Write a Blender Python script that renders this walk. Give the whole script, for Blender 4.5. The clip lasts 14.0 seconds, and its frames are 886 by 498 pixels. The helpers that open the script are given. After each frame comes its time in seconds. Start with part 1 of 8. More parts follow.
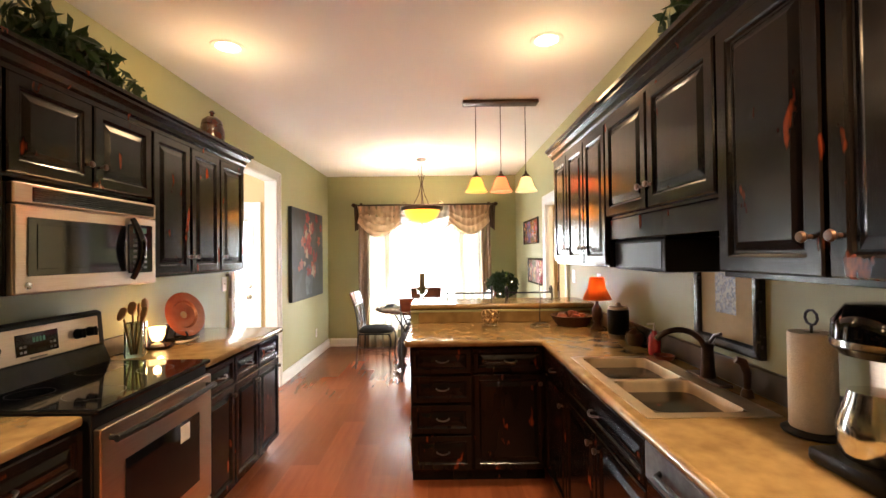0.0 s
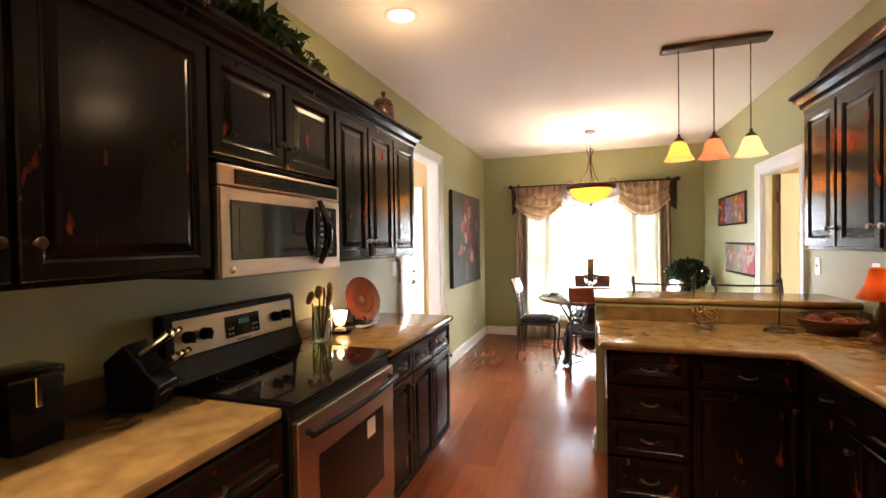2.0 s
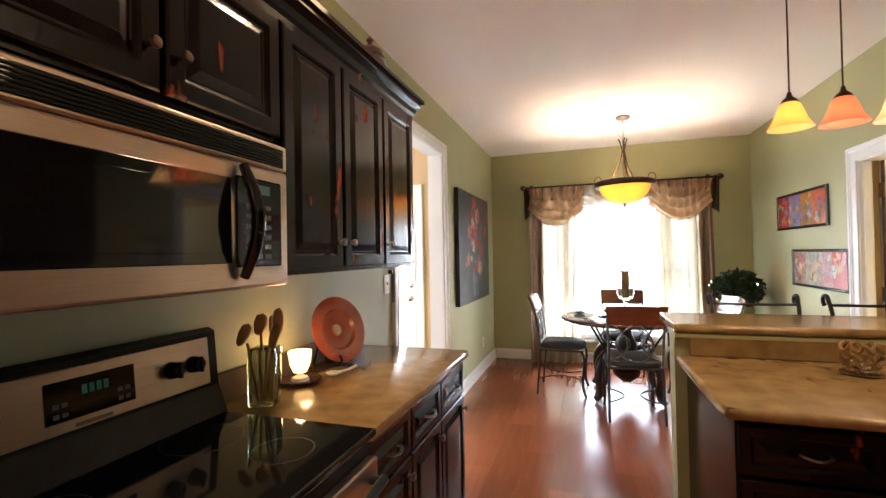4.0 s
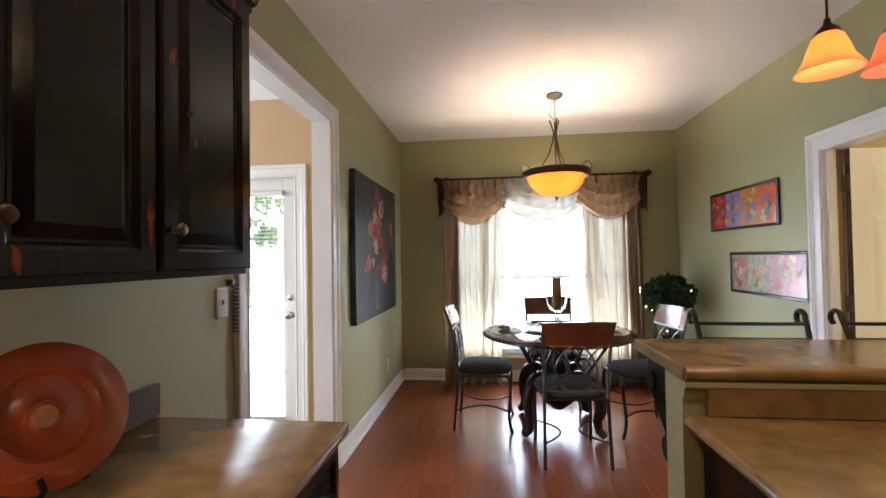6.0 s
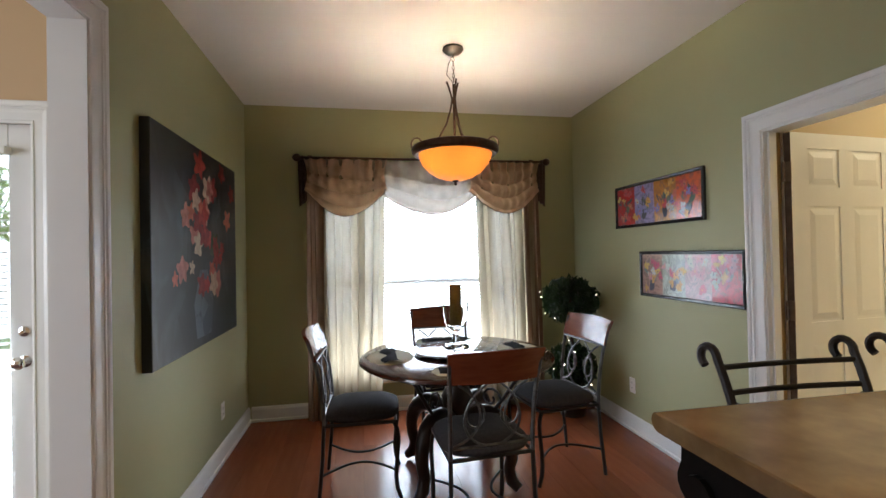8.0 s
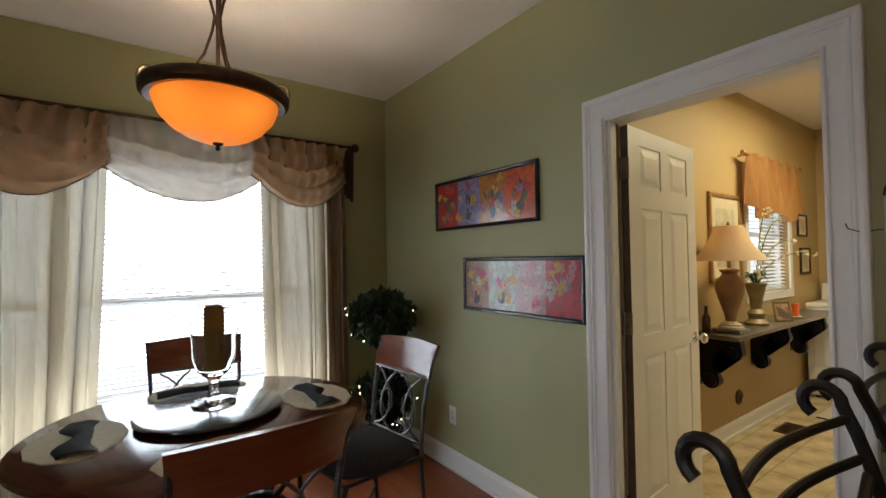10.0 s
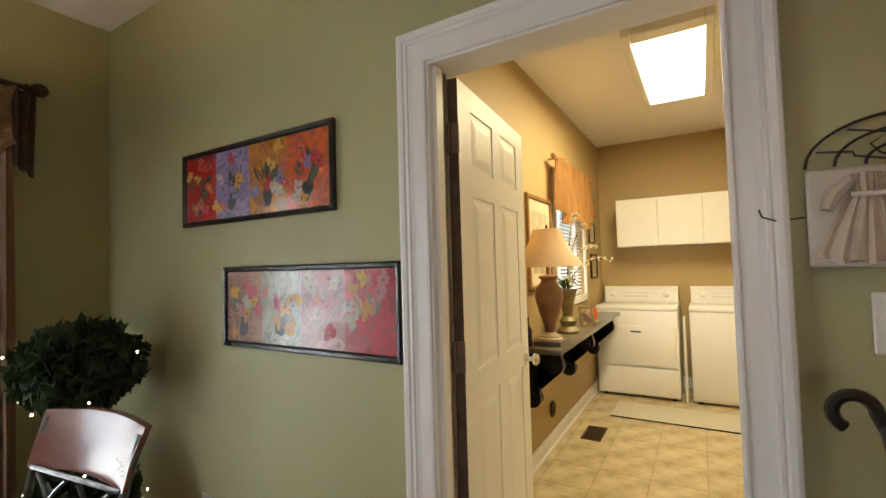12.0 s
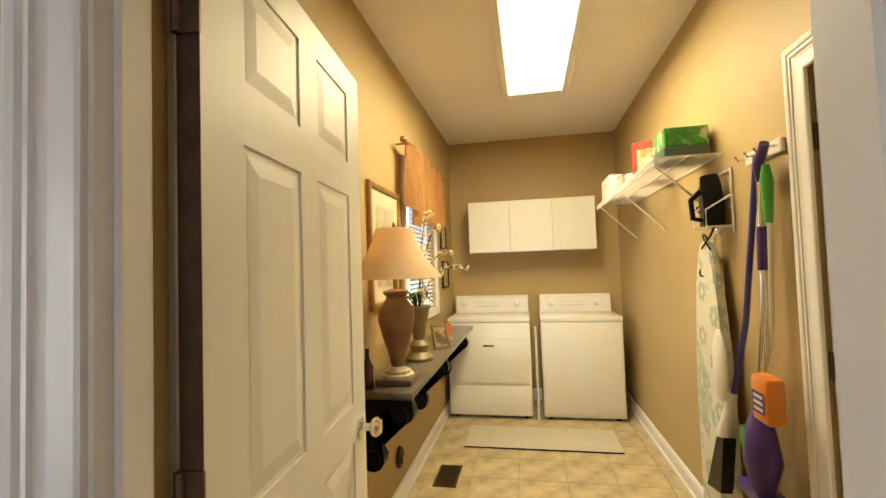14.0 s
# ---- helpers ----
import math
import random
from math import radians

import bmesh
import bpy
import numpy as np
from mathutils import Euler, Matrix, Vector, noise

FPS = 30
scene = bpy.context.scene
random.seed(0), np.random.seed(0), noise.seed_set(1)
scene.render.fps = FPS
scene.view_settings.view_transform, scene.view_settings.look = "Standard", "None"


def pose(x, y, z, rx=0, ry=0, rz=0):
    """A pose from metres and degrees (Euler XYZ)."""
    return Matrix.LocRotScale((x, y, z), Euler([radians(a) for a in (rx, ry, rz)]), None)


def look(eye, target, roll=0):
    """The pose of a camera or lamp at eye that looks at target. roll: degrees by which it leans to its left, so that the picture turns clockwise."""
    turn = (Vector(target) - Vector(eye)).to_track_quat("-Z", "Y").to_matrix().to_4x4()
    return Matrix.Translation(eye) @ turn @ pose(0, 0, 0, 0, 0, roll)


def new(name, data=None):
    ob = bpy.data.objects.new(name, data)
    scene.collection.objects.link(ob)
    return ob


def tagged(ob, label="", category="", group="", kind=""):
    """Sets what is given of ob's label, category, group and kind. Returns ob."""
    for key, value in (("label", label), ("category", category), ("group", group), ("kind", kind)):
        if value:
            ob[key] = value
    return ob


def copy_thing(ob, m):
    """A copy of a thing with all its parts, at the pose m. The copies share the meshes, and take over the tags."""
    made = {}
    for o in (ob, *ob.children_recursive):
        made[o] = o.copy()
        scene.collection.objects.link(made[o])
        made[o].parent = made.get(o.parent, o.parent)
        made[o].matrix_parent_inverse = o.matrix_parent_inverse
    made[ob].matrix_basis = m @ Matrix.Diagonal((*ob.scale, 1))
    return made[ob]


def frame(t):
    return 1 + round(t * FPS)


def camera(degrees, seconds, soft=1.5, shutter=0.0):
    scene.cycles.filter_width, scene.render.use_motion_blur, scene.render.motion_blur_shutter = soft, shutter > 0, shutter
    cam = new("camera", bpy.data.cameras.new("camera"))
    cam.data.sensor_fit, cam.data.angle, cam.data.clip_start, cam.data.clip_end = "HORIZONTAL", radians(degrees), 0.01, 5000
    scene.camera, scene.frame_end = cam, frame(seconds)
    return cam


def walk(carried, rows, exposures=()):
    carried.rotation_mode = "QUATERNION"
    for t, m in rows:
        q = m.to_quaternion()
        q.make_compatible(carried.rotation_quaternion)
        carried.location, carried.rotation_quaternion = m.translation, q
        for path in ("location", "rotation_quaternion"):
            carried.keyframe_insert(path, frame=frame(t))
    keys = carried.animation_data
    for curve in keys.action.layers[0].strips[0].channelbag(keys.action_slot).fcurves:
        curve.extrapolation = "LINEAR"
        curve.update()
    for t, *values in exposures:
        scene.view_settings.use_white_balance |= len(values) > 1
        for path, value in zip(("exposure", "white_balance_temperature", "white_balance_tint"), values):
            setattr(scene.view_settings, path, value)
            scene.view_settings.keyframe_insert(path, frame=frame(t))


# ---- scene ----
cam = camera(90.5, 14.0)
PATH = [
    (0, (0.254, 1.379, 1.436), (0.256, 3.379, 1.462), -0.7),
    (0.5, (0.189, 1.451, 1.437), (0.014, 3.443, 1.46), -1.1),
    (1, (0.105, 1.524, 1.424), (-0.232, 3.495, 1.463), -0.7),
    (1.5, (0.08, 1.609, 1.423), (-0.436, 3.542, 1.437), -0.8),
    (2, (-0.035, 1.716, 1.428), (-0.666, 3.613, 1.397), -0.9),
    (2.2, (-0.046, 1.775, 1.41), (-0.749, 3.647, 1.394), -0.9),
    (4.3, (-0.426, 2.673, 1.389), (-1.002, 4.588, 1.426), -1.0),
    (4.5, (-0.441, 2.755, 1.393), (-0.985, 4.679, 1.437), -0.9),
    (5, (-0.484, 2.99, 1.378), (-0.926, 4.94, 1.418), -0.6),
    (5.5, (-0.51, 3.239, 1.376), (-0.835, 5.212, 1.407), -0.9),
    (6, (-0.544, 3.473, 1.372), (-0.765, 5.46, 1.411), -0.9),
    (6.5, (-0.583, 3.707, 1.354), (-0.711, 5.702, 1.394), -0.5),
    (7, (-0.613, 3.944, 1.371), (-0.595, 5.944, 1.402), -0.4),
    (7.2, (-0.627, 4.043, 1.373), (-0.542, 6.041, 1.403), -0.5),
    (9.3, (-0.424, 4.909, 1.414), (0.433, 6.716, 1.434), -1.9),
    (9.5, (-0.384, 4.973, 1.41), (0.558, 6.736, 1.434), -1.8),
    (10, (-0.304, 5.164, 1.365), (0.859, 6.79, 1.416), -0.8),
    (10.5, (-0.181, 5.293, 1.357), (1.151, 6.783, 1.413), -0.9),
    (11, (-0.03, 5.413, 1.369), (1.452, 6.756, 1.41), -1.5),
    (11.5, (0.133, 5.516, 1.369), (1.74, 6.706, 1.418), -1.7),
    (12, (0.299, 5.626, 1.359), (2.021, 6.64, 1.435), -1.6),
    (12.5, (0.473, 5.721, 1.368), (2.296, 6.541, 1.414), -0.9),
    (13, (0.666, 5.791, 1.375), (2.557, 6.442, 1.415), -1.3),
    (13.5, (0.85, 5.836, 1.378), (2.782, 6.349, 1.449), -2.0),
    (14, (1.016, 5.848, 1.38), (2.979, 6.223, 1.463), -1.9),
]
walk(cam, [(t, look(eye, target, roll)) for t, eye, target, roll in PATH], exposures=((0, 1.36, 6450, 13), (2, 1.02, 6300, 13), (4.5, 0.72, 5950, 13), (5.5, 0.34, 5800, 13), (7, -0.24, 5650, 12), (9.3, -0.76, 5850, 11), (10.5, -1.05, 6050, 10), (11.5, -0.62, 6300, 10), (12.5, -0.24, 6350, 10), (14, -0.40, 6350, 10)))

# ---- world and light ----
XL, XR, YF, ZC = -1.575, 1.43, 8.395, 2.70      # kitchen and dining: side walls, far wall, ceiling
BX0 = -4.4                                      # far side of the next room
LY0, LY1, LX1 = 4.94, 6.64, 5.66     # laundry room
world = bpy.data.worlds.new("world")
scene.world = world
world.use_nodes = True
sky = world.node_tree.nodes.new("ShaderNodeTexSky")
sky.sky_type, sky.sun_disc = "NISHITA", False
sky.sun_elevation, sky.sun_rotation = radians(50), radians(200)
world.node_tree.links.new(sky.outputs[0], world.node_tree.nodes["Background"].inputs[0])
world.node_tree.nodes["Background"].inputs[1].default_value = 0.12


def lamp(name, kind, energy, colour, m, size=0.1, size_y=None):
    data = bpy.data.lights.new(name, kind)
    data.energy, data.color = energy, colour
    if kind == "AREA":
        data.size = size
        if size_y:
            data.shape, data.size_y = "RECTANGLE", size_y
    elif kind == "SUN":
        data.angle = radians(size)
    else:
        data.shadow_soft_size = size
    ob = new(name, data)
    ob.matrix_world = m
    return ob


lamp("sun", "SUN", 3.0, (1.0, 0.95, 0.88), look((0, 0, 0), (0.3, 0.75, -1.0)), 0.5)
lamp("window_light", "AREA", 115, (0.93, 0.97, 1.0), look((-0.04, 8.62, 1.2), (-0.04, 3.5, 2.9)), 1.8, 1.8)
lamp("door_light", "AREA", 45, (0.95, 0.98, 1.0), look((-2.37, 6.72, 0.6), (-2.37, 0, 0.5)), 0.6, 0.8)
# Unseen area lamp, added to brighten the next room
lamp("breakfast_window_light", "AREA", 95, (0.97, 0.97, 0.95), look((BX0 - 0.2, 4.9, 1.45), (0, 4.9, 1.2)), 1.7, 1.4)
lamp("laundry_window_light", "AREA", 8, (0.9, 0.95, 1.0), look((4.28, 6.85, 1.5), (4.28, 0, 1.4)), 0.8, 1.0)

# ---- materials ----
def material(name, base, rough=0.5, metal=0.0, second=None, scale=8.0, spread=0.5, bump=0.0, bump_scale=60.0, stretch=(1, 1, 1), coat=0.0, vary=0.0, transmission=0.0, emit=None, detail=4.0, spec=0.5, sheen=0.0):
    m = bpy.data.materials.new(name)
    m.use_nodes = True
    nt = m.node_tree
    N, L = nt.nodes, nt.links
    b = N["Principled BSDF"]
    b.inputs["Base Color"].default_value = (*base, 1)
    b.inputs["Roughness"].default_value = rough
    b.inputs["Metallic"].default_value = metal
    b.inputs["Coat Weight"].default_value = coat
    b.inputs["Specular IOR Level"].default_value = spec
    b.inputs["Transmission Weight"].default_value = transmission
    b.inputs["Sheen Weight"].default_value = sheen
    co = N.new("ShaderNodeTexCoord")
    mp = N.new("ShaderNodeMapping")
    mp.inputs["Scale"].default_value = stretch
    L.new(co.outputs["Object"], mp.inputs["Vector"])
    colour = None
    if second:
        n = N.new("ShaderNodeTexNoise")
        n.inputs["Scale"].default_value, n.inputs["Detail"].default_value = scale, detail
        r = N.new("ShaderNodeMapRange")
        r.inputs["From Min"].default_value, r.inputs["From Max"].default_value = 0.5 - spread / 2, 0.5 + spread / 2
        x = N.new("ShaderNodeMix")
        x.data_type = "RGBA"
        x.inputs["A"].default_value, x.inputs["B"].default_value = (*base, 1), (*second, 1)
        L.new(mp.outputs["Vector"], n.inputs["Vector"])
        L.new(n.outputs["Fac"], r.inputs["Value"])
        L.new(r.outputs["Result"], x.inputs["Factor"])
        colour = x.outputs["Result"]
        rr = N.new("ShaderNodeMapRange")
        rr.inputs["To Min"].default_value, rr.inputs["To Max"].default_value = rough * 0.85, min(1.0, rough * 1.2)
        L.new(n.outputs["Fac"], rr.inputs["Value"])
        L.new(rr.outputs["Result"], b.inputs["Roughness"])
    if vary:
        oi = N.new("ShaderNodeObjectInfo")
        hs = N.new("ShaderNodeHueSaturation")
        vr = N.new("ShaderNodeMapRange")
        vr.inputs["To Min"].default_value, vr.inputs["To Max"].default_value = 1 - vary, 1 + vary
        L.new(oi.outputs["Random"], vr.inputs["Value"])
        L.new(vr.outputs["Result"], hs.inputs["Value"])
        if colour:
            L.new(colour, hs.inputs["Color"])
        else:
            hs.inputs["Color"].default_value = (*base, 1)
        colour = hs.outputs["Color"]
    if colour:
        L.new(colour, b.inputs["Base Color"])
    if bump:
        n2 = N.new("ShaderNodeTexNoise")
        n2.inputs["Scale"].default_value, n2.inputs["Detail"].default_value = bump_scale, 5
        bp = N.new("ShaderNodeBump")
        bp.inputs["Strength"].default_value, bp.inputs["Distance"].default_value = bump, 0.004
        L.new(mp.outputs["Vector"], n2.inputs["Vector"])
        L.new(n2.outputs["Fac"], bp.inputs["Height"])
        L.new(bp.outputs["Normal"], b.inputs["Normal"])
    if emit:
        b.inputs["Emission Color"].default_value = (*emit[0], 1)
        b.inputs["Emission Strength"].default_value = emit[1]
    return m


def distressed(name):
    """Black lacquer, rubbed through to red-brown wood in spots and along edges."""
    m = material(name, (0.005, 0.004, 0.004), 0.17, second=(0.010, 0.007, 0.006), scale=5, bump=0.10, bump_scale=30, stretch=(1, 1, 0.25), spec=0.22)
    nt = m.node_tree
    N, L = nt.nodes, nt.links
    b = N["Principled BSDF"]
    old = b.inputs["Base Color"].links[0].from_socket
    co = N.new("ShaderNodeTexCoord")
    oi = N.new("ShaderNodeObjectInfo")
    add = N.new("ShaderNodeVectorMath")
    sc = N.new("ShaderNodeVectorMath")
    sc.operation = "SCALE"
    sc.inputs["Scale"].default_value = 17.0
    cmb = N.new("ShaderNodeCombineXYZ")
    L.new(oi.outputs["Random"], cmb.inputs[0])
    L.new(oi.outputs["Random"], cmb.inputs[2])
    L.new(cmb.outputs[0], sc.inputs[0])
    L.new(co.outputs["Object"], add.inputs[0])
    L.new(sc.outputs[0], add.inputs[1])
    mp = N.new("ShaderNodeMapping")
    mp.inputs["Scale"].default_value = (20, 20, 7)
    L.new(add.outputs[0], mp.inputs["Vector"])
    n = N.new("ShaderNodeTexNoise")
    n.inputs["Scale"].default_value, n.inputs["Detail"].default_value = 1.0, 3
    L.new(mp.outputs["Vector"], n.inputs["Vector"])
    r = N.new("ShaderNodeMapRange")
    r.inputs["From Min"].default_value, r.inputs["From Max"].default_value = 0.665, 0.74
    L.new(n.outputs["Fac"], r.inputs["Value"])
    x = N.new("ShaderNodeMix")
    x.data_type = "RGBA"
    x.inputs["B"].default_value = (0.20, 0.036, 0.012, 1)
    L.new(old, x.inputs["A"])
    L.new(r.outputs["Result"], x.inputs["Factor"])
    L.new(x.outputs["Result"], b.inputs["Base Color"])
    return m


M = {}
M["sage"] = material("sage_wall_paint", (0.39, 0.385, 0.205), 0.55, second=(0.365, 0.36, 0.19), scale=1.3, bump=0.12, bump_scale=220)
M["tan"] = material("tan_wall_paint", (0.47, 0.345, 0.155), 0.55, second=(0.44, 0.32, 0.145), scale=1.5, bump=0.12, bump_scale=220)
M["beige"] = material("beige_wall_paint", (0.56, 0.385, 0.215), 0.6, second=(0.53, 0.36, 0.20), scale=1.5, bump=0.1, bump_scale=200)
M["ceiling"] = material("ceiling_paint", (0.86, 0.83, 0.80), 0.8, second=(0.83, 0.80, 0.77), scale=1.1, bump=0.15, bump_scale=260)
M["trim"] = material("white_trim_paint", (0.80, 0.79, 0.77), 0.35, second=(0.76, 0.75, 0.72), scale=3, bump=0.04, bump_scale=90)
M["door"] = material("white_door_paint", (0.80, 0.78, 0.72), 0.45, second=(0.76, 0.74, 0.68), scale=3, bump=0.06, bump_scale=40, stretch=(4, 4, 0.5))
M["black"] = distressed("black_distressed_wood")
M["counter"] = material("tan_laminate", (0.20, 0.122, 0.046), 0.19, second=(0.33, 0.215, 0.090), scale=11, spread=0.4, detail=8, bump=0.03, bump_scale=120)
# Worktop laminate darkened: the shade along the walls is put into its colour
M["shaded_splash"] = material("shaded_laminate", (0.062, 0.044, 0.030), 0.3, second=(0.11, 0.078, 0.05), scale=11, spread=0.4, detail=8, bump=0.03, bump_scale=120)
M["plank"] = material("cherry_laminate", (0.20, 0.055, 0.022), 0.23, second=(0.255, 0.078, 0.032), scale=7, spread=0.6, stretch=(4, 0.5, 1), vary=0.16, bump=0.012, bump_scale=30, detail=6)
M["tile"] = material("beige_stone_vinyl", (0.60, 0.50, 0.31), 0.35, second=(0.34, 0.25, 0.12), scale=7, spread=0.34, vary=0.08, bump=0.05, bump_scale=50, detail=7)
M["grout"] = material("grout", (0.40, 0.32, 0.19), 0.8, second=(0.28, 0.22, 0.14), scale=20)
M["underlay"] = material("floor_underlay", (0.07, 0.022, 0.010), 0.7, second=(0.05, 0.016, 0.008), scale=8)
M["steel"] = material("brushed_steel", (0.50, 0.40, 0.32), 0.3, 1.0, second=(0.43, 0.34, 0.27), scale=30, stretch=(0.3, 0.3, 8), bump=0.02, bump_scale=200)
M["sink"] = material("sink_steel", (0.68, 0.52, 0.34), 0.42, 1.0, second=(0.52, 0.42, 0.30), scale=18, bump=0.02, bump_scale=150)
M["gloss"] = material("black_glass", (0.006, 0.006, 0.007), 0.06, spec=0.4)
M["plastic"] = material("black_plastic", (0.006, 0.006, 0.007), 0.3, second=(0.010, 0.010, 0.010), scale=30, bump=0.05, bump_scale=300, spec=0.14)
M["iron"] = material("black_iron", (0.008, 0.007, 0.006), 0.42, 0.0, second=(0.018, 0.013, 0.010), scale=40, bump=0.15, bump_scale=120)
M["pewter"] = material("pewter_iron", (0.17, 0.17, 0.165), 0.36, 0.8, second=(0.06, 0.06, 0.06), scale=25, bump=0.12, bump_scale=90)
M["chrome"] = material("chrome", (0.75, 0.74, 0.72), 0.15, 1.0)
M["nickel"] = material("dark_nickel", (0.16, 0.14, 0.12), 0.3, 1.0)
M["bronze"] = material("oil_bronze", (0.045, 0.025, 0.016), 0.4, 0.7, second=(0.09, 0.05, 0.03), scale=30)
M["hinge"] = material("bronze_hinge", (0.22, 0.16, 0.11), 0.4, 0.9, second=(0.16, 0.11, 0.08), scale=30)
M["gold"] = material("gilt_wood", (0.42, 0.25, 0.09), 0.4, 0.4, second=(0.28, 0.15, 0.05), scale=30)
M["tablewood"] = material("dark_cherry_wood", (0.050, 0.014, 0.008), 0.15, second=(0.085, 0.024, 0.011), scale=6, stretch=(1, 6, 6), bump=0.03, bump_scale=60, coat=0.2)
M["cherry"] = material("cherry_wood", (0.13, 0.032, 0.014), 0.22, second=(0.20, 0.055, 0.022), scale=6, stretch=(1, 6, 6), bump=0.03, bump_scale=60, coat=0.2)
M["cushion"] = material("grey_upholstery", (0.03, 0.028, 0.03), 0.85, second=(0.055, 0.05, 0.05), scale=60, bump=0.5, bump_scale=300, spec=0.15)
M["glass"] = material("clear_glass", (0.95, 0.97, 0.96), 0.03, transmission=1.0)
M["greenglass"] = material("green_glass", (0.66, 0.92, 0.74), 0.04, transmission=1.0)
M["white"] = material("white_enamel", (0.80, 0.78, 0.72), 0.25, second=(0.77, 0.75, 0.69), scale=4, coat=0.2)
M["whiteplastic"] = material("white_plastic", (0.78, 0.76, 0.72), 0.4, second=(0.74, 0.72, 0.68), scale=20)
M["paper"] = material("paper", (0.78, 0.75, 0.68), 0.9, second=(0.70, 0.67, 0.60), scale=40, bump=0.3, bump_scale=150)


def add_translucent(m, colour, amount):
    nt = m.node_tree
    t = nt.nodes.new("ShaderNodeBsdfTranslucent")
    t.inputs["Color"].default_value = (*colour, 1)
    mix = nt.nodes.new("ShaderNodeMixShader")
    mix.inputs[0].default_value = amount
    nt.links.new(nt.nodes["Principled BSDF"].outputs[0], mix.inputs[1])
    nt.links.new(t.outputs[0], mix.inputs[2])
    nt.links.new(mix.outputs[0], nt.nodes["Material Output"].inputs[0])
    return m


def add_see_through(m, amount):
    nt = m.node_tree
    out = nt.nodes["Material Output"]
    old = out.inputs[0].links[0].from_socket
    t = nt.nodes.new("ShaderNodeBsdfTransparent")
    mix = nt.nodes.new("ShaderNodeMixShader")
    mix.inputs[0].default_value = amount
    nt.links.new(old, mix.inputs[1])
    nt.links.new(t.outputs[0], mix.inputs[2])
    nt.links.new(mix.outputs[0], out.inputs[0])
    return m


M["sheer"] = add_see_through(add_translucent(material("sheer_curtain", (0.40, 0.32, 0.21), 0.9, second=(0.29, 0.225, 0.145), scale=40, stretch=(1, 1, 0.2), bump=0.2, bump_scale=300), (0.44, 0.37, 0.25), 0.55), 0.03)
M["scarf"] = add_translucent(material("taupe_scarf", (0.56, 0.37, 0.25), 0.6, second=(0.42, 0.28, 0.20), scale=25, bump=0.2, bump_scale=250), (0.88, 0.63, 0.43), 0.68)
M["blind"] = add_translucent(material("white_blind", (0.82, 0.82, 0.80), 0.5, second=(0.78, 0.78, 0.76), scale=5), (0.8, 0.8, 0.78), 0.45)
M["shade"] = add_translucent(material("cream_lampshade", (0.75, 0.62, 0.42), 0.8, second=(0.70, 0.57, 0.38), scale=30), (0.8, 0.62, 0.38), 0.4)


# ---- mesh helpers ----
def box(bm, x0, x1, y0, y1, z0, z1, bevel=0.0, seg=1):
    vs = [bm.verts.new((x, y, z)) for x in (x0, x1) for y in (y0, y1) for z in (z0, z1)]
    fs = [bm.faces.new([vs[i] for i in q]) for q in ((0, 1, 3, 2), (4, 6, 7, 5), (0, 4, 5, 1), (2, 3, 7, 6), (0, 2, 6, 4), (1, 5, 7, 3))]
    if bevel:
        es = list({e for f in fs for e in f.edges})
        bmesh.ops.bevel(bm, geom=es, offset=bevel, segments=seg, profile=0.5, affect="EDGES")
    return bm


def lathe(bm, profile, seg=24, cx=0, cy=0):
    """Turns (radius, height) pairs about the upright axis through cx, cy."""
    rings = []
    for r, z in profile:
        if r < 1e-5:
            rings.append([bm.verts.new((cx, cy, z))])
        else:
            rings.append([bm.verts.new((cx + r * math.cos(2 * math.pi * i / seg), cy + r * math.sin(2 * math.pi * i / seg), z)) for i in range(seg)])
    for a, b in zip(rings, rings[1:]):
        for i in range(seg):
            j = (i + 1) % seg
            if len(a) == 1 and len(b) > 1:
                bm.faces.new((a[0], b[i], b[j]))
            elif len(b) == 1 and len(a) > 1:
                bm.faces.new((a[j], a[i], b[0]))
            elif len(a) > 1:
                bm.faces.new((a[i], a[j], b[j], b[i]))
    return bm


def tube(bm, pts, r, seg=8, flat=1.0):
    """A round bar along points; r may be one radius or one a point."""
    pts = [Vector(p) for p in pts]
    rs = r if isinstance(r, (list, tuple)) else [r] * len(pts)
    rings, up = [], None
    for i, p in enumerate(pts):
        t = (pts[min(i + 1, len(pts) - 1)] - pts[max(i - 1, 0)]).normalized()
        if up is None:
            up = Vector((0, 0, 1)) if abs(t.z) < 0.9 else Vector((1, 0, 0))
        a = t.cross(up).normalized()
        up = a.cross(t).normalized()
        rings.append([bm.verts.new(p + rs[i] * (math.cos(2 * math.pi * k / seg) * a + flat * math.sin(2 * math.pi * k / seg) * up)) for k in range(seg)])
    for a, b in zip(rings, rings[1:]):
        for k in range(seg):
            bm.faces.new((a[k], a[(k + 1) % seg], b[(k + 1) % seg], b[k]))
    bm.faces.new(rings[0][::-1])
    bm.faces.new(rings[-1])
    return bm


def arc(cx, cy, r, a0, a1, n=12):
    return [(cx + r * math.cos(radians(a0 + (a1 - a0) * i / n)), cy + r * math.sin(radians(a0 + (a1 - a0) * i / n))) for i in range(n + 1)]


def bez(p0, p1, p2, p3, n=10):
    out = []
    for i in range(n + 1):
        t = i / n
        out.append(tuple((1 - t) ** 3 * a + 3 * t * (1 - t) ** 2 * b + 3 * t * t * (1 - t) * c + t ** 3 * d for a, b, c, d in zip(p0, p1, p2, p3)))
    return out


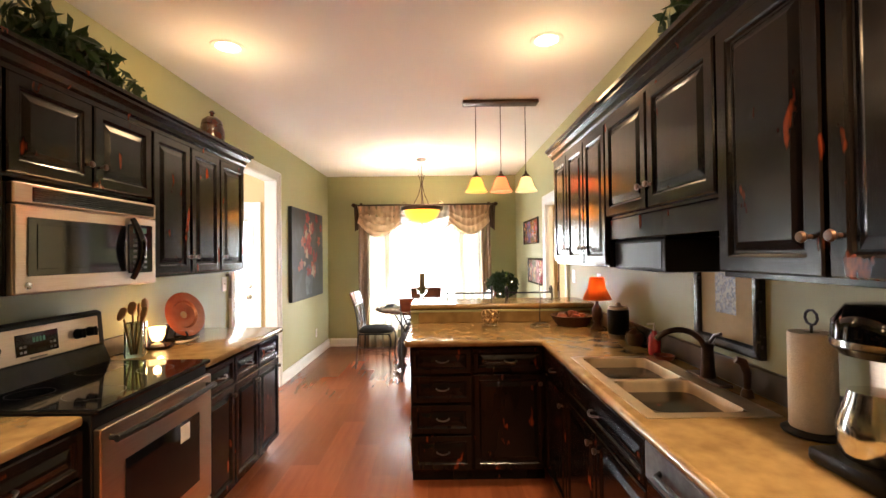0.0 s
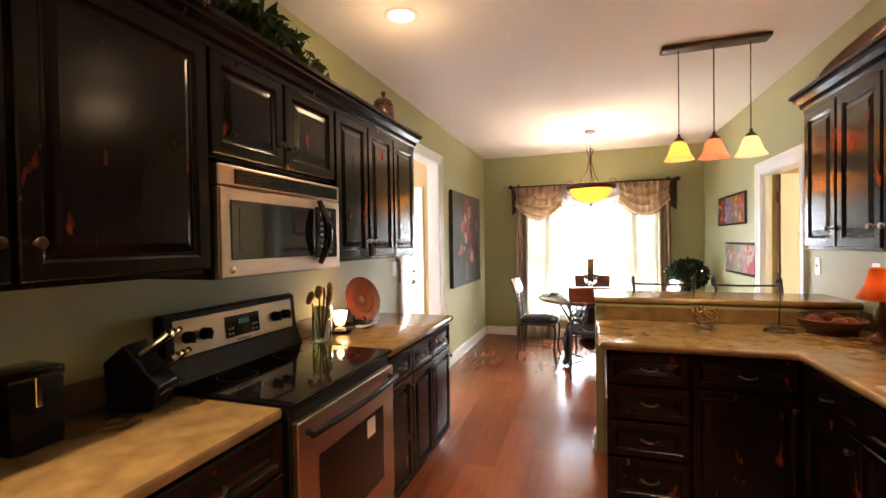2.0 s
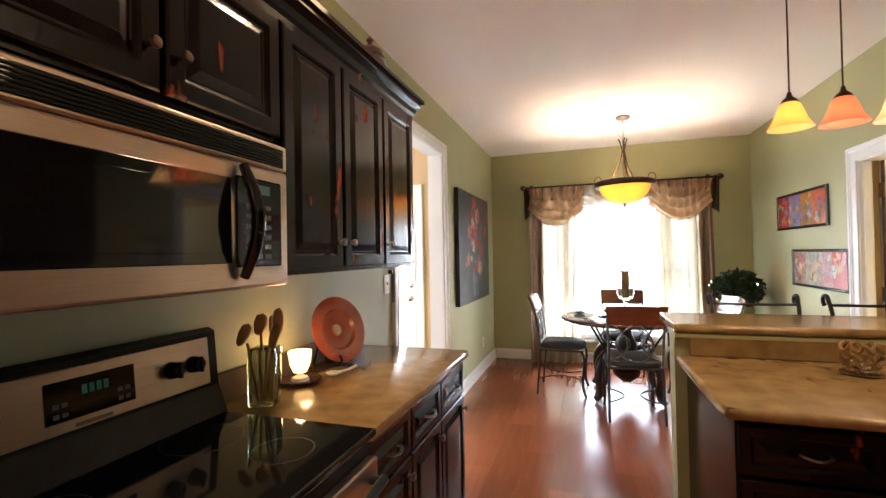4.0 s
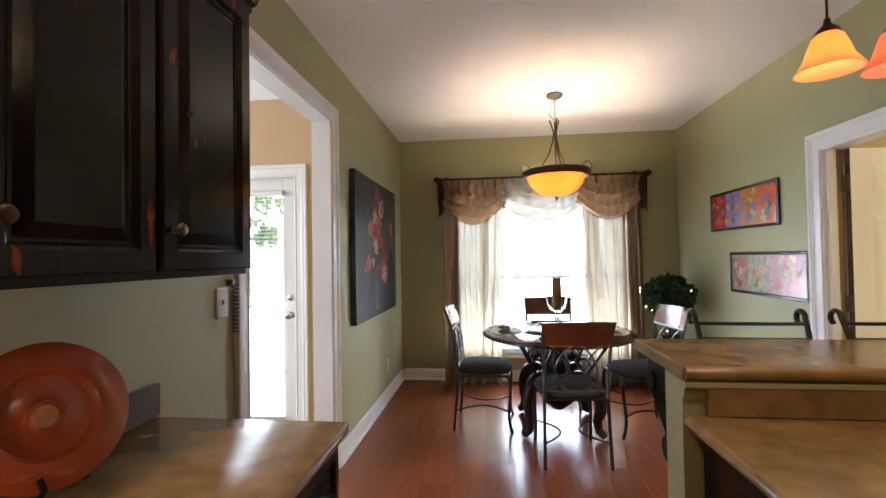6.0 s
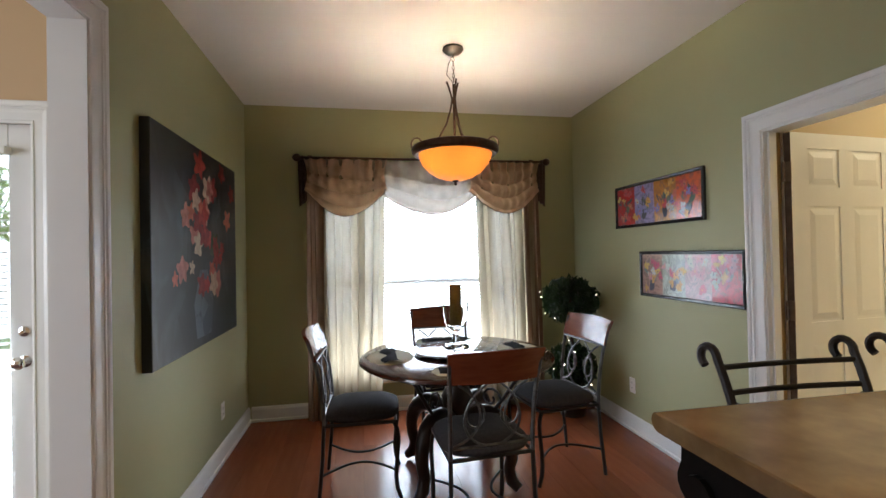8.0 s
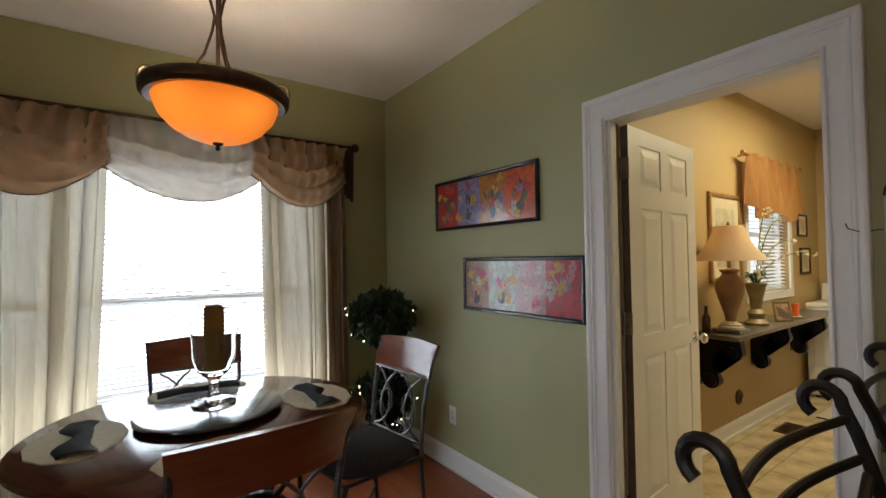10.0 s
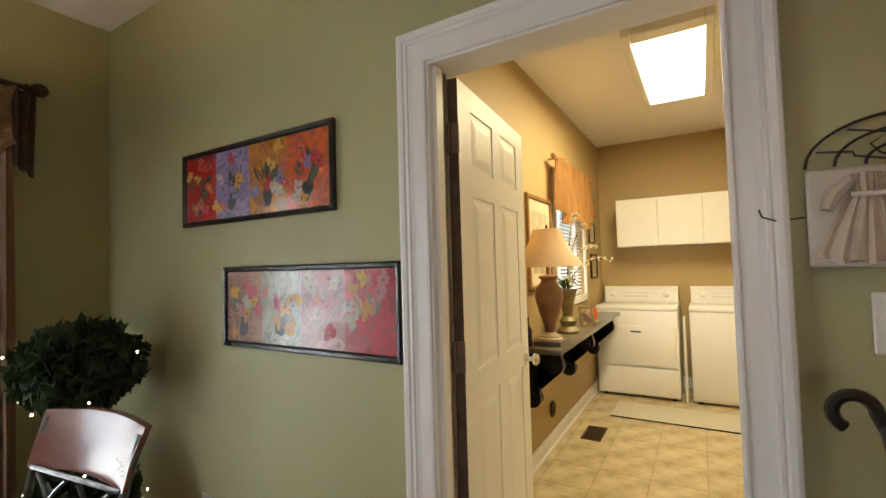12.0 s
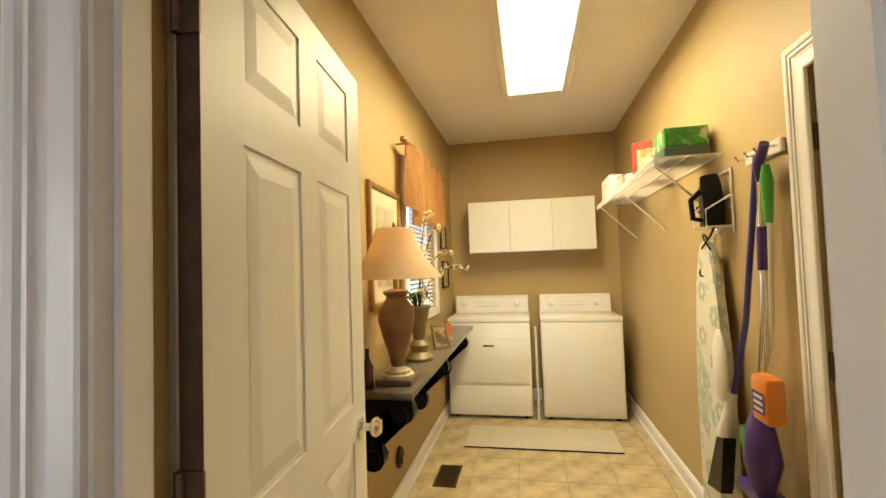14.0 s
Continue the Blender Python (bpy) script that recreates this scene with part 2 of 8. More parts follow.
def mesh_of(name, bm, mat, smooth=False):
    bmesh.ops.recalc_face_normals(bm, faces=bm.faces[:])
    me = bpy.data.meshes.new(name)
    bm.to_mesh(me)
    bm.free()
    for m in (mat if isinstance(mat, (list, tuple)) else [mat]):
        me.materials.append(m)
    if smooth:
        for p in me.polygons:
            p.use_smooth = True
        me.set_sharp_from_angle(angle=radians(40))
    return me


def part(name, bm, mat, parent=None, label="", smooth=False):
    """Links a bmesh as one mesh object under a thing or a part."""
    ob = new(name, mesh_of(name, bm, mat, smooth))
    if parent:
        ob.parent = parent
    return tagged(ob, label)


def thing(name, label, category, m=None, group="", kind=""):
    ob = new(name)
    ob.empty_display_size = 0.1
    if m is not None:
        ob.matrix_world = m
    return tagged(ob, label, category, group, kind)


def bx(*a, **k):
    return box(bmesh.new(), *a, **k)


def structure(name, bm, mat, label, category):
    return tagged(part(name, bm, mat), label, category, kind="structure")


# ---- walls, floor, ceiling ----
T = 0.12
YB = -1.2                     # wall behind the first step
OP0, OP1, OPZ = 5.215, 6.225, 2.285     # opening to the breakfast room
DO0, DO1, DOZ = 5.545, 6.345, 2.0     # laundry doorway
WX0, WX1, WZ0, WZ1 = -0.98, 0.92, 0.28, 2.08
bm = bmesh.new()
box(bm, XL - T, XL, YB, OP0, 0, ZC)
box(bm, XL - T, XL, OP1, YF, 0, ZC)
box(bm, XL - T, XL, OP0, OP1, OPZ, ZC)
structure("wall_west", bm, M["sage"], "sage green painted wall with a cased opening", "wall")
bm = bmesh.new()
box(bm, XR, XR + 0.06, YB, DO0, 0, ZC)
box(bm, XR, XR + 0.06, DO1, YF, 0, ZC)
box(bm, XR, XR + 0.06, DO0, DO1, DOZ, ZC)
structure("wall_east", bm, M["sage"], "sage green painted wall with a laundry doorway", "wall")
bm = bmesh.new()
box(bm, XL - T, WX0, YF, YF + 0.16, 0, ZC)
box(bm, WX1, XR + T, YF, YF + 0.16, 0, ZC)
box(bm, WX0, WX1, YF, YF + 0.16, 0, WZ0)
box(bm, WX0, WX1, YF, YF + 0.16, WZ1, ZC)
structure("wall_north", bm, M["sage"], "sage green painted wall around the dining window", "wall")
structure("wall_south", bx(XL - T, XR + T, YB - T, YB, 0, ZC), M["sage"], "plain sage green wall behind the kitchen", "wall")
structure("ceiling", bx(XL - T, XR + 0.06, YB - T, YF + 0.16, ZC, ZC + 0.12), M["ceiling"], "smooth white painted ceiling", "ceiling")
floor = structure("floor", bx(XL - T, XR + 0.06, YB - T, YF + 0.16, -0.12, -0.012), M["underlay"], "glossy reddish brown laminate plank floor", "floor")
# laundry room
bm = bmesh.new()
LW0, LW1, LWZ0, LWZ1 = 3.82, 4.75, 1.05, 2.05
box(bm, XR + 0.06, LW0, LY1, LY1 + T, 0, ZC)
box(bm, LW1, LX1 + T, LY1, LY1 + T, 0, ZC)
box(bm, LW0, LW1, LY1, LY1 + T, 0, LWZ0)
box(bm, LW0, LW1, LY1, LY1 + T, LWZ1, ZC)
structure("wall_laundry_north", bm, M["tan"], "tan painted laundry wall with a small window", "wall")
bm = bmesh.new()
RD0, RD1 = 1.86, 2.615
box(bm, XR + 0.06, RD0, LY0 - T, LY0, 0, ZC)
box(bm, RD1, LX1 + T, LY0 - T, LY0, 0, ZC)
box(bm, RD0, RD1, LY0 - T, LY0, 1.995, ZC)
structure("wall_laundry_south", bm, M["tan"], "tan painted laundry wall with a white door", "wall")
structure("wall_laundry_east", bx(LX1, LX1 + T, LY0, LY1, 0, ZC), M["tan"], "tan painted laundry end wall", "wall")
bm = bmesh.new()
box(bm, XR + 0.06, XR + 0.12, LY0, DO0 - 0.04, 0, ZC)
box(bm, XR + 0.06, XR + 0.12, DO0 - 0.04, DO0, DOZ, ZC)
box(bm, XR + 0.06, XR + 0.12, DO1, LY1, 0, ZC)
box(bm, XR + 0.06, XR + 0.12, DO0, DO1, DOZ, ZC)
structure("wall_laundry_west", bm, M["tan"], "tan painted laundry wall around the doorway", "wall")
structure("ceiling_laundry", bx(XR + 0.06, LX1 + T, LY0 - T, LY1 + T, ZC, ZC + 0.12), M["ceiling"], "white painted laundry ceiling", "ceiling")
laundry_floor = structure("floor_laundry", bx(XR + 0.06, LX1 + T, LY0 - T, LY1 + T, -0.12, -0.005), M["grout"], "beige mottled square vinyl tile floor", "floor")
# breakfast room beyond the opening
BY = 6.60
ED0, ED1, EDZ = -2.745, -1.985, 2.0
bm = bmesh.new()
box(bm, BX0, ED0, BY, BY + 0.14, 0, ZC)
box(bm, ED1, XL - T, BY, BY + 0.14, 0, ZC)
box(bm, ED0, ED1, BY, BY + 0.14, EDZ, ZC)
structure("wall_breakfast_north", bm, M["beige"], "beige painted wall with a glazed back door", "wall")
# Out of view; the opening is added for the lamp that brightens this room
bm = bmesh.new()
box(bm, BX0 - T, BX0, 2.5, 4.0, 0, ZC)
box(bm, BX0 - T, BX0, 5.8, BY + 0.14, 0, ZC)
box(bm, BX0 - T, BX0, 4.0, 5.8, 0, 0.7)
box(bm, BX0 - T, BX0, 4.0, 5.8, 2.2, ZC)
structure("wall_breakfast_west", bm, M["beige"], "plain beige wall of the next room", "wall")
structure("wall_breakfast_south", bx(BX0 - T, XL - T, 2.5 - T, 2.5, 0, ZC), M["beige"], "plain beige wall of the next room", "wall")
structure("ceiling_breakfast", bx(BX0 - T, XL - T, 2.5 - T, BY + 0.14, ZC, ZC + 0.12), M["ceiling"], "white ceiling of the next room", "ceiling")
breakfast_floor = structure("floor_breakfast", bx(BX0 - T, XL - T, 2.5 - T, BY + 0.14, -0.12, -0.004), M["underlay"], "dark reddish brown wood floor of the next room", "floor")
M["grass"] = material("lawn", (0.07, 0.12, 0.03), 0.9, second=(0.12, 0.16, 0.05), scale=1.5, bump=0.5, bump_scale=20)
tagged(part("ground", bx(-400, 400, -400, 400, -0.4, -0.15), M["grass"]), "sunlit green lawn around the house", "ground", kind="structure")


# ---- trim ----
def casing_frame(name, label, plane, a0, a1, top, width, thick, axis, side, z0=0.0):
    """A three-sided door casing on a wall; axis: the way along the wall; side: the way it stands proud."""
    bm = bmesh.new()
    shape = ((0, 0), (0, 0.5), (0.06, 0.6), (0.11, 0.6), (0.14, 0.44), (0.46, 0.5), (0.60, 0.62), (0.63, 0.8), (0.70, 0.8), (0.74, 0.7), (0.79, 0.92), (0.9, 1.0), (0.97, 0.95), (1, 0.8), (1, 0))
    rows = []
    for u, h in shape:
        d, p = u * (width + 0.012) - 0.012, plane + side * thick * h
        path = ((a0 - d, z0), (a0 - d, top + d), (a1 + d, top + d), (a1 + d, z0))
        rows.append([bm.verts.new((p, a, z) if axis == "y" else (a, p, z)) for a, z in path])
    for r0, r1 in zip(rows, rows[1:]):
        for i in range(3):
            bm.faces.new((r0[i], r0[i + 1], r1[i + 1], r1[i]))
    return structure(name, bm, M["trim"], label, "trim")


def jamb(name, bm, label):
    return structure(name, bm, M["trim"], label, "trim")


casing_frame("trim_opening", "white moulded casing of a wide opening", XL, OP0, OP1, OPZ, 0.085, 0.026, "y", 1)
bm = bmesh.new()
box(bm, XL - T - 0.004, XL + 0.004, OP0, OP0 + 0.018, 0, OPZ)
box(bm, XL - T - 0.004, XL + 0.004, OP1 - 0.018, OP1, 0, OPZ)
box(bm, XL - T - 0.003, XL + 0.003, OP0 + 0.0182, OP1 - 0.0182, OPZ - 0.018, OPZ - 0.0005)
jamb("trim_opening_jamb", bm, "white painted lining of a wide opening")
casing_frame("trim_laundry_door", "white moulded casing of the laundry doorway", XR, DO0 + 0.014, DO1, DOZ, 0.088, 0.026, "y", -1)
casing_frame("trim_laundry_inner", "white moulded casing inside the laundry", XR + 0.12, DO0 - 0.045, DO1, DOZ, 0.09, 0.012, "y", 1)
bm = bmesh.new()
for y0, y1, xe in ((DO0, DO0 + 0.02, 0.07), (DO1 - 0.02, DO1, 0.075)):
    box(bm, XR - 0.004, XR + xe, y0, y1, 0, DOZ)
box(bm, XR - 0.003, XR + 0.122, DO0 + 0.0202, DO1 - 0.0202, DOZ - 0.02, DOZ - 0.0005)
for y0, y1 in ((DO1 - 0.032, DO1 - 0.0204),):
    box(bm, XR + 0.02, XR + 0.06, y0, y1, 0, DOZ - 0.0206)
jamb("trim_laundry_jamb", bm, "white painted door jamb with a stop")


def baseboard(name, x0, y0, x1, y1, side, h=0.125):
    """A moulded skirting from one point to another along a wall; side: +1 stands to the left of the way."""
    d = Vector((x1 - x0, y1 - y0, 0))
    length = d.length
    a = math.degrees(math.atan2(d.y, d.x))
    bm = bmesh.new()
    s = side
    prof = ((0.0, 0.0), (0.026, 0.0), (0.026, 0.018), (0.016, 0.024), (0.016, h - 0.025), (0.010, h - 0.008), (0.0, h))
    r0 = [bm.verts.new((0, s * p, z)) for p, z in prof]
    r1 = [bm.verts.new((length, s * p, z)) for p, z in prof]
    for i in range(len(prof) - 1):
        bm.faces.new((r0[i], r0[i + 1], r1[i + 1], r1[i]))
    bm.faces.new(r0)
    bm.faces.new(r1)
    bm.faces.new((r0[0], r1[0], r1[-1], r0[-1]))
    ob = structure(name, bm, M["trim"], "white moulded baseboard", "baseboard")
    ob.matrix_world = pose(x0, y0, 0, 0, 0, a)
    return ob


baseboard("baseboard", XL, OP1 + 0.087, XL, YF, -1)
baseboard("baseboard", XL + 0.026, YF, XR - 0.026, YF, -1)
baseboard("baseboard", XR, YF, XR, DO1 + 0.092, -1)
baseboard("baseboard", XR, DO0 - 0.092, XR, 5.0, -1)
baseboard("baseboard", LX1, LY1, 2.3, LY1, 1, 0.11)
baseboard("baseboard", RD1 + 0.08, LY0, LX1, LY0, 1, 0.11)
baseboard("baseboard", LX1, LY0 + 0.026, LX1, LY1 - 0.026, 1, 0.11)


# ---- floor pieces ----
def plank_mesh(w, l, t, bev, mat, name):
    bm = bmesh.new()
    z1 = 0.0
    vs0 = [bm.verts.new((x, y, z1 - t)) for x, y in ((0, 0), (w, 0), (w, l), (0, l))]
    vs1 = [bm.verts.new((x, y, z1 - bev)) for x, y in ((0, 0), (w, 0), (w, l), (0, l))]
    vs2 = [bm.verts.new((x, y, z1)) for x, y in ((bev, bev), (w - bev, bev), (w - bev, l - bev), (bev, l - bev))]
    for a, b in ((vs0, vs1), (vs1, vs2)):
        for i in range(4):
            bm.faces.new((a[i], a[(i + 1) % 4], b[(i + 1) % 4], b[i]))
    bm.faces.new(vs2)
    return mesh_of(name, bm, mat)


# ---- cabinets ----
def panel_door(w, h, rail=0.055, t=0.02):
    """A raised-panel front: x 0..w, z 0..h, its face at y = -t."""
    bm = bmesh.new()
    r = min(rail, w * 0.26, h * 0.26)
    def ring(d, y):
        return [bm.verts.new((x, y, z)) for x, z in ((d, d), (w - d, d), (w - d, h - d), (d, h - d))]
    rings = [ring(0, 0), ring(0, -t + 0.005), ring(0.005, -t), ring(r - 0.012, -t), ring(r - 0.006, -t + 0.004), ring(r, -t + 0.010), ring(r + 0.006, -t + 0.010), ring(r + 0.028, -t + 0.002), ring(r + 0.031, -t + 0.001)]
    for a, b in zip(rings, rings[1:]):
        for i in range(4):
            bm.faces.new((a[i], a[(i + 1) % 4], b[(i + 1) % 4], b[i]))
    bm.faces.new(rings[-1])
    bm.faces.new(rings[0][::-1])
    return bm


def knob_bm():
    bm = bmesh.new()
    lathe(bm, [(0, 0.0), (0.006, 0.0), (0.005, 0.012), (0.011, 0.016), (0.014, 0.022), (0.011, 0.028), (0, 0.030)], 12)
    bmesh.ops.rotate(bm, verts=bm.verts, cent=(0, 0, 0), matrix=Matrix.Rotation(radians(90), 3, "X"))
    return bm


def pull_bm(w=0.075):
    bm = bmesh.new()
    tube(bm, [(-w / 2, 0, 0), (-w / 2, -0.012, 0.0)] + [(-w / 2 + w * i / 8, -0.014 - 0.014 * math.sin(math.pi * i / 8), -0.006 * math.sin(math.pi * i / 8)) for i in range(9)] + [(w / 2, -0.012, 0), (w / 2, 0, 0)], 0.0045, 6)
    return bm


KNOB = mesh_of("knob", knob_bm(), M["bronze"], True)
PULL = mesh_of("pull", pull_bm(), M["nickel"], True)


def hardware(name, me, parent, x, y, z):
    ob = new(name, me)
    ob.parent = parent
    ob.location = (x, y, z)
    return tagged(ob, "dark nickel " + name)


def wall_unit(m, w, h, depth, doors, label, group):
    """doors: a list of knob sides, one a door, in order along x ('l', 'r')."""
    u = thing("wall_cabinet", label, "cabinet", m, group)
    bm = bx(0, w, 0.001, depth, 0, h, 0.002)
    part("body", bm, M["black"], u)
    dw = w / len(doors)
    for i, side in enumerate(doors):
        d = part("door", panel_door(dw - 0.014, h - 0.035), M["black"], u)
        d.location = (i * dw + 0.007, 0.0, 0.016)
        hardware("knob", KNOB, d, 0.03 if side == "l" else dw - 0.044, -0.02, 0.09)
    return u


def base_unit(m, w, depth, fronts, label, group, h=0.865):
    """fronts: 'd' drawer over door, 'dd' drawer over two doors, 'w' bank of drawers, 'f' false front over doors."""
    u = thing("base_cabinet", label, "cabinet", m, group)
    part("body", bx(0, w, 0.001, depth, 0.09, h, 0.002), M["black"], u)
    part("toe_kick", bx(0.001, w - 0.001, 0.07, depth - 0.01, 0, 0.09), M["black"], u)
    def put(x0, x1, z0, z1, name, hw, hx, hz):
        d = part(name, panel_door(x1 - x0, z1 - z0, 0.045), M["black"], u)
        d.location = (x0, 0, z0)
        hardware("pull" if hw is PULL else "knob", hw, d, hx, -0.02, hz)
    g = 0.006
    if fronts == "w":
        zs = (0.10, 0.32, 0.51, 0.69, h - 0.01)
        for a, b in zip(zs, zs[1:]):
            put(g, w - g, a + g, b - g, "drawer", PULL, w / 2, (b - a) / 2)
    else:
        n = 2 if len(fronts) > 1 else 1
        put(g, w - g, 0.70, h - 0.012, "drawer", PULL, w / 2, 0.075)
        for i in range(n):
            dw = w / n
            put(i * dw + g, (i + 1) * dw - g, 0.105, 0.69, "door", KNOB, (dw - 0.05) if (n == 2 and i == 0) or n == 1 else 0.035, 0.53)
    return u


LFX, LUX = -1.0, -1.245
KIT = "black kitchen cabinets"
LB = "black distressed raised-panel base cabinet with rubbed red edges"
UB = "black distressed raised-panel wall cabinet with rubbed red edges"


def left_m(y, z, x):
    return pose(x, y, z, 0, 0, 90)


def right_m(y, z, x):
    return pose(x, y, z, 0, 0, -90)


for y0, y1, f in ((3.645, 3.985, "d"), (3.985, 4.315, "d"), (4.315, 4.68, "d"), (2.30, 2.895, "dd"), (1.70, 2.30, "dd"), (1.10, 1.70, "w"), (0.4, 1.10, "dd")):
    base_unit(left_m(y0, 0, LFX), y1 - y0, LFX - XL - 0.004, f, LB, KIT)
for y0, y1, z0, doors in ((3.625, 4.31, 1.335, "rl"), (4.31, 4.665, 1.335, "l"), (2.865, 3.625, 1.725, "rl"), (1.80, 2.865, 1.335, "rl"), (0.8, 1.80, 1.335, "rl")):
    wall_unit(left_m(y0, z0, LUX), y1 - y0, 2.11 - z0, LUX - XL - 0.004, list(doors), UB, KIT)

RFX, RUX = 0.895, 1.10
for y1, y0, f in ((4.10, 3.65, "d"), (3.65, 2.75, "ff"), (2.13, 1.55, "dd"), (1.55, 0.9, "w")):
    base_unit(right_m(y1, 0, RFX), y1 - y0, XR - RFX - 0.004, f, LB, KIT)
for y1, y0, z0, doors in ((4.62, 4.29, 1.36, "r"), (4.29, 3.60, 1.36, "rl"), (3.60, 2.70, 1.60, "rl"), (2.70, 1.95, 1.36, "rl"), (1.95, 1.2, 1.36, "rl")):
    wall_unit(right_m(y1, z0, RUX), y1 - y0, 2.11 - z0, XR - RUX - 0.004, list(doors), UB, KIT)
# peninsula
for x0, x1, f in ((0.045, 0.43, "w"), (0.43, 0.89, "d")):
    base_unit(pose(x0, 4.13, 0), x1 - x0, 0.68, f, LB, KIT)


def sweep_profile(bm, prof, p0, p1, out, mitre0=0.0, mitre1=0.0):
    """Runs (outward, up) pairs from p0 to p1; out is the level way outward."""
    d = (Vector(p1) - Vector(p0)).normalized()
    o = Vector(out)
    a = [bm.verts.new(Vector(p0) + o * u - d * u * mitre0 + Vector((0, 0, v))) for u, v in prof]
    b = [bm.verts.new(Vector(p1) + o * u + d * u * mitre1 + Vector((0, 0, v))) for u, v in prof]
    n = len(prof)
    for i in range(n):
        j = (i + 1) % n
        bm.faces.new((a[i], a[j], b[j], b[i]))
    bm.faces.new(a)
    bm.faces.new(b[::-1])


CROWN = ((0.0, -0.02), (0.012, -0.02), (0.012, 0.0), (0.022, 0.012), (0.028, 0.035), (0.048, 0.055), (0.048, 0.068), (0.062, 0.075), (0.062, 0.092), (0.0, 0.092))
bm = bmesh.new()
sweep_profile(bm, CROWN, (LUX + 0.002, 0.8, 2.112), (LUX + 0.002, 4.667, 2.112), (1, 0, 0), 0, 1)
sweep_profile(bm, CROWN, (LUX + 0.002, 4.667, 2.112), (XL + 0.004, 4.667, 2.112), (0, 1, 0), 1, 0)
tagged(part("crown_moulding", bm, M["black"]), "black stepped crown moulding along the wall cabinets", "moulding")
bm = bmesh.new()
sweep_profile(bm, CROWN, (RUX - 0.002, 1.2, 2.112), (RUX - 0.002, 4.622, 2.112), (-1, 0, 0), 0, 1)
sweep_profile(bm, CROWN, (RUX - 0.002, 4.622, 2.112), (XR - 0.004, 4.622, 2.112), (0, 1, 0), 1, 0)
tagged(part("crown_moulding", bm, M["black"]), "black stepped crown moulding along the wall cabinets", "moulding")
tagged(part("valance_board", bx(RUX - 0.001, RUX + 0.018, 2.705, 3.595, 1.50, 1.598, 0.002), M["black"]), "black valance board under the short wall cabinet", "valance")


# ---- counters ----
def slab(bm, x0, x1, y0, y1, z0, z1, b=0.012):
    box(bm, x0, x1, y0, y1, z0, z1, b, 2)


for y0, y1, nose in ((0.4, 2.885, -0.975), (3.645, 4.715, -0.96)):
    wt = thing("worktop", "mottled tan laminate worktop with a low backsplash", "worktop")
    bm = bmesh.new()
    slab(bm, XL + 0.002, nose, y0, y1, 0.867, 0.905)
    part("slab", bm, M["counter"], wt, smooth=True)
    part("backsplash", bx(XL + 0.002, XL + 0.022, y0, y1, 0.9052, 1.005, 0.004), M["shaded_splash"], wt, "tan laminate backsplash with shade put into its colour")
SX0, SX1, SY0, SY1 = 0.92, 1.31, 2.80, 3.60
RN = 0.868
GX, GY = (0.018, RN, SX0, SX1, XR - 0.002), (0.9, SY0, SY1, 4.10, 4.826)
bm = bmesh.new()
grid = {}
full = {(i, j) for i in range(4) for j in range(4) if (j == 3 or i > 0) and (i, j) != (2, 1)}


def corner(i, j, z):
    if (i, j, z) not in grid:
        grid[i, j, z] = bm.verts.new((GX[i], GY[j], z))
    return grid[i, j, z]


for i, j in sorted(full):
    ring = ((i, j), (i + 1, j), (i + 1, j + 1), (i, j + 1))
    bm.faces.new([corner(a, b, 0.905) for a, b in ring])
    bm.faces.new([corner(a, b, 0.867) for a, b in ring[::-1]])
    for k, near in enumerate(((i, j - 1), (i + 1, j), (i, j + 1), (i - 1, j))):
        if near not in full:
            p, q = ring[k], ring[(k + 1) % 4]
            bm.faces.new((corner(*p, 0.867), corner(*q, 0.867), corner(*q, 0.905), corner(*p, 0.905)))
wt = thing("worktop", "mottled tan laminate corner worktop with rounded front edge", "worktop")
part("slab", bm, M["counter"], wt)
bm = bmesh.new()
tube(bm, [(RN + 0.004, 0.9, 0.886), (RN + 0.004, 4.06, 0.886), (RN - 0.004, 4.092, 0.886), (RN - 0.04, 4.104, 0.886), (0.05, 4.104, 0.886), (0.026, 4.114, 0.886), (0.02, 4.14, 0.886), (0.02, 4.82, 0.886)], 0.0195, 10)
part("nosing", bm, M["counter"], wt, "rounded front edge", True)
part("backsplash", bx(XR - 0.022, XR - 0.002, 0.9, 4.80, 0.9052, 1.005, 0.004), M["shaded_splash"], wt, "tan laminate backsplash with shade put into its colour")
part("backsplash", bx(0.06, XR - 0.03, 4.806, 4.826, 0.9052, 0.995, 0.004), M["counter"], wt)
# half wall and bar
HW0, HW1 = 4.83, 4.955
HX0 = 0.0
structure("wall_bar", bx(HX0, XR, HW0, HW1, 0, 1.005), M["sage"], "low sage painted wall that carries the bar", "wall")
bm = bmesh.new()
sweep_profile(bm, ((0.0, 0.0), (0.010, 0.0), (0.012, 0.02), (0.026, 0.035), (0.026, 0.05), (0.0, 0.05)), (HX0, HW0, 0.955), (XR, HW0, 0.955), (0, -1, 0))
structure("trim_bar", bm, M["sage"], "painted moulding under the bar top", "trim")
baseboard("baseboard", HX0, HW0, HX0, HW1, 1)
baseboard("baseboard", HX0, HW1, XR, HW1, 1)
bc = thing("bar_counter", "raised tan laminate bar counter with rounded edges", "worktop")
part("top", bx(-0.002, XR - 0.002, 4.815, 5.25, 1.006, 1.0475, 0.003), M["counter"], bc)
part("nosing", tube(bmesh.new(), [(XR - 0.002, 4.818, 1.0268), (0.002, 4.818, 1.0268)], 0.0205, 12), M["counter"], bc, "rounded laminate edge", True)
part("nosing", tube(bmesh.new(), [(XR - 0.002, 5.247, 1.0268), (0.002, 5.247, 1.0268)], 0.0205, 12), M["counter"], bc, "rounded laminate edge", True)


